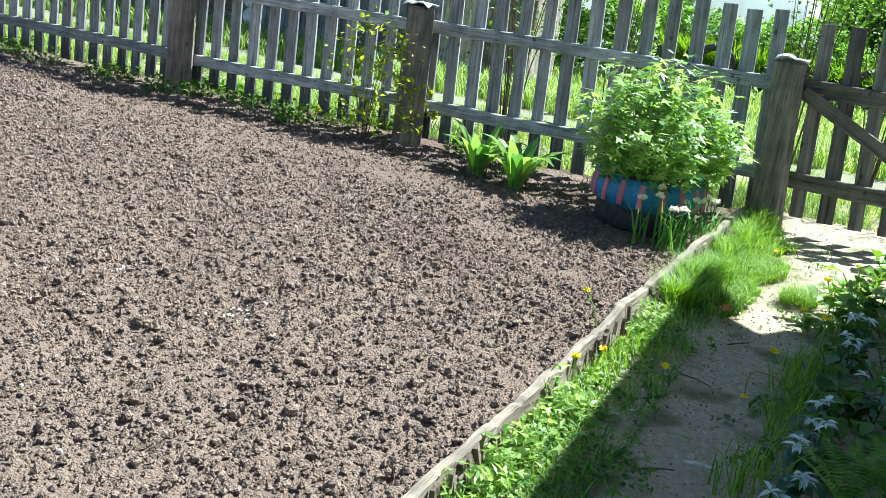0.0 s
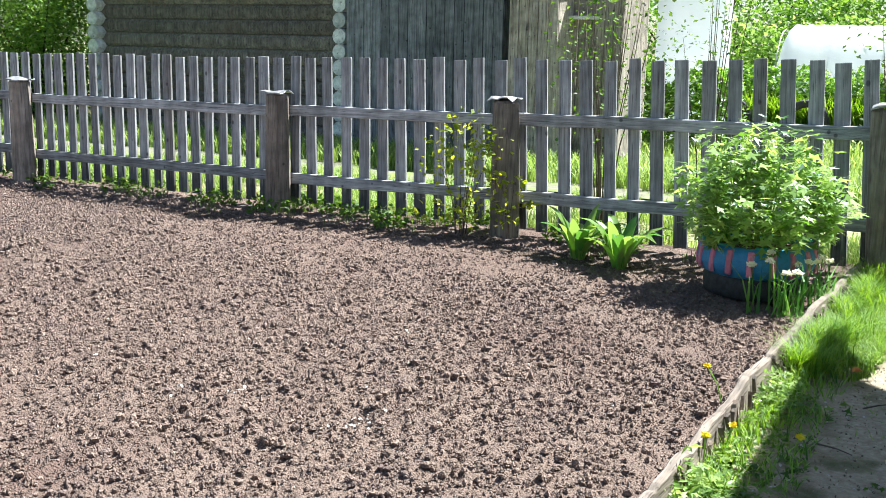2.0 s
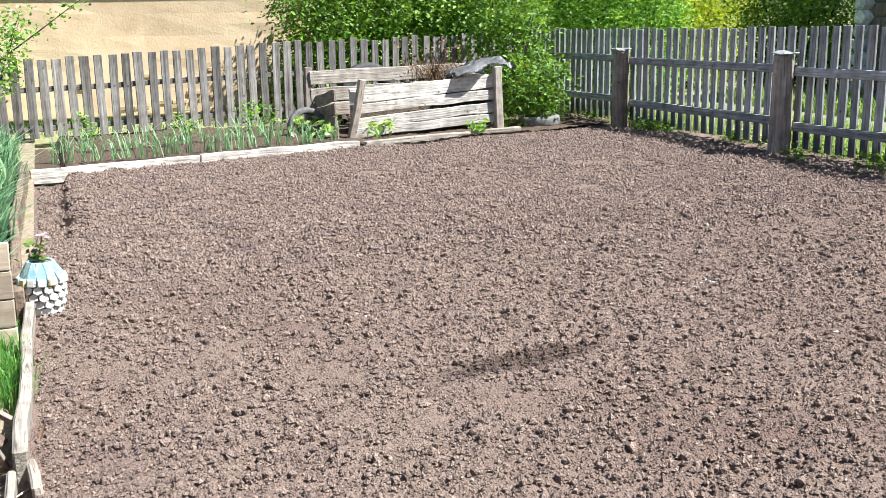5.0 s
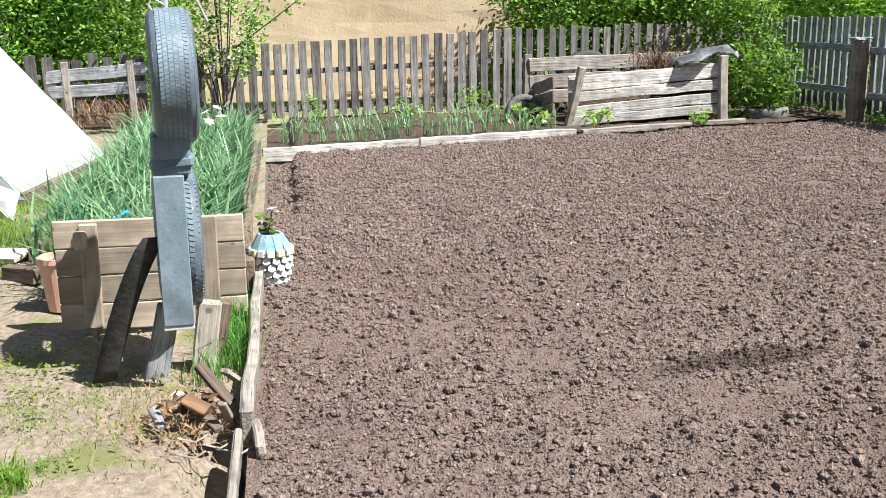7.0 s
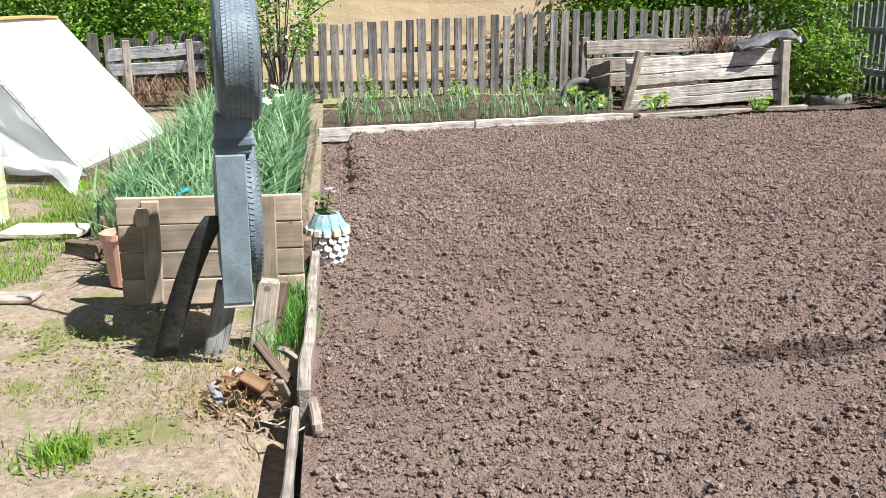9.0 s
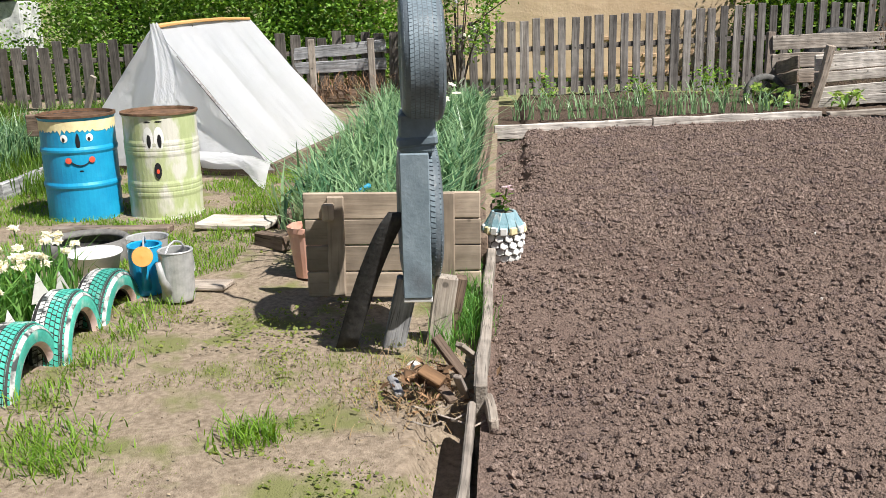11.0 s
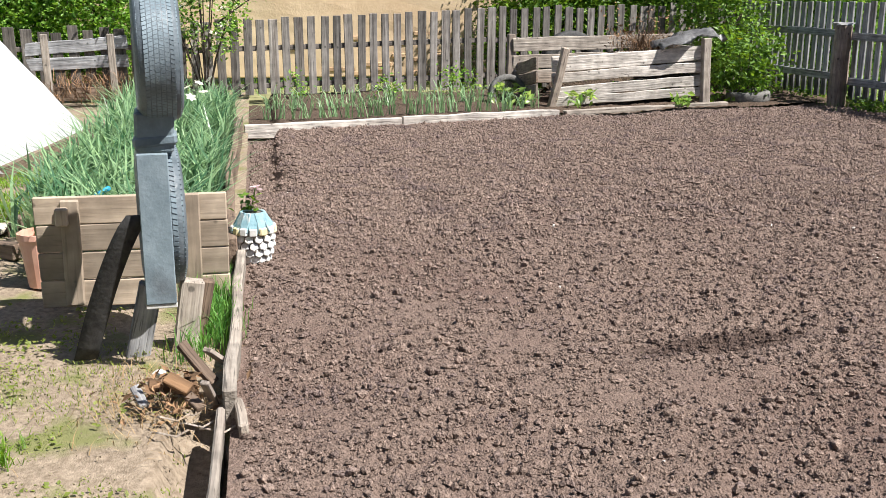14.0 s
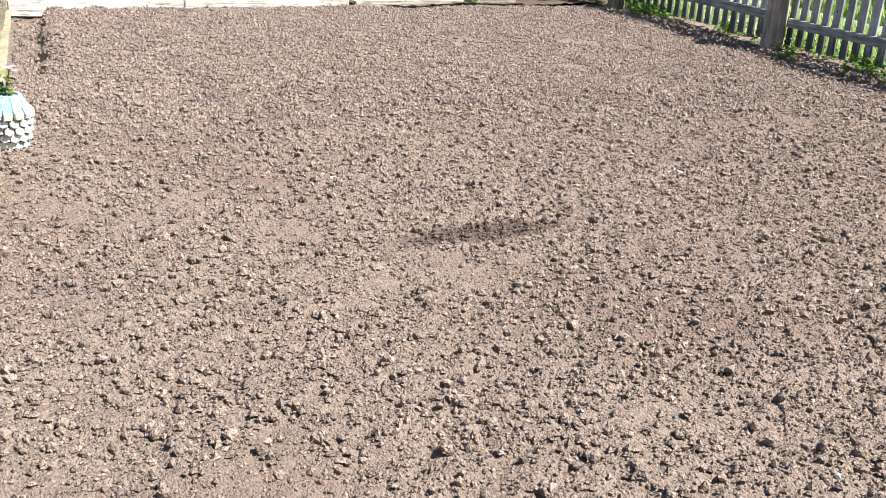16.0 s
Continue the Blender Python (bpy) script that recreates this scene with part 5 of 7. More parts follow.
# flower bed on the shaded side of the path
def broad_leaves(bases, size, droop=0.5, slim=0.62, rise=(0.1, 1.0)):
    """Cupped leaves with a midrib, four cross rows each, bending over towards their tips."""
    c = np.asarray(bases, float)
    n = len(c)
    a, e = rng.uniform(0, 2 * np.pi, n), rng.uniform(rise[0], rise[1], n)
    s = (size * rng.uniform(0.6, 1.25, n))[:, None]
    out = np.stack([np.cos(a), np.sin(a), 0 * a], 1)
    side = np.stack([-np.sin(a), np.cos(a), rng.uniform(-0.3, 0.3, n)], 1)
    up = np.array([0, 0, 1.0])
    ce, se = np.cos(e)[:, None], np.sin(e)[:, None]
    pts = []
    for along, wide in ((0.0, 0.05), (0.28, 0.46), (0.62, 0.40), (1.0, 0.0)):
        mid = c + (out * ce * along + up * (se * along - droop * along ** 2 * 0.6)) * s
        pts += [mid + (side * wide * slim + up * wide * 0.22) * s, mid, mid + (-side * wide * slim + up * wide * 0.22) * s]
    v = np.stack(pts, 1).reshape(-1, 3)
    b = np.arange(n)[:, None] * 12
    f = [b + [3 * r + k, 3 * r + k + 1, 3 * r + k + 4] for r in range(3) for k in range(2)] + [b + [3 * r + k, 3 * r + k + 4, 3 * r + k + 3] for r in range(3) for k in range(2)]
    return v, np.concatenate(f)


def perennial(x, y, r, h, n, size, mat, label):
    root = thing("perennial", label, "plant", (x, y, 0), group="flower bed perennials")
    a, q = rng.uniform(0, 6.28, n), r * np.sqrt(rng.random(n))
    base = np.stack([q * np.cos(a), q * np.sin(a), h * rng.uniform(0.15, 1.0, n) * (1 - 0.5 * (q / r) ** 2)], 1)
    v, f = broad_leaves(base, size)
    raw("foliage", v, f, mat, root, True)
    for k in range(0, n, 9):
        part("stem", tube([(base[k, 0] * 0.5, base[k, 1] * 0.5, -0.02), tuple(base[k])], [0.005, 0.003], 5), LEAF_DEEP, root)


DARK_LEAFY = "dark green broad-leaved perennial in the shaded flower bed"
SUN_LEAFY = "sunlit broad-leaved perennial at the edge of the flower bed"
for x, y, r, h, n, size in ((0.30, 3.95, 0.20, 0.12, 46, 0.10), (0.42, 4.45, 0.26, 0.22, 64, 0.12), (0.18, 4.38, 0.15, 0.10, 34, 0.10), (0.44, 5.05, 0.26, 0.26, 64, 0.12), (0.20, 5.0, 0.13, 0.12, 26, 0.09), (0.16, 3.72, 0.13, 0.07, 24, 0.08), (0.50, 3.6, 0.2, 0.2, 36, 0.10)):
    perennial(x, y, r, h, n, size, LEAF_DEEP, DARK_LEAFY)
for x, y, r, h, n, size in ((0.22, 5.75, 0.20, 0.22, 46, 0.13), (0.50, 5.75, 0.26, 0.34, 60, 0.13), (0.36, 6.35, 0.24, 0.30, 54, 0.12), (0.55, 6.9, 0.26, 0.34, 54, 0.12), (0.05, 5.45, 0.10, 0.08, 14, 0.09)):
    perennial(x, y, r, h, n, size, LEAF_MID, SUN_LEAFY)
stuff("bed_grass", tuft([(0.04, 4.75), (0.10, 4.6), (0.12, 4.9), (0.03, 4.45), (0.06, 4.15), (0.02, 3.95), (0.10, 4.3), (0.0, 3.55), (-0.05, 3.35), (0.2, 6.15), (0.15, 5.5), (0.3, 6.6)], 42, 0.05), 0.14, 0.007, GRASS, "grass tufts among the flower bed plants", lean=0.5)
s = scatter(500, -0.02, 0.6, 2.6, 6.5, 0.03)
v, f = lobed_leaves(s, 0.05)
tagged(raw("bed_weeds", v, f, LEAF_DEEP), "small dark weeds between the flower bed plants", "weeds", kind="stuff")


def silver_plant(x, y, h):
    root = thing("silver_leaf_plant", "low plant with white-edged star rosettes over dark leaves", "plant", (x, y, 0), group="silvery plants")
    n = 16
    a, q = rng.uniform(0, 6.28, n), 0.05 * np.sqrt(rng.random(n))
    v, f = broad_leaves(np.stack([q * np.cos(a), q * np.sin(a), rng.uniform(0.3, 0.75, n) * h], 1), 0.075, 0.9, 0.6, (-0.2, 0.5))
    raw("lower_leaves", v, f, BLUELEAF, root, True)
    for k in range(3):
        cx, cy, cz = rng.normal() * 0.035, rng.normal() * 0.035, h * rng.uniform(0.88, 1.05)
        v, f = broad_leaves(np.repeat([(cx, cy, cz)], 8, 0), 0.048, 0.5, 0.34, (-0.1, 0.6))
        raw("rosette", v, f, FROST, root)
        part("stem", tube([(cx * 0.4, cy * 0.4, -0.02), (cx, cy, cz)], 0.004, 5), LEAF_DEEP, root)


for x, y, h in ((0.16, 3.80, 0.16), (0.13, 3.66, 0.14), (0.13, 3.39, 0.13), (0.10, 3.26, 0.10), (0.24, 4.74, 0.22), (0.27, 5.02, 0.25), (0.16, 4.10, 0.14), (0.34, 4.35, 0.2)):
    silver_plant(x, y, h)


def fern(x, y, n, length):
    root = thing("fern", "light green fern with narrow arching fronds", "fern", (x, y, 0))
    for k in range(n):
        a = 2 * math.pi * k / n + rng.uniform(-0.3, 0.3)
        vs, fs = [], []
        for i in range(26):
            s = i / 25
            c = Vector((math.cos(a) * length * 0.55 * s, math.sin(a) * length * 0.55 * s, length * (0.85 * s - 0.35 * s * s)))
            w = 0.055 * math.sin(math.pi * (0.1 + 0.88 * s))
            d = Vector((-math.sin(a), math.cos(a), 0))
            fw = Vector((math.cos(a), math.sin(a), 0.4)) * 0.0045
            for sg in (1, -1):
                b = len(vs)
                vs += [c - fw, c + fw, c + d * sg * w + fw * 1.5]
                fs.append((b, b + 1, b + 2))
        raw("frond", np.array([tuple(p) for p in vs]), np.array(fs), GRASS, root)


fern(0.31, 3.40, 11, 0.42)
fern(0.44, 3.62, 9, 0.36)


DARKROT = surface("rotted_compost", (0.02, 0.014, 0.01), (0.10, 0.07, 0.045), 14, bump=1.0, bump_scale=40, dist=0.03)
CHIP = surface("rotten_chips", (0.07, 0.045, 0.028), (0.34, 0.20, 0.11), 14, bump=0.5, vary=0, island=0.6)


# ---- compost box in the far corner ----
def compost_box():
    root = thing("compost_box", "bleached broken plank compost box filled with dry stalks", "compost box", (-13.12, 3.78, 0), 94)
    for k, (z, h, tilt) in enumerate(((0.135, 0.13, -2.8), (0.27, 0.145, -3.4), (0.46, 0.14, -3.1), (0.645, 0.19, -3.5))):
        part("front_board", box(2.24, 0.035, h, (0, 0, 0), 0.008, 0.022, 12, k), BLEACH_X, root, m=pose(1.14, 0.01 * (k % 2), z, 0, tilt, 0))
    sheet_metal = bmesh.new()
    rows = [[sheet_metal.verts.new((1.55 + 0.95 * i / 14, -0.12 + 0.5 * j / 8 - 0.05 * math.sin(i * 0.5), 0.80 + 0.24 * (i / 14) ** 0.7 + 0.035 * math.sin(i * 0.9 + j) - 0.05 * (j < 2) - 0.10 * (i > 12) + 0.02 * noise.noise(Vector((i * 0.4, j * 0.6, 2))))) for j in range(9)] for i in range(15)]
    for a, b in zip(rows, rows[1:]):
        for j in range(8):
            sheet_metal.faces.new((a[j], b[j], b[j + 1], a[j + 1]))
    bmesh.ops.solidify(sheet_metal, geom=sheet_metal.faces[:], thickness=0.004)
    part("cover_sheet", sheet_metal, LEAD, root, "crumpled grey sheet over the corner", True)
    part("corner_post", box(0.10, 0.09, 0.86, (0, 0, 0.40), 0.012, 0.01, 3, 1), PALE_Z, root, m=pose(0.0, -0.06, 0, 4, 12, 0))
    part("corner_post", box(0.12, 0.10, 0.94, (0, 0, 0.44), 0.012, 0.01, 3, 2), PALE_Z, root, m=pose(2.27, -0.04, 0, 0, -2, 0))
    for k, z in enumerate((0.2, 0.42, 0.66)):
        part("back_board", box(2.5, 0.035, 0.19, (0, 0, 0), 0.006, 0.02, 6, k + 9), PALE_X, root, m=pose(1.1, 1.15, z + 0.14, 0, -1, 0))
    for k, z in enumerate((0.16, 0.34, 0.52)):
        part("side_board", box(1.15, 0.035, 0.16, (0, 0, 0), 0.006, 0.015, 4, k + 20), BROWN_X, root, m=pose(-0.12, 0.58, z, 0, 8, 84))
        part("side_board", box(1.15, 0.035, 0.2, (0, 0, 0), 0.006, 0.015, 4, k + 30), PALE_X, root, m=pose(2.3, 0.58, z + 0.15, 0, 0, 90))
    part("corner_post", box(0.11, 0.09, 0.95, (0, 0, 0.46), 0.012, 0.01, 3, 4), BROWN_Z, root, m=pose(-0.2, 1.12, 0, -6, 3, 0))
    return root


compost_box()
heap = tagged(sheet("compost", 40, 30, lambda u, w: (-14.2 + 0.8 * u, 3.95 + 2.1 * w, 0.05 + 0.65 * np.sin(np.pi * np.clip(u, .05, .95)) ** 0.4 * np.sin(np.pi * np.clip(w, .03, .97)) ** 0.4 * (0.75 + 0.45 * w) + 0.05 * value_noise(u * 5, w * 8, 0.4, 71)), DARKROT),
              "heap of brown rotting garden waste in the compost box", "compost")
s = np.stack([rng.normal(-13.7, 0.16, 420), rng.normal(5.3, 0.24, 420), rng.uniform(0.66, 0.8, 420)], 1)
stuff("dry_stalks", s, 0.24, 0.007, CHIP, "tangle of dry straw and stalks on the compost", "dry stalks", 1.2, 0.9)
bush("dry_branches", "bare brown branches lying on the compost heap", "branches", (-13.75, 5.25, 0.7), (0.9, 1.1, 0.55), CHIP, 30, 6, 0.05, 26, 0.1, BARK, 0.2)
bush("raspberry_bush", "leafy green shrub beside the compost box", "bush", (-13.65, 6.85, 0), (0.75, 0.95, 0.98), LEAF_MID, 80, 22, 0.085, 9, 0.12, BARK, 0.08)
bush("corner_shrub", "dense green shrub in the garden corner", "bush", (-15.2, 7.15, 0), (1.1, 1.2, 2.3), LEAF_HEDGE, 170, 30, 0.08, 9, 0.14, BARK, 0.1)
for x, y, z in ((-13.38, 6.58, 0.88), (-13.38, 6.99, 0.87)):
    petals(thing("yellow_flower", "single yellow flower on the green shrub", "flower", (x, y, z)), (0, 0, 0), 0.045, YELLOW, 6, "petals")
T = thing("flat_tyre", "grey old tyre lying in the garden corner", "tyre", (-13.55, 6.85, 0))
part("tyre", lathe(tyre_profile(0.2, 0.31, 0.17), 32, True), OLDRUBBER, T, smooth=True, m=pose(0, 0, 0.07, 3, 0, 0))
T = thing("arched_tyre", "half-buried grey tyre arch beside the onion strip", "tyre", (-13.75, 3.36, 0.12))
part("tyre", lathe(tyre_profile(0.2, 0.29, 0.13), 32, True), OLDRUBBER, T, smooth=True, m=pose(0, 0, 0, 0, 80, 10))
T = thing("truck_tyre", "large dark tyre leaning behind the compost box", "tyre", (-14.85, 4.6, 0.47))
part("tyre", lathe(tyre_profile(0.28, 0.48, 0.22), 32, True), RUBBER, T, smooth=True, m=pose(0, 0, 0, 0, 82, 10))
for x, y, s in ((-12.95, 4.15, 0.2), (-12.75, 5.5, 0.14), (-13.1, 3.35, 0.26), (-13.6, 3.2, 0.3)):
    bush("squash_seedling", "small broad-leaved seedling at the kerb board", "plant", (x, y, 0.02), (s * 2, s * 2, s), LEAF_PALE, 8, 5, 0.11, 4, 0.04, LEAF_PALE, 0.3, "seedlings")


# ---- onions ----
def onion_clump(n, h, spread_, mat=ONION):
    spots = np.concatenate([rng.normal(size=(n, 2)) * spread_, np.zeros((n, 1))], 1)
    return blades(spots, h, 0.016, 0.45, 0.55, 0.35)


for k in range(46):
    row, i = divmod(k, 23)
    yy = 0.05 + i * 0.155 + rng.uniform(-0.04, 0.04)
    root = thing("onion_clump", "clump of green onion leaves in the rear strip", "onions", (bed_west(yy) - 0.55 - row * 1.1 + rng.uniform(-0.1, 0.1), yy, 0.05), group="onion clumps")
    v, f = onion_clump(11, 0.27, 0.03)
    raw("leaves", v, f, ONION, root)
for x, y in ((-15.0, 3.0), (-14.6, 2.7), (-14.7, 0.5), (-14.4, 1.8)):
    bush("strip_seedling", "leafy green weed before the far fence", "plant", (x, y, 0.03), (0.35, 0.35, 0.38), LEAF, 14, 8, 0.06, 4, 0.06, LEAF_DEEP, 0.1, "seedlings")

# raised onion bed behind the plank panel
ONIONBED = thing("raised_onion_bed", "raised earth bed edged with old boards", "raised bed", (0, 0, 0), kind="structure")
part("earth", box(6.4, 1.28, 0.2, (-9.5, -0.94, -0.055), 0.03), DARKSOIL, ONIONBED)
part("edge_board", box(6.2, 0.05, 0.16, (-9.9, -1.66, -0.01), 0.008, 0.02, 10, 3), BROWN_X, ONIONBED)
x = rng.uniform(-12.6, -5.7, 560)
y = np.where(x > -6.6, rng.uniform(-1.35, -0.37, 560), rng.uniform(-1.62, -0.37, 560))
s = np.stack([np.repeat(x, 8), np.repeat(y, 8)], 1) + rng.normal(size=(4480, 2)) * 0.03
v, f = blades(np.concatenate([s, np.full((4480, 1), 0.03)], 1), 0.44, 0.024, 0.42, 0.65, 0.4)
tagged(raw("onion_rows", v, f, ONION), "dense blue-green onion leaves in the raised bed", "onions", kind="stuff")
for k in range(5):
    petals(thing("white_flower", "small white flower among the onions", "flower", (-12.2 + 0.5 * k, -0.6 - 0.1 * (k % 3), 0.52), group="white flowers"), (0, 0, 0), 0.06, BLOSSOM, 6, "petals")
ob = tagged(new("blue_peg", mesh_of(box(0.03, 0.22, 0.03, (0, 0, 0), 0.008), "blue_peg", BLUEP)), "short blue plastic stick on the onion bed", "stick")
ob.matrix_world = pose(-6.3, -1.05, 0.34, 25, 0, 30)


# ---- plank panel, sculpture and rubbish heap ----
def plank_panel():
    root = thing("wooden_screen", "sunned brown plank screen standing before the onion bed", "screen", (-5.16, -1.16, 0), 90)
    for k in range(4):
        part("plank", box(0.93, 0.03, 0.138, (0, 0, 0), 0.005, 0.006, 4, k), PANEL_X, root, m=pose(0.465, 0, 0.075 + 0.143 * k, 0, random.uniform(-0.4, 0.4), 0))
    part("batten", box(0.09, 0.03, 0.54, (0, 0, 0), 0.006, 0.004, 3, 7), PANEL_Z, root, m=pose(0.17, 0.032 * -1, 0.29, 0, 1, 0))
    part("batten", box(0.09, 0.03, 0.55, (0, 0, 0), 0.006, 0.004, 3, 8), PANEL_Z, root, m=pose(0.75, -0.032, 0.30, 0, 0.5, 0))
    part("block", box(0.06, 0.05, 0.09, (0, 0, 0), 0.008, 0.004, 2, 3), PANEL_Z, root, m=pose(0.14, -0.068, 0.485))


plank_panel()


def tyre_sculpture():
    root = thing("tyre_sculpture", "garden sculpture of two grey-painted upright tyres on a wooden stub", "sculpture", (-4.52, -0.495, 0), 4)
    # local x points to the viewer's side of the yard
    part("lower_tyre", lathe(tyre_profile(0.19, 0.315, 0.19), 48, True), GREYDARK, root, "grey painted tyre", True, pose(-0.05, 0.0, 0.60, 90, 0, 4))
    part("lower_tread", tread(0.315, 0.19, 84, 6, 0.007, gap=0.24), GREYPAINT, root, m=pose(-0.05, 0.0, 0.60, 90, 0, 4))
    part("front_board", box(0.03, 0.125, 0.635, (0, 0, 0), 0.004), GREYPAINT, root, "smooth grey board", m=pose(0.285, -0.01, 0.602, 0, -1, 0))
    part("board_end", box(0.032, 0.127, 0.02, (0, 0, 0), 0.003), WHITE, root, "white painted edge", m=pose(0.284, -0.01, 0.275))
    part("neck", box(0.16, 0.165, 0.18, (0, 0, 0), 0.012, 0.012, 3, 4), GREYPAINT, root, m=pose(0.06, 0.0, 0.985, 0, 4, 0))
    part("neck_strap", box(0.18, 0.18, 0.05, (0, 0, 0), 0.012, 0.01, 2, 5), GREYPAINT, root, m=pose(0.06, 0.0, 0.945, 4, 0, 0))
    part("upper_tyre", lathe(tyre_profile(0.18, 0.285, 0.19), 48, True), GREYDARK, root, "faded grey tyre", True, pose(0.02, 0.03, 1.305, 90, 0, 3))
    part("upper_tread", tread(0.285, 0.19, 96, 8, 0.004, gap=0.16), GREYPAINT, root, m=pose(0.02, 0.03, 1.305, 90, 0, 3))
    leg = bmesh.new()
    prev = None
    for i in range(13):
        s = i / 12
        c = Vector((0.22 - 0.14 * s, -0.08 - 0.27 * s ** 0.8, 0.66 - 0.66 * s + 0.02 * math.sin(math.pi * s)))
        row = [leg.verts.new(c + Vector(o)) for o in ((0.045, -0.05, 0), (0.045, 0.05, 0), (0.022, 0.05, 0), (0.022, -0.05, 0))]
        if prev:
            for j in range(4):
                leg.faces.new((prev[j], prev[(j + 1) % 4], row[(j + 1) % 4], row[j]))
        else:
            leg.faces.new(row)
        prev = row
    leg.faces.new(prev[::-1])
    bmesh.ops.recalc_face_normals(leg, faces=leg.faces)
    part("leg", leg, RUBBER, root, "black tyre strip leg", True)
    for k, (yy, ang) in enumerate(((-0.075, -13), (0.08, -9))):
        part("foot_board", box(0.07, 0.105, 0.42, (0, 0, 0), 0.008, 0.006, 3, k), PALE_Z if k else GREY_Z, root, m=pose(0.03, yy * 1.25 - 0.01, 0.10, ang, 0, 0))
    part("foot_board", box(0.07, 0.06, 0.36, (0, 0, 0), 0.008, 0.006, 3, 5), BROWN_Z, root, m=pose(0.0, 0.15, 0.12, -12, 0, 0))
    part("pole", tube([(0.02, 0.02, 1.58), (0.03, 0.03, 2.3)], 0.014, 8), GALV, root, "thin metal pole")
    wire = [(0.03, 0.02, 1.6), (0.03, 0.03, 1.69), (0.03, 0.07, 1.715), (0.03, 0.12, 1.68), (0.03, 0.16, 1.60), (0.03, 0.19, 1.53)]
    part("wire", tube(wire, 0.006, 6), GALV, root, "bent grey wire")
    part("wire", tube([(0.03, 0.02, 1.6), (0.04, -0.03, 1.63), (0.04, -0.045, 1.60), (0.05, -0.03, 1.575)], 0.005, 6), GALV, root, "bent grey wire")


tyre_sculpture()

HEAP = [("broken_plank", BROWN_X, 0.30, 0.07, 0.035, (-3.95, -0.33, 0.12), (10, 50, 70)), ("broken_plank", PALE_X, 0.22, 0.06, 0.03, (-4.05, -0.27, 0.10), (0, 40, 140)),
        ("broken_plank", GREY_X, 0.20, 0.05, 0.03, (-3.80, -0.55, 0.04), (20, 12, 20)), ("broken_plank", BROWN_X, 0.24, 0.06, 0.03, (-3.75, -0.35, 0.05), (0, 8, 30)),
        ("broken_plank", ROT, 0.20, 0.08, 0.04, (-3.85, -0.45, 0.06), (15, 10, 100)), ("broken_plank", ROT, 0.16, 0.07, 0.04, (-3.78, -0.40, 0.09), (30, 20, 60)),
        ("broken_plank", ROT, 0.18, 0.06, 0.05, (-3.9, -0.36, 0.05), (0, 15, 10)), ("broken_plank", BROWN_X, 0.2, 0.05, 0.03, (-3.72, -0.28, 0.08), (0, 60, 150))]
for k, (name, mat, l, w, h, at, rot) in enumerate(HEAP):
    ob = tagged(new(name, mesh_of(box(l * 0.72, w * 0.75, h * 0.7, (0, 0, 0), 0.004, 0.014, 4, k), name, mat)), "short broken plank in a heap of rotten wood", "plank", "broken planks")
    ob.matrix_world = pose(*at, *rot)
s = np.stack([rng.normal(-3.82, 0.11, 260), rng.normal(-0.42, 0.09, 260), rng.uniform(0.0, 0.10, 260)], 1)
v, f = leaves(s[:170], 0.05, 0.2, 0.5, 0.3)
tagged(raw("wood_chips", v, f, CHIP), "reddish rotten bark and wood chips", "debris", kind="stuff")
stuff("heap_straw", np.stack([rng.normal(-3.85, 0.22, 420), rng.normal(-0.5, 0.16, 420), np.zeros(420)], 1), 0.055, 0.003, STRAW, "dry straw round the rubbish heap", "straw", 1.4, 1.0)
ob = tagged(new("white_stone", mesh_of(lathe([(0, -0.02), (0.025, -0.01), (0.03, 0.005), (0.015, 0.016), (0, 0.016)], 9), "white_stone", PEBBLE)), "pale stone lying by the heap", "stone")
ob.matrix_world = pose(-4.1, -0.5, 0.02)
for k in range(5):
    x0, y0 = -3.6 + rng.uniform(-0.15, 0.12), -0.42 + rng.uniform(-0.1, 0.15)
    pts = [(x0, y0, 0.01), (x0 + 0.05, y0 + 0.03, 0.03), (x0 + 0.06, y0 + 0.09, 0.015), (x0 + 0.02, y0 + 0.13, 0.02)]
    tagged(new("root", mesh_of(tube(pts, 0.004, 5), "root", PALE_X)), "thin pale dry root on the ground", "root", "dry roots")


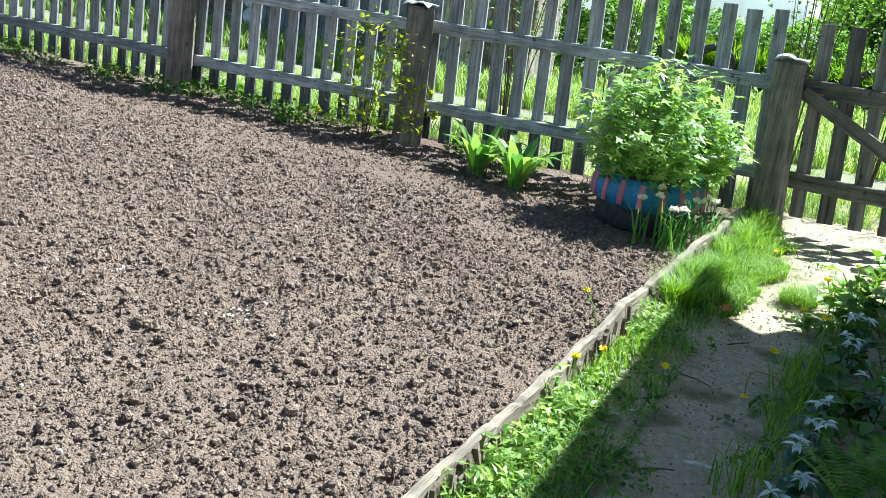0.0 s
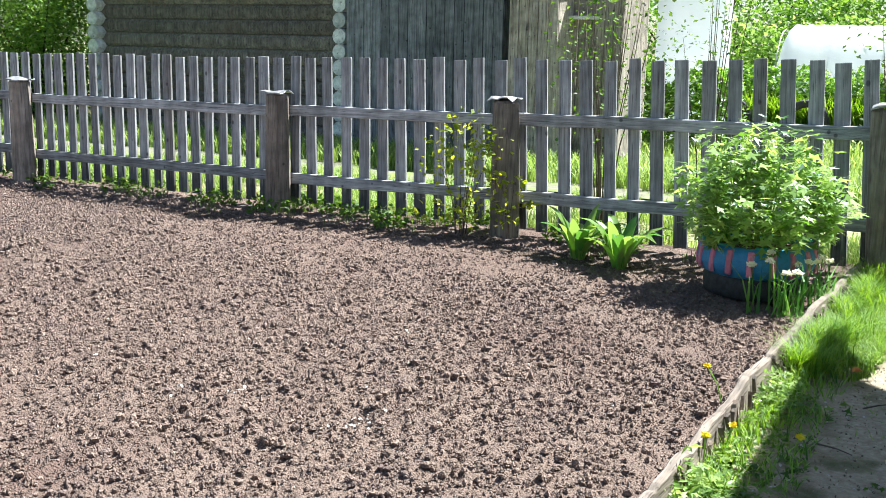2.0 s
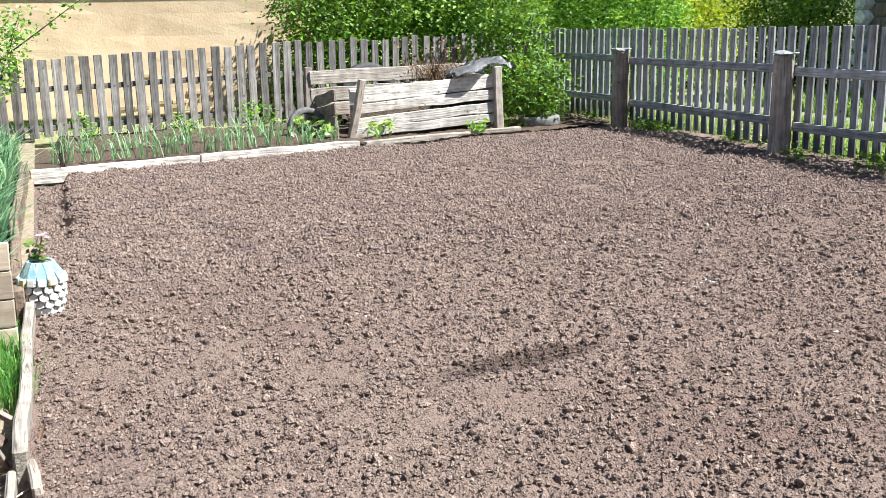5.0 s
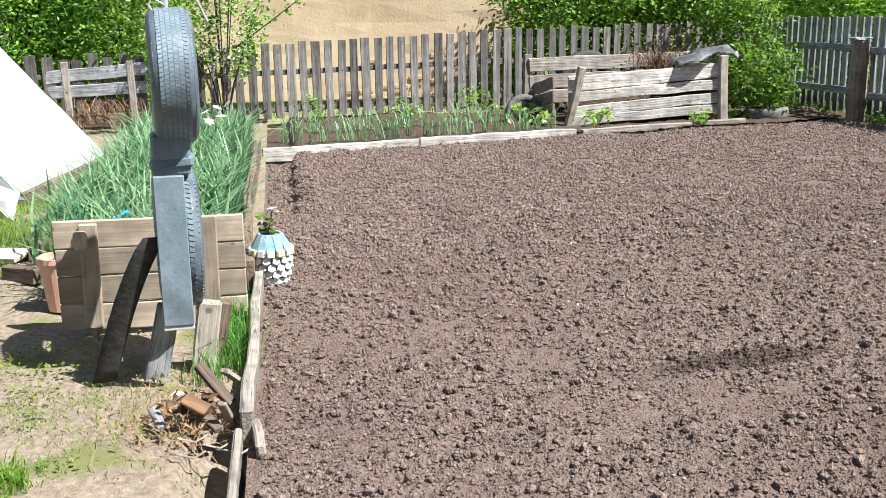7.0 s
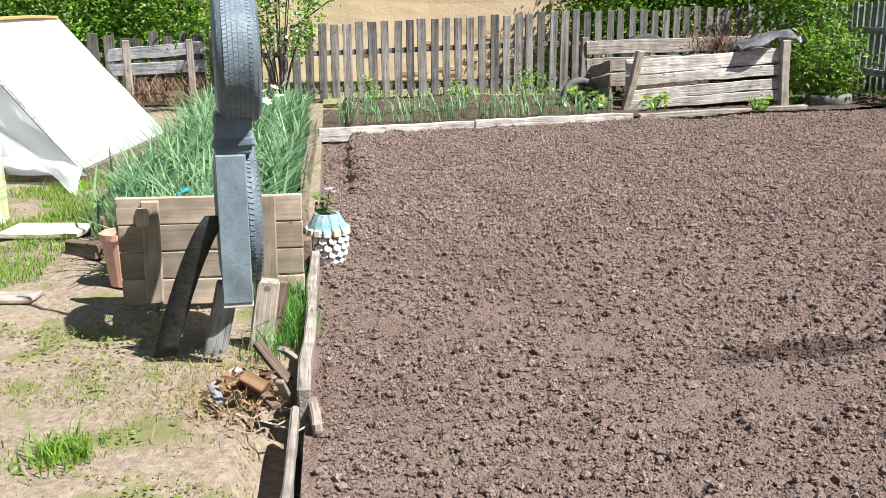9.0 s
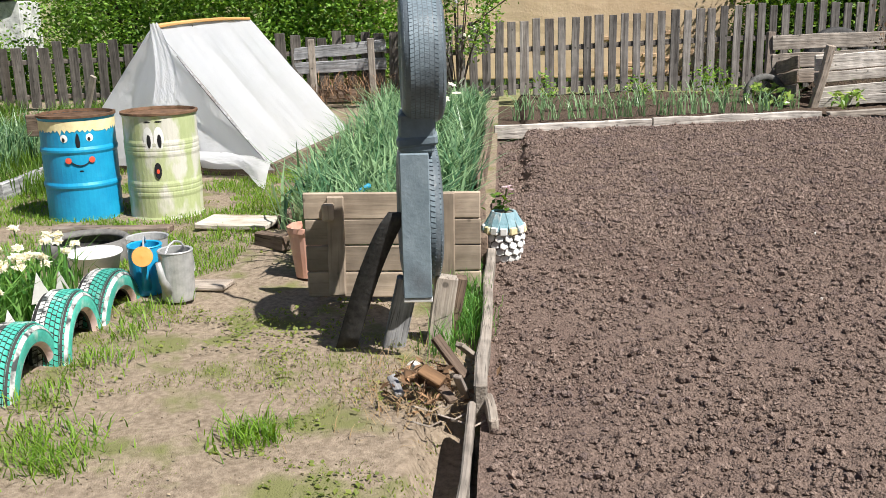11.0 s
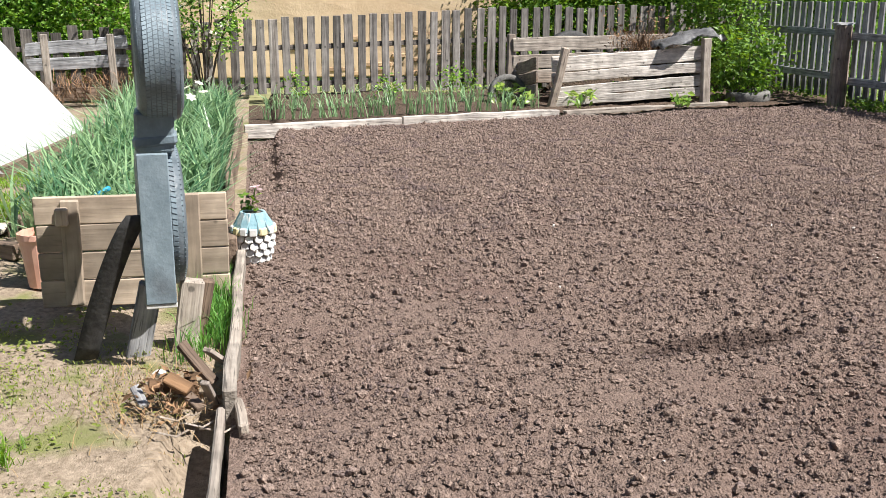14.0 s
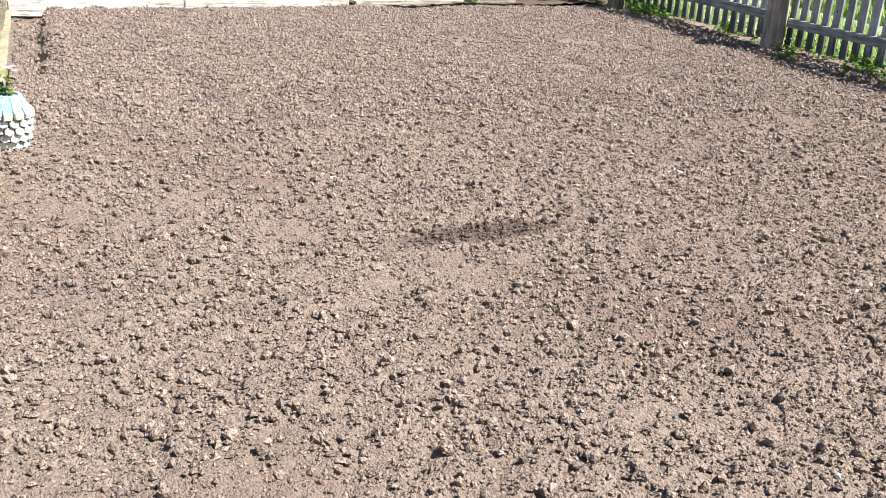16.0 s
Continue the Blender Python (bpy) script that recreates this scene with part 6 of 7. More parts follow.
# ---- scale-clad flower pot on the kerb ----
def scale_pot():
    root = thing("scale_pot", "flower pot clad in pale overlapping scales", "flower pot", (-5.92, -0.11, 0))
    part("body", lathe([(0.0, 0.0), (0.08, 0.0), (0.100, 0.06), (0.110, 0.12), (0.110, 0.19), (0.092, 0.24), (0.055, 0.29), (0.045, 0.28), (0, 0.27)], 24), OLDRUBBER, root, smooth=True)
    sc = lathe([(0, -0.012), (0.02, -0.012), (0.031, -0.004), (0.026, 0.006), (0, 0.011)], 6)
    scale_mesh = mesh_of(sc, "scale", WHITE)
    for j, (z, r) in enumerate(((0.028, 0.092), (0.070, 0.107), (0.112, 0.116), (0.154, 0.117))):
        for k in range(13):
            a = 2 * math.pi * (k + 0.5 * (j % 2)) / 13
            me = scale_mesh
            part("scale", me, None, root, m=pose(r * math.cos(a), r * math.sin(a), z, 0, 80 - 6 * j, math.degrees(a)) @ Matrix.Diagonal((0.86, 0.90, 0.8, 1)))
    for k in range(13):
        a = 2 * math.pi * k / 13
        c, d = math.cos(a), math.sin(a)
        part("wood_block", box(0.05, 0.046, 0.045, (0, 0, 0), 0.006, 0.004, 2, k), CREAM if k % 2 else WHITE, root, "pale wooden block", m=pose(0.108 * c, 0.108 * d, 0.197, 0, -4, math.degrees(a)))
        part("rim_slat", box(0.125, 0.05, 0.012, (0, 0, 0), 0.003, 0.003, 2, k), SCALE_TEAL, root, "teal painted slat", m=pose(0.094 * c, 0.094 * d, 0.246, 0, 60 + rng.uniform(-4, 4), math.degrees(a)))
    return root


SCALE_TEAL = surface("faded_teal_paint", (0.10, 0.22, 0.26), (0.27, 0.40, 0.45), 16, rough=0.6, bump=0.3, stain=(0.45, 0.48, 0.47), stain_scale=14, stain_at=(0.55, 0.7))
scale_pot()
PET = thing("petunia", "pale pink flower on a dark leafy stalk in the pot", "flower", (-5.95, -0.12, 0.30))
v, f = leaves(rng.normal(size=(26, 3)) * [0.035, 0.035, 0.03] + [0, 0, 0.04], 0.05)
raw("leaves", v, f, LEAF_DEEP, PET)
part("stalk", tube([(0, 0, 0), (0.0, 0.02, 0.08), (0, 0.03, 0.13)], 0.004, 5), LEAF_DEEP, PET)
petals(PET, (0.02, 0.03, 0.14), 0.04, PINKPETAL, 6)
petals(PET, (0.02, 0.05, 0.125), 0.03, PINKPETAL, 6)


# ---- painted barrels ----
def barrel(at, mat, label, rib, ribs):
    root = thing("steel_barrel", label, "barrel", at, group="painted barrels")
    h, r = 0.785, 0.268
    prof = [(0.0, 0.0), (r, 0.0), (r + 0.008, 0.012), (r, 0.03)]
    for zc in ribs:
        prof += [(r, zc - 0.028), (r + rib, zc - 0.008), (r + rib, zc + 0.008), (r, zc + 0.028)]
    prof += [(r, h - 0.03), (r + 0.010, h - 0.012), (r + 0.010, h), (r - 0.006, h), (r - 0.008, h - 0.10), (0, h - 0.11)]
    drum = part("drum", lathe(prof, 48), mat, root, smooth=False)
    part("lid", lathe([(0, h - 0.02), (r - 0.004, h - 0.014)], 40), RUST, root, "rusty sunken top")
    part("rim", lathe([(r + 0.002, h - 0.014), (r + 0.014, h - 0.008), (r + 0.014, h + 0.008), (r - 0.004, h + 0.01), (r - 0.01, h - 0.012)], 48, True), RUST, root, "rusty rolled rim")
    return drum, r, h


def patch(root, name, r, ang, z, w, h, mat, shape="oval", lift=0.0015, label=""):
    """A painted patch that follows the drum's side."""
    bm = bmesh.new()
    n = 20
    ring = []
    for k in range(n):
        t = 2 * math.pi * k / n
        cx, cz = math.cos(t), math.sin(t)
        if shape == "drop":
            cx *= 0.55 + 0.45 * (-cz * 0.5 + 0.5)
        a = math.radians(ang) + cx * w / 2 / r
        ring.append(bm.verts.new(((r + lift) * math.cos(a), (r + lift) * math.sin(a), z + cz * h / 2)))
    c = bm.verts.new(((r + lift + 0.001) * math.cos(math.radians(ang)), (r + lift + 0.001) * math.sin(math.radians(ang)), z))
    for k in range(n):
        bm.faces.new((ring[k], ring[(k + 1) % n], c))
    bmesh.ops.recalc_face_normals(bm, faces=bm.faces)
    part(name, bm, mat, root, label)


B, R, H = barrel((-7.32, -3.265, -0.02), BLUEP, "blue painted steel barrel with simple painted dots and bars", 0.009, (0.28, 0.54))
fr = lathe([(R + 0.002, H - 0.085), (R + 0.002, H - 0.03)], 96)
for v in fr.verts:
    if v.co.z < H - 0.06:
        a = math.atan2(v.co.y, v.co.x)
        v.co.z -= 0.035 * abs(noise.noise(Vector((math.cos(a) * 9, math.sin(a) * 9, 0)))) + 0.02 * (round(a * 48 / math.pi) % 2)
part("painted_fringe", fr, CREAM, B, "cream painted jagged band")
FB = math.degrees(math.atan2(3.15, 7.2)) - 4
for da in (-18, 20):
    patch(B, "painted_dot", R, FB + da, 0.635, 0.052, 0.058, WHITE, label="white painted dot")
    patch(B, "painted_dot", R, FB + da - 1.0, 0.625, 0.022, 0.03, INK, lift=0.003, label="black painted dot")
patch(B, "painted_bar", R, FB + 2, 0.615, 0.04, 0.11, INK, "drop", label="black painted bar")
for da in (-14, 20):
    patch(B, "painted_dot", R + 0.008, FB + da, 0.475, 0.045, 0.045, REDP, label="red painted dot")
arc_pts = [((R + 0.004) * math.cos(math.radians(FB + 3.5 + d * 14)), (R + 0.004) * math.sin(math.radians(FB + 3.5 + d * 14)), 0.435 + 0.03 * d * d) for d in [k / 6 - 1 for k in range(13)]]
part("painted_line", tube(arc_pts, 0.004, 5), INK, B, "thin dark painted line")
patch(B, "painted_dot", R, FB + 3.5, 0.395, 0.03, 0.012, INK, label="small dark painted dash")

G, R, H = barrel((-7.40, -2.665, -0.02), GREENP, "pale green painted steel barrel with peeling paint and ovals", 0.004, (0.20, 0.235, 0.27, 0.50, 0.535, 0.57))
FG = math.degrees(math.atan2(2.55, 7.3))
for da in (-20, -4):
    patch(G, "painted_oval", R + 0.002, FG + da, 0.615, 0.072, 0.17, WHITE, label="white painted oval")
    patch(G, "painted_oval", R + 0.002, FG + da + 0.6, 0.595, 0.03, 0.10, INK, lift=0.003, label="black painted oval")
patch(G, "painted_oval", R + 0.006, FG - 9, 0.38, 0.052, 0.12, INK, label="dark painted oval")
patch(G, "painted_dot", R + 0.006, FG - 9, 0.375, 0.022, 0.035, REDP, lift=0.003, label="red painted dot")
for da in (-20, -3):
    patch(G, "painted_dash", R, FG + da, 0.735, 0.05, 0.012, INK, label="dark painted dash")


# ---- film-covered frame tent ----
def film_tent():
    root = thing("film_greenhouse", "low tent-shaped greenhouse of milky plastic film", "greenhouse", (0, 0, 0))
    apex_f, apex_r = Vector((-9.17, -3.26, 1.335)), Vector((-11.40, -2.94, 1.34))
    feet = {1: (Vector((-8.90, -2.17, 0.05)), Vector((-11.25, -1.83, 0.05))), -1: (Vector((-9.43, -4.31, 0.05)), Vector((-11.70, -3.98, 0.05)))}
    n, m = 40, 20

    def grid(name, rows, smooth=True):
        bm = bmesh.new()
        vs = [[bm.verts.new(p) for p in row] for row in rows]
        for a, b in zip(vs, vs[1:]):
            for j in range(len(a) - 1):
                bm.faces.new((a[j], b[j], b[j + 1], a[j + 1]))
        bmesh.ops.recalc_face_normals(bm, faces=bm.faces)
        return part(name, bm, FILM, root, smooth=smooth)

    # long sides: taut over three rafters, slack between them, fine vertical creases
    for side, (f0, r0) in feet.items():
        rows = []
        for i in range(n + 1):
            s = i / n
            top, foot = apex_f.lerp(apex_r, s), f0.lerp(r0, s)
            row = []
            for j in range(m + 1):
                t = j / m
                sag = -0.035 * math.sin(math.pi * t) * abs(math.sin(math.pi * s * 3)) ** 0.7
                crease = 0.006 * noise.noise(Vector((s * 38, t * 2.0, side))) + 0.010 * noise.noise(Vector((s * 7, t * 6, side + 4)))
                row.append(top.lerp(foot, t) + Vector((0.0, side * 0.75, 0.66)) * (sag + crease))
            rows.append(row)
        grid("film_side", rows)
    # front: two slack flaps gathered at the apex, with a bunched fold hanging down
    for side in (1, -1):
        foot, mid = feet[side][0], (feet[1][0] + feet[-1][0]) / 2
        rows = []
        for i in range(25):
            t = i / 24
            row = []
            for j in range(21):
                q = j / 20
                p = apex_f.lerp(mid.lerp(foot, q), t)
                fold = 0.012 * t * math.sin(q * 8 + t * 2 + side) * (1 - 0.8 * q) + 0.045 * noise.noise(Vector((q * 3, t * 3, side * 3)))
                belly = 0.06 * math.sin(math.pi * t) * math.sin(math.pi * q)
                row.append(p + Vector((fold - belly * 0.6, 0, 0)) + Vector((0.03 * t, 0, 0)))
            rows.append(row)
        grid("film_front", rows)
    rows = []
    for i in range(21):
        t = i / 20
        c = apex_f + Vector((0.07 + 0.10 * t, 0.03 + 0.10 * math.sin(t * 2.2), -0.72 * t + 0.02))
        w = 0.035 + 0.09 * t ** 0.8
        rows.append([c + Vector((0.010 * math.sin(k * 2.3 + t * 3), (k / 8 - 0.5) * 2 * w, 0.01 * math.cos(k * 1.7))) for k in range(9)])
    grid("film_fold", rows)
    # loose skirt of the film trailing from the front corner
    foot = feet[1][0]
    rows = []
    for i in range(15):
        t = i / 14
        tail = math.exp(-(t / 0.22) ** 2)
        a = foot.lerp(Vector((-9.05, -3.05, 0.10)), t) + Vector((0.03, 0, 0.10))
        b = a + Vector((0.10 + 0.55 * tail, 0.06 * tail, -0.05 - 0.10 * tail))
        rows.append([a.lerp(b, q / 10) + Vector((0, 0, 0.05 * math.sin(math.pi * q / 10) + 0.03 * noise.noise(Vector((t * 6, q * 0.6, 9))))) for q in range(11)])
    grid("film_skirt", rows)
    back = bmesh.new()
    back.faces.new([back.verts.new(p) for p in (apex_r, feet[-1][1], feet[1][1])])
    part("film_back", back, FILM, root)
    # ridge board, bowed a little
    ridge = box((apex_r - apex_f).length - 0.1, 0.09, 0.03, (0, 0, 0), 0.006, 0.004, 8)
    for v in ridge.verts:
        v.co.z += 0.022 * (1 - (v.co.x / 1.1) ** 2)
    at = (apex_f + apex_r) / 2
    part("ridge_board", ridge, ORANGEWOOD, root, "bare orange-brown ridge board", m=pose(at.x, at.y, at.z - 0.012, 0, 0, math.degrees(math.atan2(apex_f.y - apex_r.y, apex_f.x - apex_r.x))))
    for s in (0.02, 0.335, 0.665, 0.98):
        for side, (f0, r0) in feet.items():
            a, b = apex_f.lerp(apex_r, s), f0.lerp(r0, s)
            inner = Vector((0, -side * 0.02, -0.03))
            part("rafter", tube([a + inner, b + inner], 0.016, 6), PALE_X, root, "pale wooden rafter under the film")
    for a, b in ((feet[1][0], feet[1][1]), (feet[-1][0], feet[1][0])):
        c = (a + b) / 2
        part("base_board", box((b - a).length, 0.05, 0.17, (0, 0, 0), 0.006, 0.01, 6), BROWN_X, root, m=pose(c.x, c.y, 0.03, 0, 0, math.degrees(math.atan2(b.y - a.y, b.x - a.x))))
    edge = [apex_f.lerp(feet[1][0], q) + Vector((0.05, 0.01, -0.02 * math.sin(math.pi * q))) for q in (0.2, 0.35, 0.5, 0.65, 0.8, 0.95)]
    part("edge_pole", tube(edge, [0.006, 0.012, 0.012, 0.015, 0.012, 0.012], 6), GREY_X, root, "dark pole along the film edge")


ORANGEWOOD = surface("fresh_pine_board", (0.45, 0.24, 0.08), (0.62, 0.38, 0.16), 10, (0.06, 1, 1), bump=0.3)
film_tent()

# ---- half-buried tyre edging and the flower corner ----
def edging_tyre(x, y, turn, z=0.0):
    root = thing("edging_tyre", "half-buried turquoise painted tyre edging the flower corner", "tyre", (x, y, z), turn, "edging tyres")
    up = pose(0, 0, 0, 90, 0, 0)
    carcass = part("carcass", lathe(tyre_profile(0.175, 0.285, 0.19), 48, True), RUBBER, root, smooth=True, m=up)
    part("sidewall", lathe([(0.200, -0.0945), (0.230, -0.0975), (0.252, -0.0935), (0.268, -0.084), (0.280, -0.062)], 48), TURQ, carcass, "turquoise painted sidewall", True)
    part("tread", tread(0.285, 0.19, 62, 7, 0.007, rows_used=(0, 1, 2, 3)), TURQ, carcass, "worn turquoise tread")
    part("tread", tread(0.285, 0.19, 62, 7, 0.007, rows_used=(4, 5, 6)), WHITEWORN, carcass, "worn white tread")
    part("painted_ring", lathe([(0.180, -0.062), (0.186, -0.082), (0.200, -0.0955)], 48), PINKRING, carcass, "pale pink painted ring", True)
    part("painted_ring", lathe([(0.255, -0.0955), (0.266, -0.0875), (0.272, -0.080)], 48), WHITEWORN, carcass, "worn white painted ring", True)
    return root


PINKRING = surface("pale_pink_paint", (0.52, 0.36, 0.36), (0.70, 0.54, 0.52), 16, rough=0.6, bump=0.3, stain=(0.2, 0.2, 0.18), stain_scale=9, stain_at=(0.55, 0.7))
for x, y, z, turn in ((-4.97, -2.20, -0.075, -1), (-4.46, -2.20, -0.035, 5), (-4.00, -2.22, -0.045, 3), (-3.60, -2.33, -0.06, 6)):
    edging_tyre(x, y, turn, z)
for k in range(10):
    daffodils((-4.05 - 0.11 * k + rng.uniform(-0.05, 0.05), -2.56 - 0.22 * (k % 3) + rng.uniform(-0.06, 0.06), 0), 70, 11, 0.10, 0.35, "clump of white daffodils behind the tyre edging")
stuff("corner_grass", scatter(2000, -5.1, -3.2, -4.4, -2.45, 0.0), 0.18, 0.010, IRIS, "green leaves between the daffodils", "leaves")
for x, y, z in ((-4.62, -2.37, 0.15), (-4.86, -2.37, 0.09), (-4.28, -2.36, 0.07)):
    bm = bmesh.new()
    q = [bm.verts.new(p) for p in ((-0.05, 0, 0), (0.05, 0, 0), (0.01, 0, 0.15), (-0.05, 0.02, 0), (0.05, 0.02, 0), (0.01, 0.02, 0.15))]
    for s in ((0, 1, 2), (5, 4, 3), (0, 3, 4, 1), (1, 4, 5, 2), (2, 5, 3, 0)):
        bm.faces.new([q[i] for i in s])
    ob = tagged(new("pointed_board", mesh_of(bm, "pointed_board", WHITE)), "small white pointed board behind the tyres", "board", "pointed boards")
    ob.matrix_world = pose(x, y, z, 0, -8, 115)

T = thing("pond_tyre", "dark old tyre lying flat with a hollow middle", "tyre", (-6.0, -2.71, 0))
part("tyre", lathe(tyre_profile(0.205, 0.275, 0.17), 40, True), OLDRUBBER, T, smooth=True, m=pose(0, 0, 0.055))
part("hollow", lathe([(0, -0.005), (0.22, 0.0), (0.24, 0.06)], 24), RUBBER, T)
W = thing("white_tub", "white enamel basin standing before the flat tyre", "basin", (-5.60, -2.505, -0.02))
part("basin", lathe([(0, 0.005), (0.12, 0.005), (0.150, 0.155), (0.162, 0.163), (0.162, 0.171), (0.144, 0.166), (0.115, 0.03), (0, 0.025)], 32), WHITE, W, smooth=True)


def watering_can(at, turn, mat, label, rose):
    root = thing("watering_can", label, "watering can", at, turn, "watering cans")
    part("body", lathe([(0, 0.0), (0.085, 0.0), (0.088, 0.012), (0.092, 0.265), (0.096, 0.27), (0.092, 0.276), (0.08, 0.272), (0.078, 0.03), (0, 0.03)], 32), mat, root, smooth=False)
    spout = part("spout", tube([(0.07, 0, 0.05), (0.12, 0, 0.13), (0.145, 0, 0.235)], [0.03, 0.02, 0.015], 10), mat, root, smooth=True)
    if rose:
        part("rose", lathe([(0, 0.0), (0.02, 0.0), (0.055, 0.05), (0.055, 0.056), (0, 0.062)], 20), ORANGE, spout, "orange painted rose", m=pose(0.143, 0, 0.232, 0, 68, 0))
    part("handle", tube([(-0.085, 0, 0.265), (-0.05, 0, 0.305), (0.0, 0, 0.32), (0.05, 0, 0.305), (0.085, 0, 0.265)], 0.006, 6), GALV, root, "wire handle")
    part("side_handle", tube([(-0.09, 0, 0.23), (-0.14, 0, 0.21), (-0.15, 0, 0.13), (-0.09, 0, 0.07)], 0.007, 6), mat, root)


watering_can((-5.28, -2.08, 0), 16, BLUEP, "blue watering can with an orange rose", True)
watering_can((-5.16, -1.87, 0), -20, GALV, "galvanised steel watering can with a wire handle", False)
C = thing("grey_bucket", "grey metal bucket beside the blue watering can", "bucket", (-5.50, -2.14, 0))
part("bucket", lathe([(0, 0.0), (0.085, 0.0), (0.115, 0.26), (0.12, 0.265), (0.11, 0.26), (0.08, 0.02), (0, 0.02)], 28), GALV, C)

PEELING = surface("peeling_white_board", (0.30, 0.26, 0.21), (0.60, 0.57, 0.51), 12, (0.3, 1, 1), bump=0.6, stain=(0.20, 0.15, 0.10), stain_scale=7, stain_at=(0.55, 0.68))
board("loose_plank", "grey plank lying on the grass before the barrels", (-6.72, -3.25), (-6.66, -2.40), 0.05, 0.11, BROWN_X, 0.0, 31, category="plank", group="loose planks")
board("loose_plank", "white peeling board lying on the grass", (-6.95, -2.25), (-6.85, -1.72), 0.04, 0.30, PEELING, 0.0, 32, category="plank", group="loose planks")
board("loose_plank", "small flat grey slab on the path", (-5.42, -1.92), (-5.38, -1.65), 0.03, 0.16, PALE_X, -0.012, 33, category="plank", group="loose planks")
board("loose_plank", "dark old timber lying by the onion bed", (-6.35, -1.72), (-6.15, -1.48), 0.10, 0.07, BROWN_X, 0.0, 34, category="plank", group="loose planks")
board("loose_plank", "grey kerb plank of an onion bed", (-7.9, -4.22), (-8.75, -4.20), 0.16, 0.06, GREY_X, -0.02, 35, category="plank", group="loose planks")
board("loose_plank", "grey kerb plank of an onion bed", (-7.7, -4.9), (-8.9, -4.75), 0.12, 0.06, GREY_X, -0.02, 36, category="plank", group="loose planks")
board("loose_plank", "thick dark board behind the barrels", (-9.6, -4.75), (-9.5, -3.9), 0.20, 0.05, BROWN_X, 0.30, 37, category="plank", group="loose planks")
ob = tagged(new("leaning_stake", mesh_of(box(0.06, 0.03, 0.6, (0, 0, 0.3), 0.005), "leaning_stake", PALE_Z)), "pale wooden stake leaning behind the barrels", "stake")
ob.matrix_world = pose(-9.3, -4.08, 0.35, 6, 24, 75)
P = thing("plastic_pot", "salmon plastic pot on the path by the panel", "pot", (-5.60, -1.24, 0))
part("pot", lathe([(0, 0.0), (0.075, 0.0), (0.105, 0.25), (0.115, 0.27), (0.115, 0.30), (0.103, 0.30), (0.07, 0.02), (0, 0.02)], 24), SALMON, P, smooth=False)

# grass of the yard
lawn = lambda x, y: (value_noise(x, y, 0.5, 81) + 0.6 * value_noise(x, y, 0.16, 82)) > 0.28
stuff("yard_grass", scatter(60000, -8.0, -1.6, -4.2, -0.35, -0.01, lawn), 0.015, 0.005, GRASS_DRY, "short patchy grass in the trodden yard", lean=0.8)
v, f = leaves(scatter(26000, -7.8, -1.6, -4.0, -0.35, 0.005, lambda x, y: (value_noise(x, y, 0.22, 84) + 0.5 * value_noise(x, y, 0.6, 81) + 0.4 * value_noise(x, y, 0.07, 85)) > 0.45), 0.020, 1.4, 0.5, 0.7)
tagged(raw("yard_weeds", v, f, GRASS_DRY), "small flat weeds and clover in the yard", "weeds", kind="stuff")
crumb = scatter(5200, -7.0, -1.6, -3.6, -0.35, 0.008)
v, f = leaves(crumb, 0.008, 0.2, 0.6, 0.8)
tagged(raw("yard_crumbs", v, f, GRIT), "bits of gravel and dry leaf on the trodden yard", "gravel", kind="stuff")
crumb = scatter(4500, -0.65, 0.1, 2.0, 8.2, 0.006)
v, f = leaves(crumb, 0.009, 0.2, 0.6, 0.8)
tagged(raw("path_crumbs", v, f, GRIT), "bits of gravel on the sandy path", "gravel", kind="stuff")
stuff("barrel_grass", scatter(27000, -9.3, -5.5, -4.6, -1.75, -0.005, lambda x, y: value_noise(x, y, 0.4, 83) + 0.4 * value_noise(x, y, 0.12, 86) > -0.2), 0.045, 0.006, GRASS, "green grass round the barrels", lean=0.6)
stuff("clump_grass", np.concatenate([tuft([(-3.42, -1.05)], 300, 0.07), tuft([(-3.2, -1.72), (-3.35, -1.85)], 260, 0.12), tuft([(-3.8, -2.0), (-4.2, -1.95), (-4.6, -1.95), (-4.95, -1.95)], 120, 0.09)]), 0.06, 0.006, GRASS, "bright grass clumps in the yard", lean=0.8)
stuff("kerb_side_grass", np.concatenate([tuft([(-5.0, -0.32), (-4.75, -0.30), (-4.55, -0.28), (-5.2, -0.33)], 160, 0.06), tuft([(-4.3, -0.35)], 60, 0.05)]), 0.15, 0.006, IRIS, "tall grass between the panel and the kerb board")
stuff("far_left_onions", scatter(2600, -10.4, -7.9, -6.6, -4.75, 0.02), 0.42, 0.016, ONION, "onion leaves in a bed by the fence", "onions")
stuff("rear_yard_grass", scatter(16000, -14.4, -7.9, -8.5, -3.6, 0.0, lambda x, y: (value_noise(x, y, 0.6, 87) > -0.35) & (x + 0.25 * y < -8.4)), 0.20, 0.013, LEAF_DEEP, "long grass before the far fence")
stuff("behind_fence_grass", scatter(3000, -18.0, -15.8, -9.0, 9.0, -0.05), 0.12, 0.012, LEAF_DEEP, "grass behind the far fence")

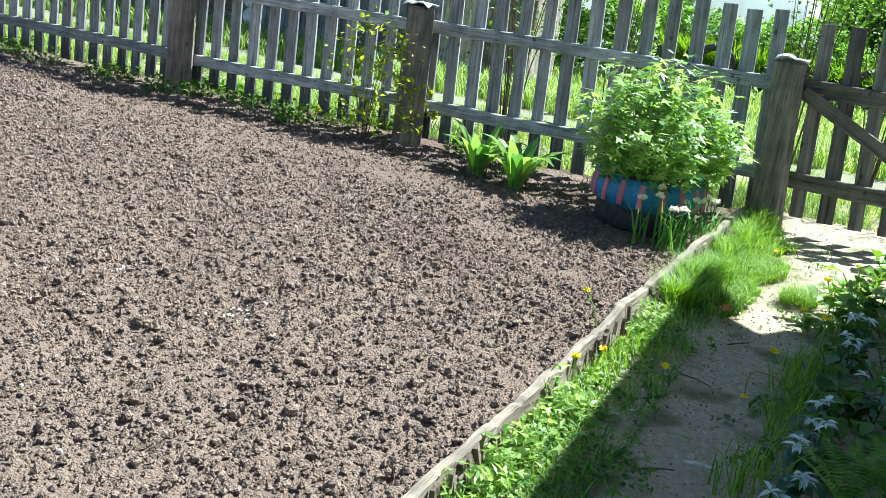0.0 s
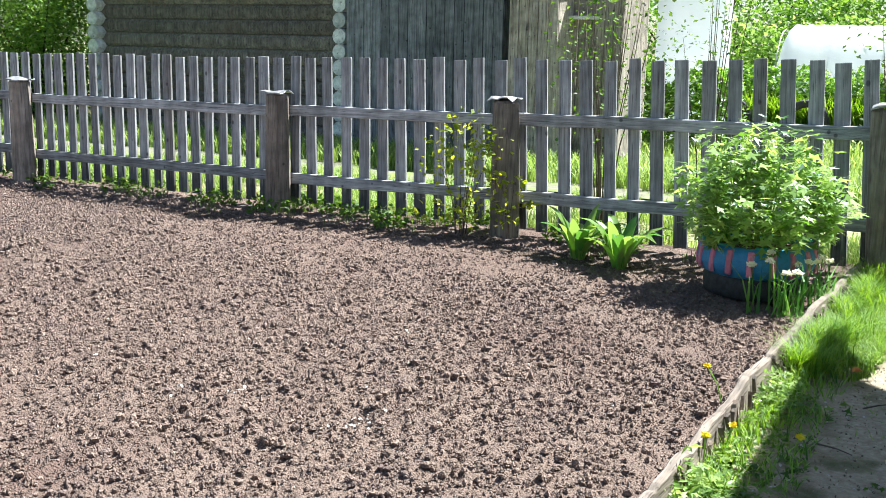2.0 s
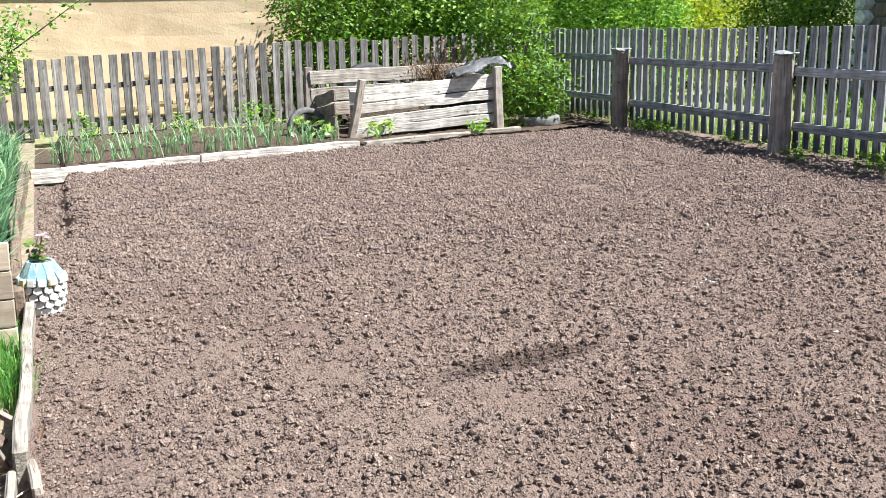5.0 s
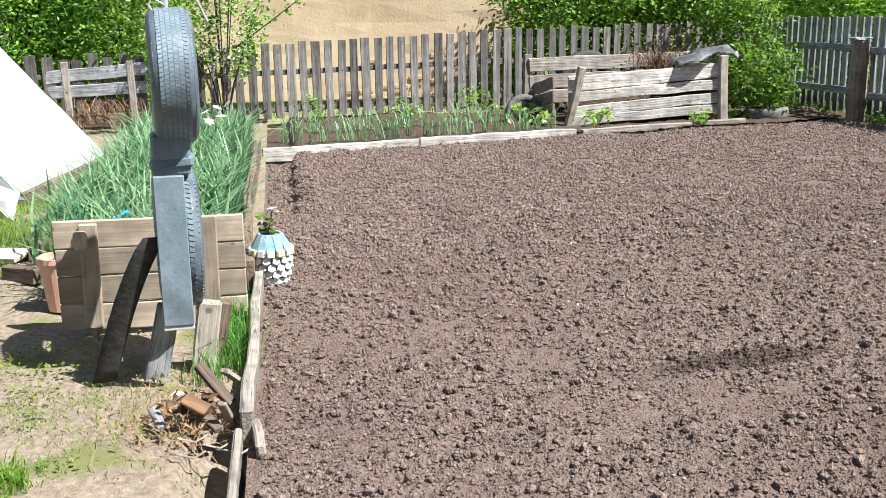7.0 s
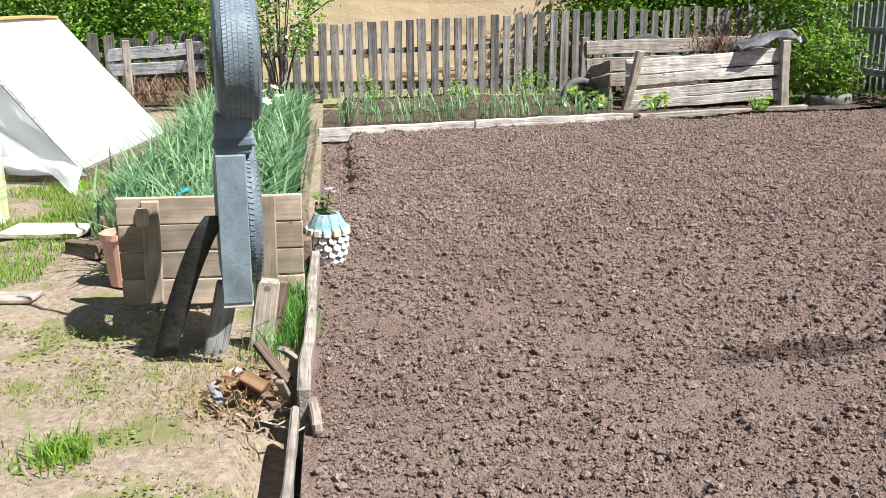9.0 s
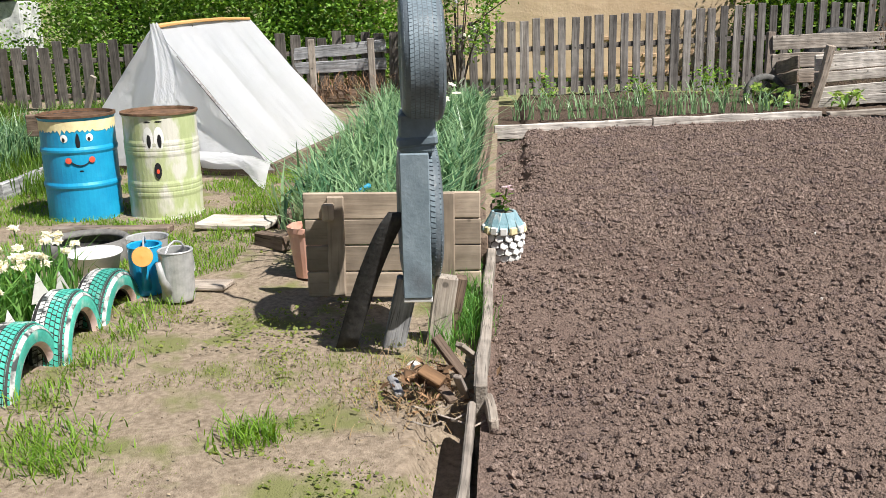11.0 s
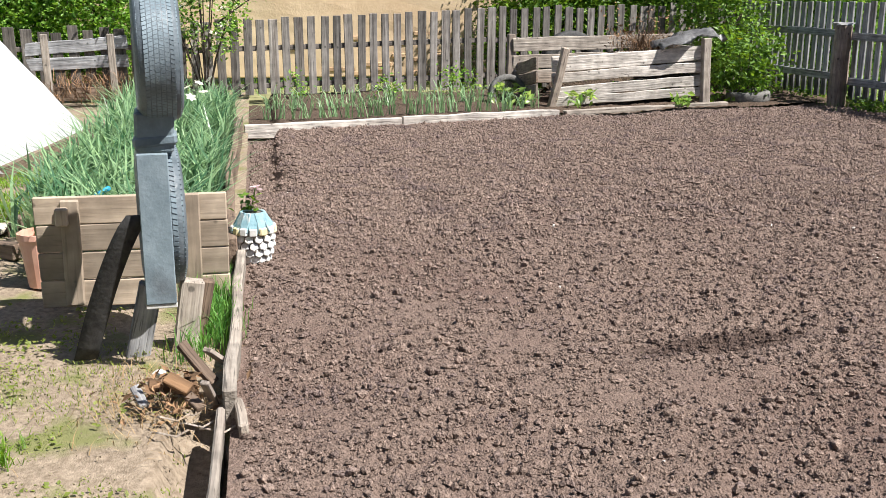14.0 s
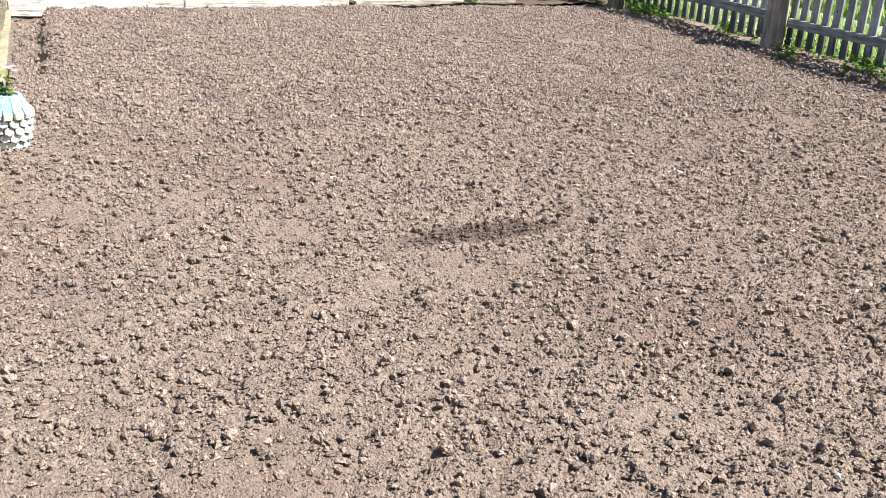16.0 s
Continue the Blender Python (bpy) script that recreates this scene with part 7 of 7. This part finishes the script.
# ---- board bin by the far fence ----
def board_bin():
    root = thing("board_bin", "open grey board bin holding dry grass", "bin", (-14.2, -2.95, 0), 92)
    for k, z in enumerate((0.18, 0.55, 0.78)):
        part("board", box(1.35, 0.035, 0.17, (0, 0, 0), 0.006, 0.012, 5, k + 40), GREY_X if k else BROWN_X, root, m=pose(0.5, 0.5 if k else 0.0, z, 0, -2 * k, 0))
    for x in (0.19, 1.02):
        part("bin_post", box(0.09, 0.08, 0.98, (0, 0, 0.47), 0.008, 0.006, 3, 3), PALE_Z, root, m=pose(x, -0.05, 0, 0, -1, 0))


board_bin()
stuff("dry_bin_grass", np.stack([rng.normal(-14.3, 0.2, 500), rng.normal(-2.35, 0.35, 500), rng.uniform(0.05, 0.36, 500)], 1), 0.18, 0.010, CHIP, "dry brown grass heaped in the bin", "dry grass", 1.0, 0.9)


# ---- blossoming cherry by the far fence ----
def cherry():
    root = thing("cherry_tree", "young cherry tree with white blossom and thin branches", "tree", (-14.3, -0.75, 0))
    tips = []
    for k in range(15):
        a, r = rng.uniform(0, 6.28), rng.uniform(0.25, 1.15)
        h = rng.uniform(1.2, 3.3)
        tip = Vector((math.cos(a) * r * 0.6, math.sin(a) * r, h))
        pts = [Vector((0, 0, 0)), tip * 0.35 + Vector((0, 0, 0.15)), tip * 0.7 + Vector((0, 0, 0.12)), tip]
        part("branch", tube(pts, [0.011, 0.008, 0.005, 0.003], 6), CREAMTRUNK, root)
        for s in np.linspace(0.2, 1, 10):
            p = pts[1].lerp(tip, s)
            tips.append(p + Vector(rng.normal(size=3) * 0.07))
    t = np.array([tuple(p) for p in tips])
    v, f = leaves(np.repeat(t, 16, 0) + rng.normal(size=(len(t) * 16, 3)) * 0.09, 0.065)
    raw("foliage", v, f, LEAF, root)
    v, f = leaves(np.repeat(t[::2], 6, 0) + rng.normal(size=(len(t[::2]) * 6, 3)) * 0.05, 0.045, 0.2, 0.3, 0.9)
    raw("blossom", v, f, BLOSSOM, root)
    arm = [Vector((0.1, 0.2, 1.1)), Vector((0.15, 0.7, 1.45)), Vector((0.1, 1.25, 1.85)), Vector((0.1, 1.55, 2.05))]
    part("branch", tube(arm, [0.012, 0.009, 0.006, 0.003], 6), CREAMTRUNK, root)
    p = np.array([tuple(arm[1].lerp(arm[3], s)) for s in np.linspace(0, 1, 10)])
    v, f = leaves(np.repeat(p, 9, 0) + rng.normal(size=(90, 3)) * 0.05, 0.07)
    raw("twig_leaves", v, f, LEAF, root)


cherry()

# ---- thin bushes and tyres beyond the lane side of the fence ----
for x, y, sx, sz, n, stems in ((-3.2, 9.6, 1.2, 2.8, 26, 20), (-2.25, 9.8, 0.9, 2.9, 14, 12), (-0.55, 9.5, 0.9, 2.9, 16, 14), (0.15, 9.8, 1.2, 3.0, 26, 16), (1.6, 10.0, 1.6, 3.0, 40, 16)):
    bush("lilac_bush", "thin bush with bare upright stems and young leaves", "bush", (x, y, -0.08), (sx, 0.9, sz), LEAF_DEEP, n * 4, 12, 0.045, stems, 0.10, BARK, 0.3, "bushes outside the fence", 0.3)
for k in range(7):
    T = thing("verge_tyre", "black half-buried tyre in a row beyond the lane", "tyre", (-7.3 + 1.45 * k, 20.6, 0.36), group="verge tyres")
    part("tyre", lathe(tyre_profile(0.27, 0.42, 0.2), 28, True), RUBBER, T, smooth=True, m=pose(0, 0, 0, 90, 0, 10))

# small shed beyond the far fence, and the low bush that hides its foot
SH = thing("grey_hut", "small whitewashed hut with a sloping roof beyond the fence", "hut", (-20.2, -9.92, 0))
part("wall", box(0.9, 0.76, 1.56, (0, 0, 0.78), 0.02), LIMED, SH)
part("roof", box(1.3, 1.0, 0.07, (0, 0, 0), 0.02), ROOF, SH, m=pose(0, 0, 1.68, 16, 0, 0))
shrub((-18.2, -9.0, -0.1), (1.2, 1.4, 0.95), LEAF, 90, leaf=0.08)
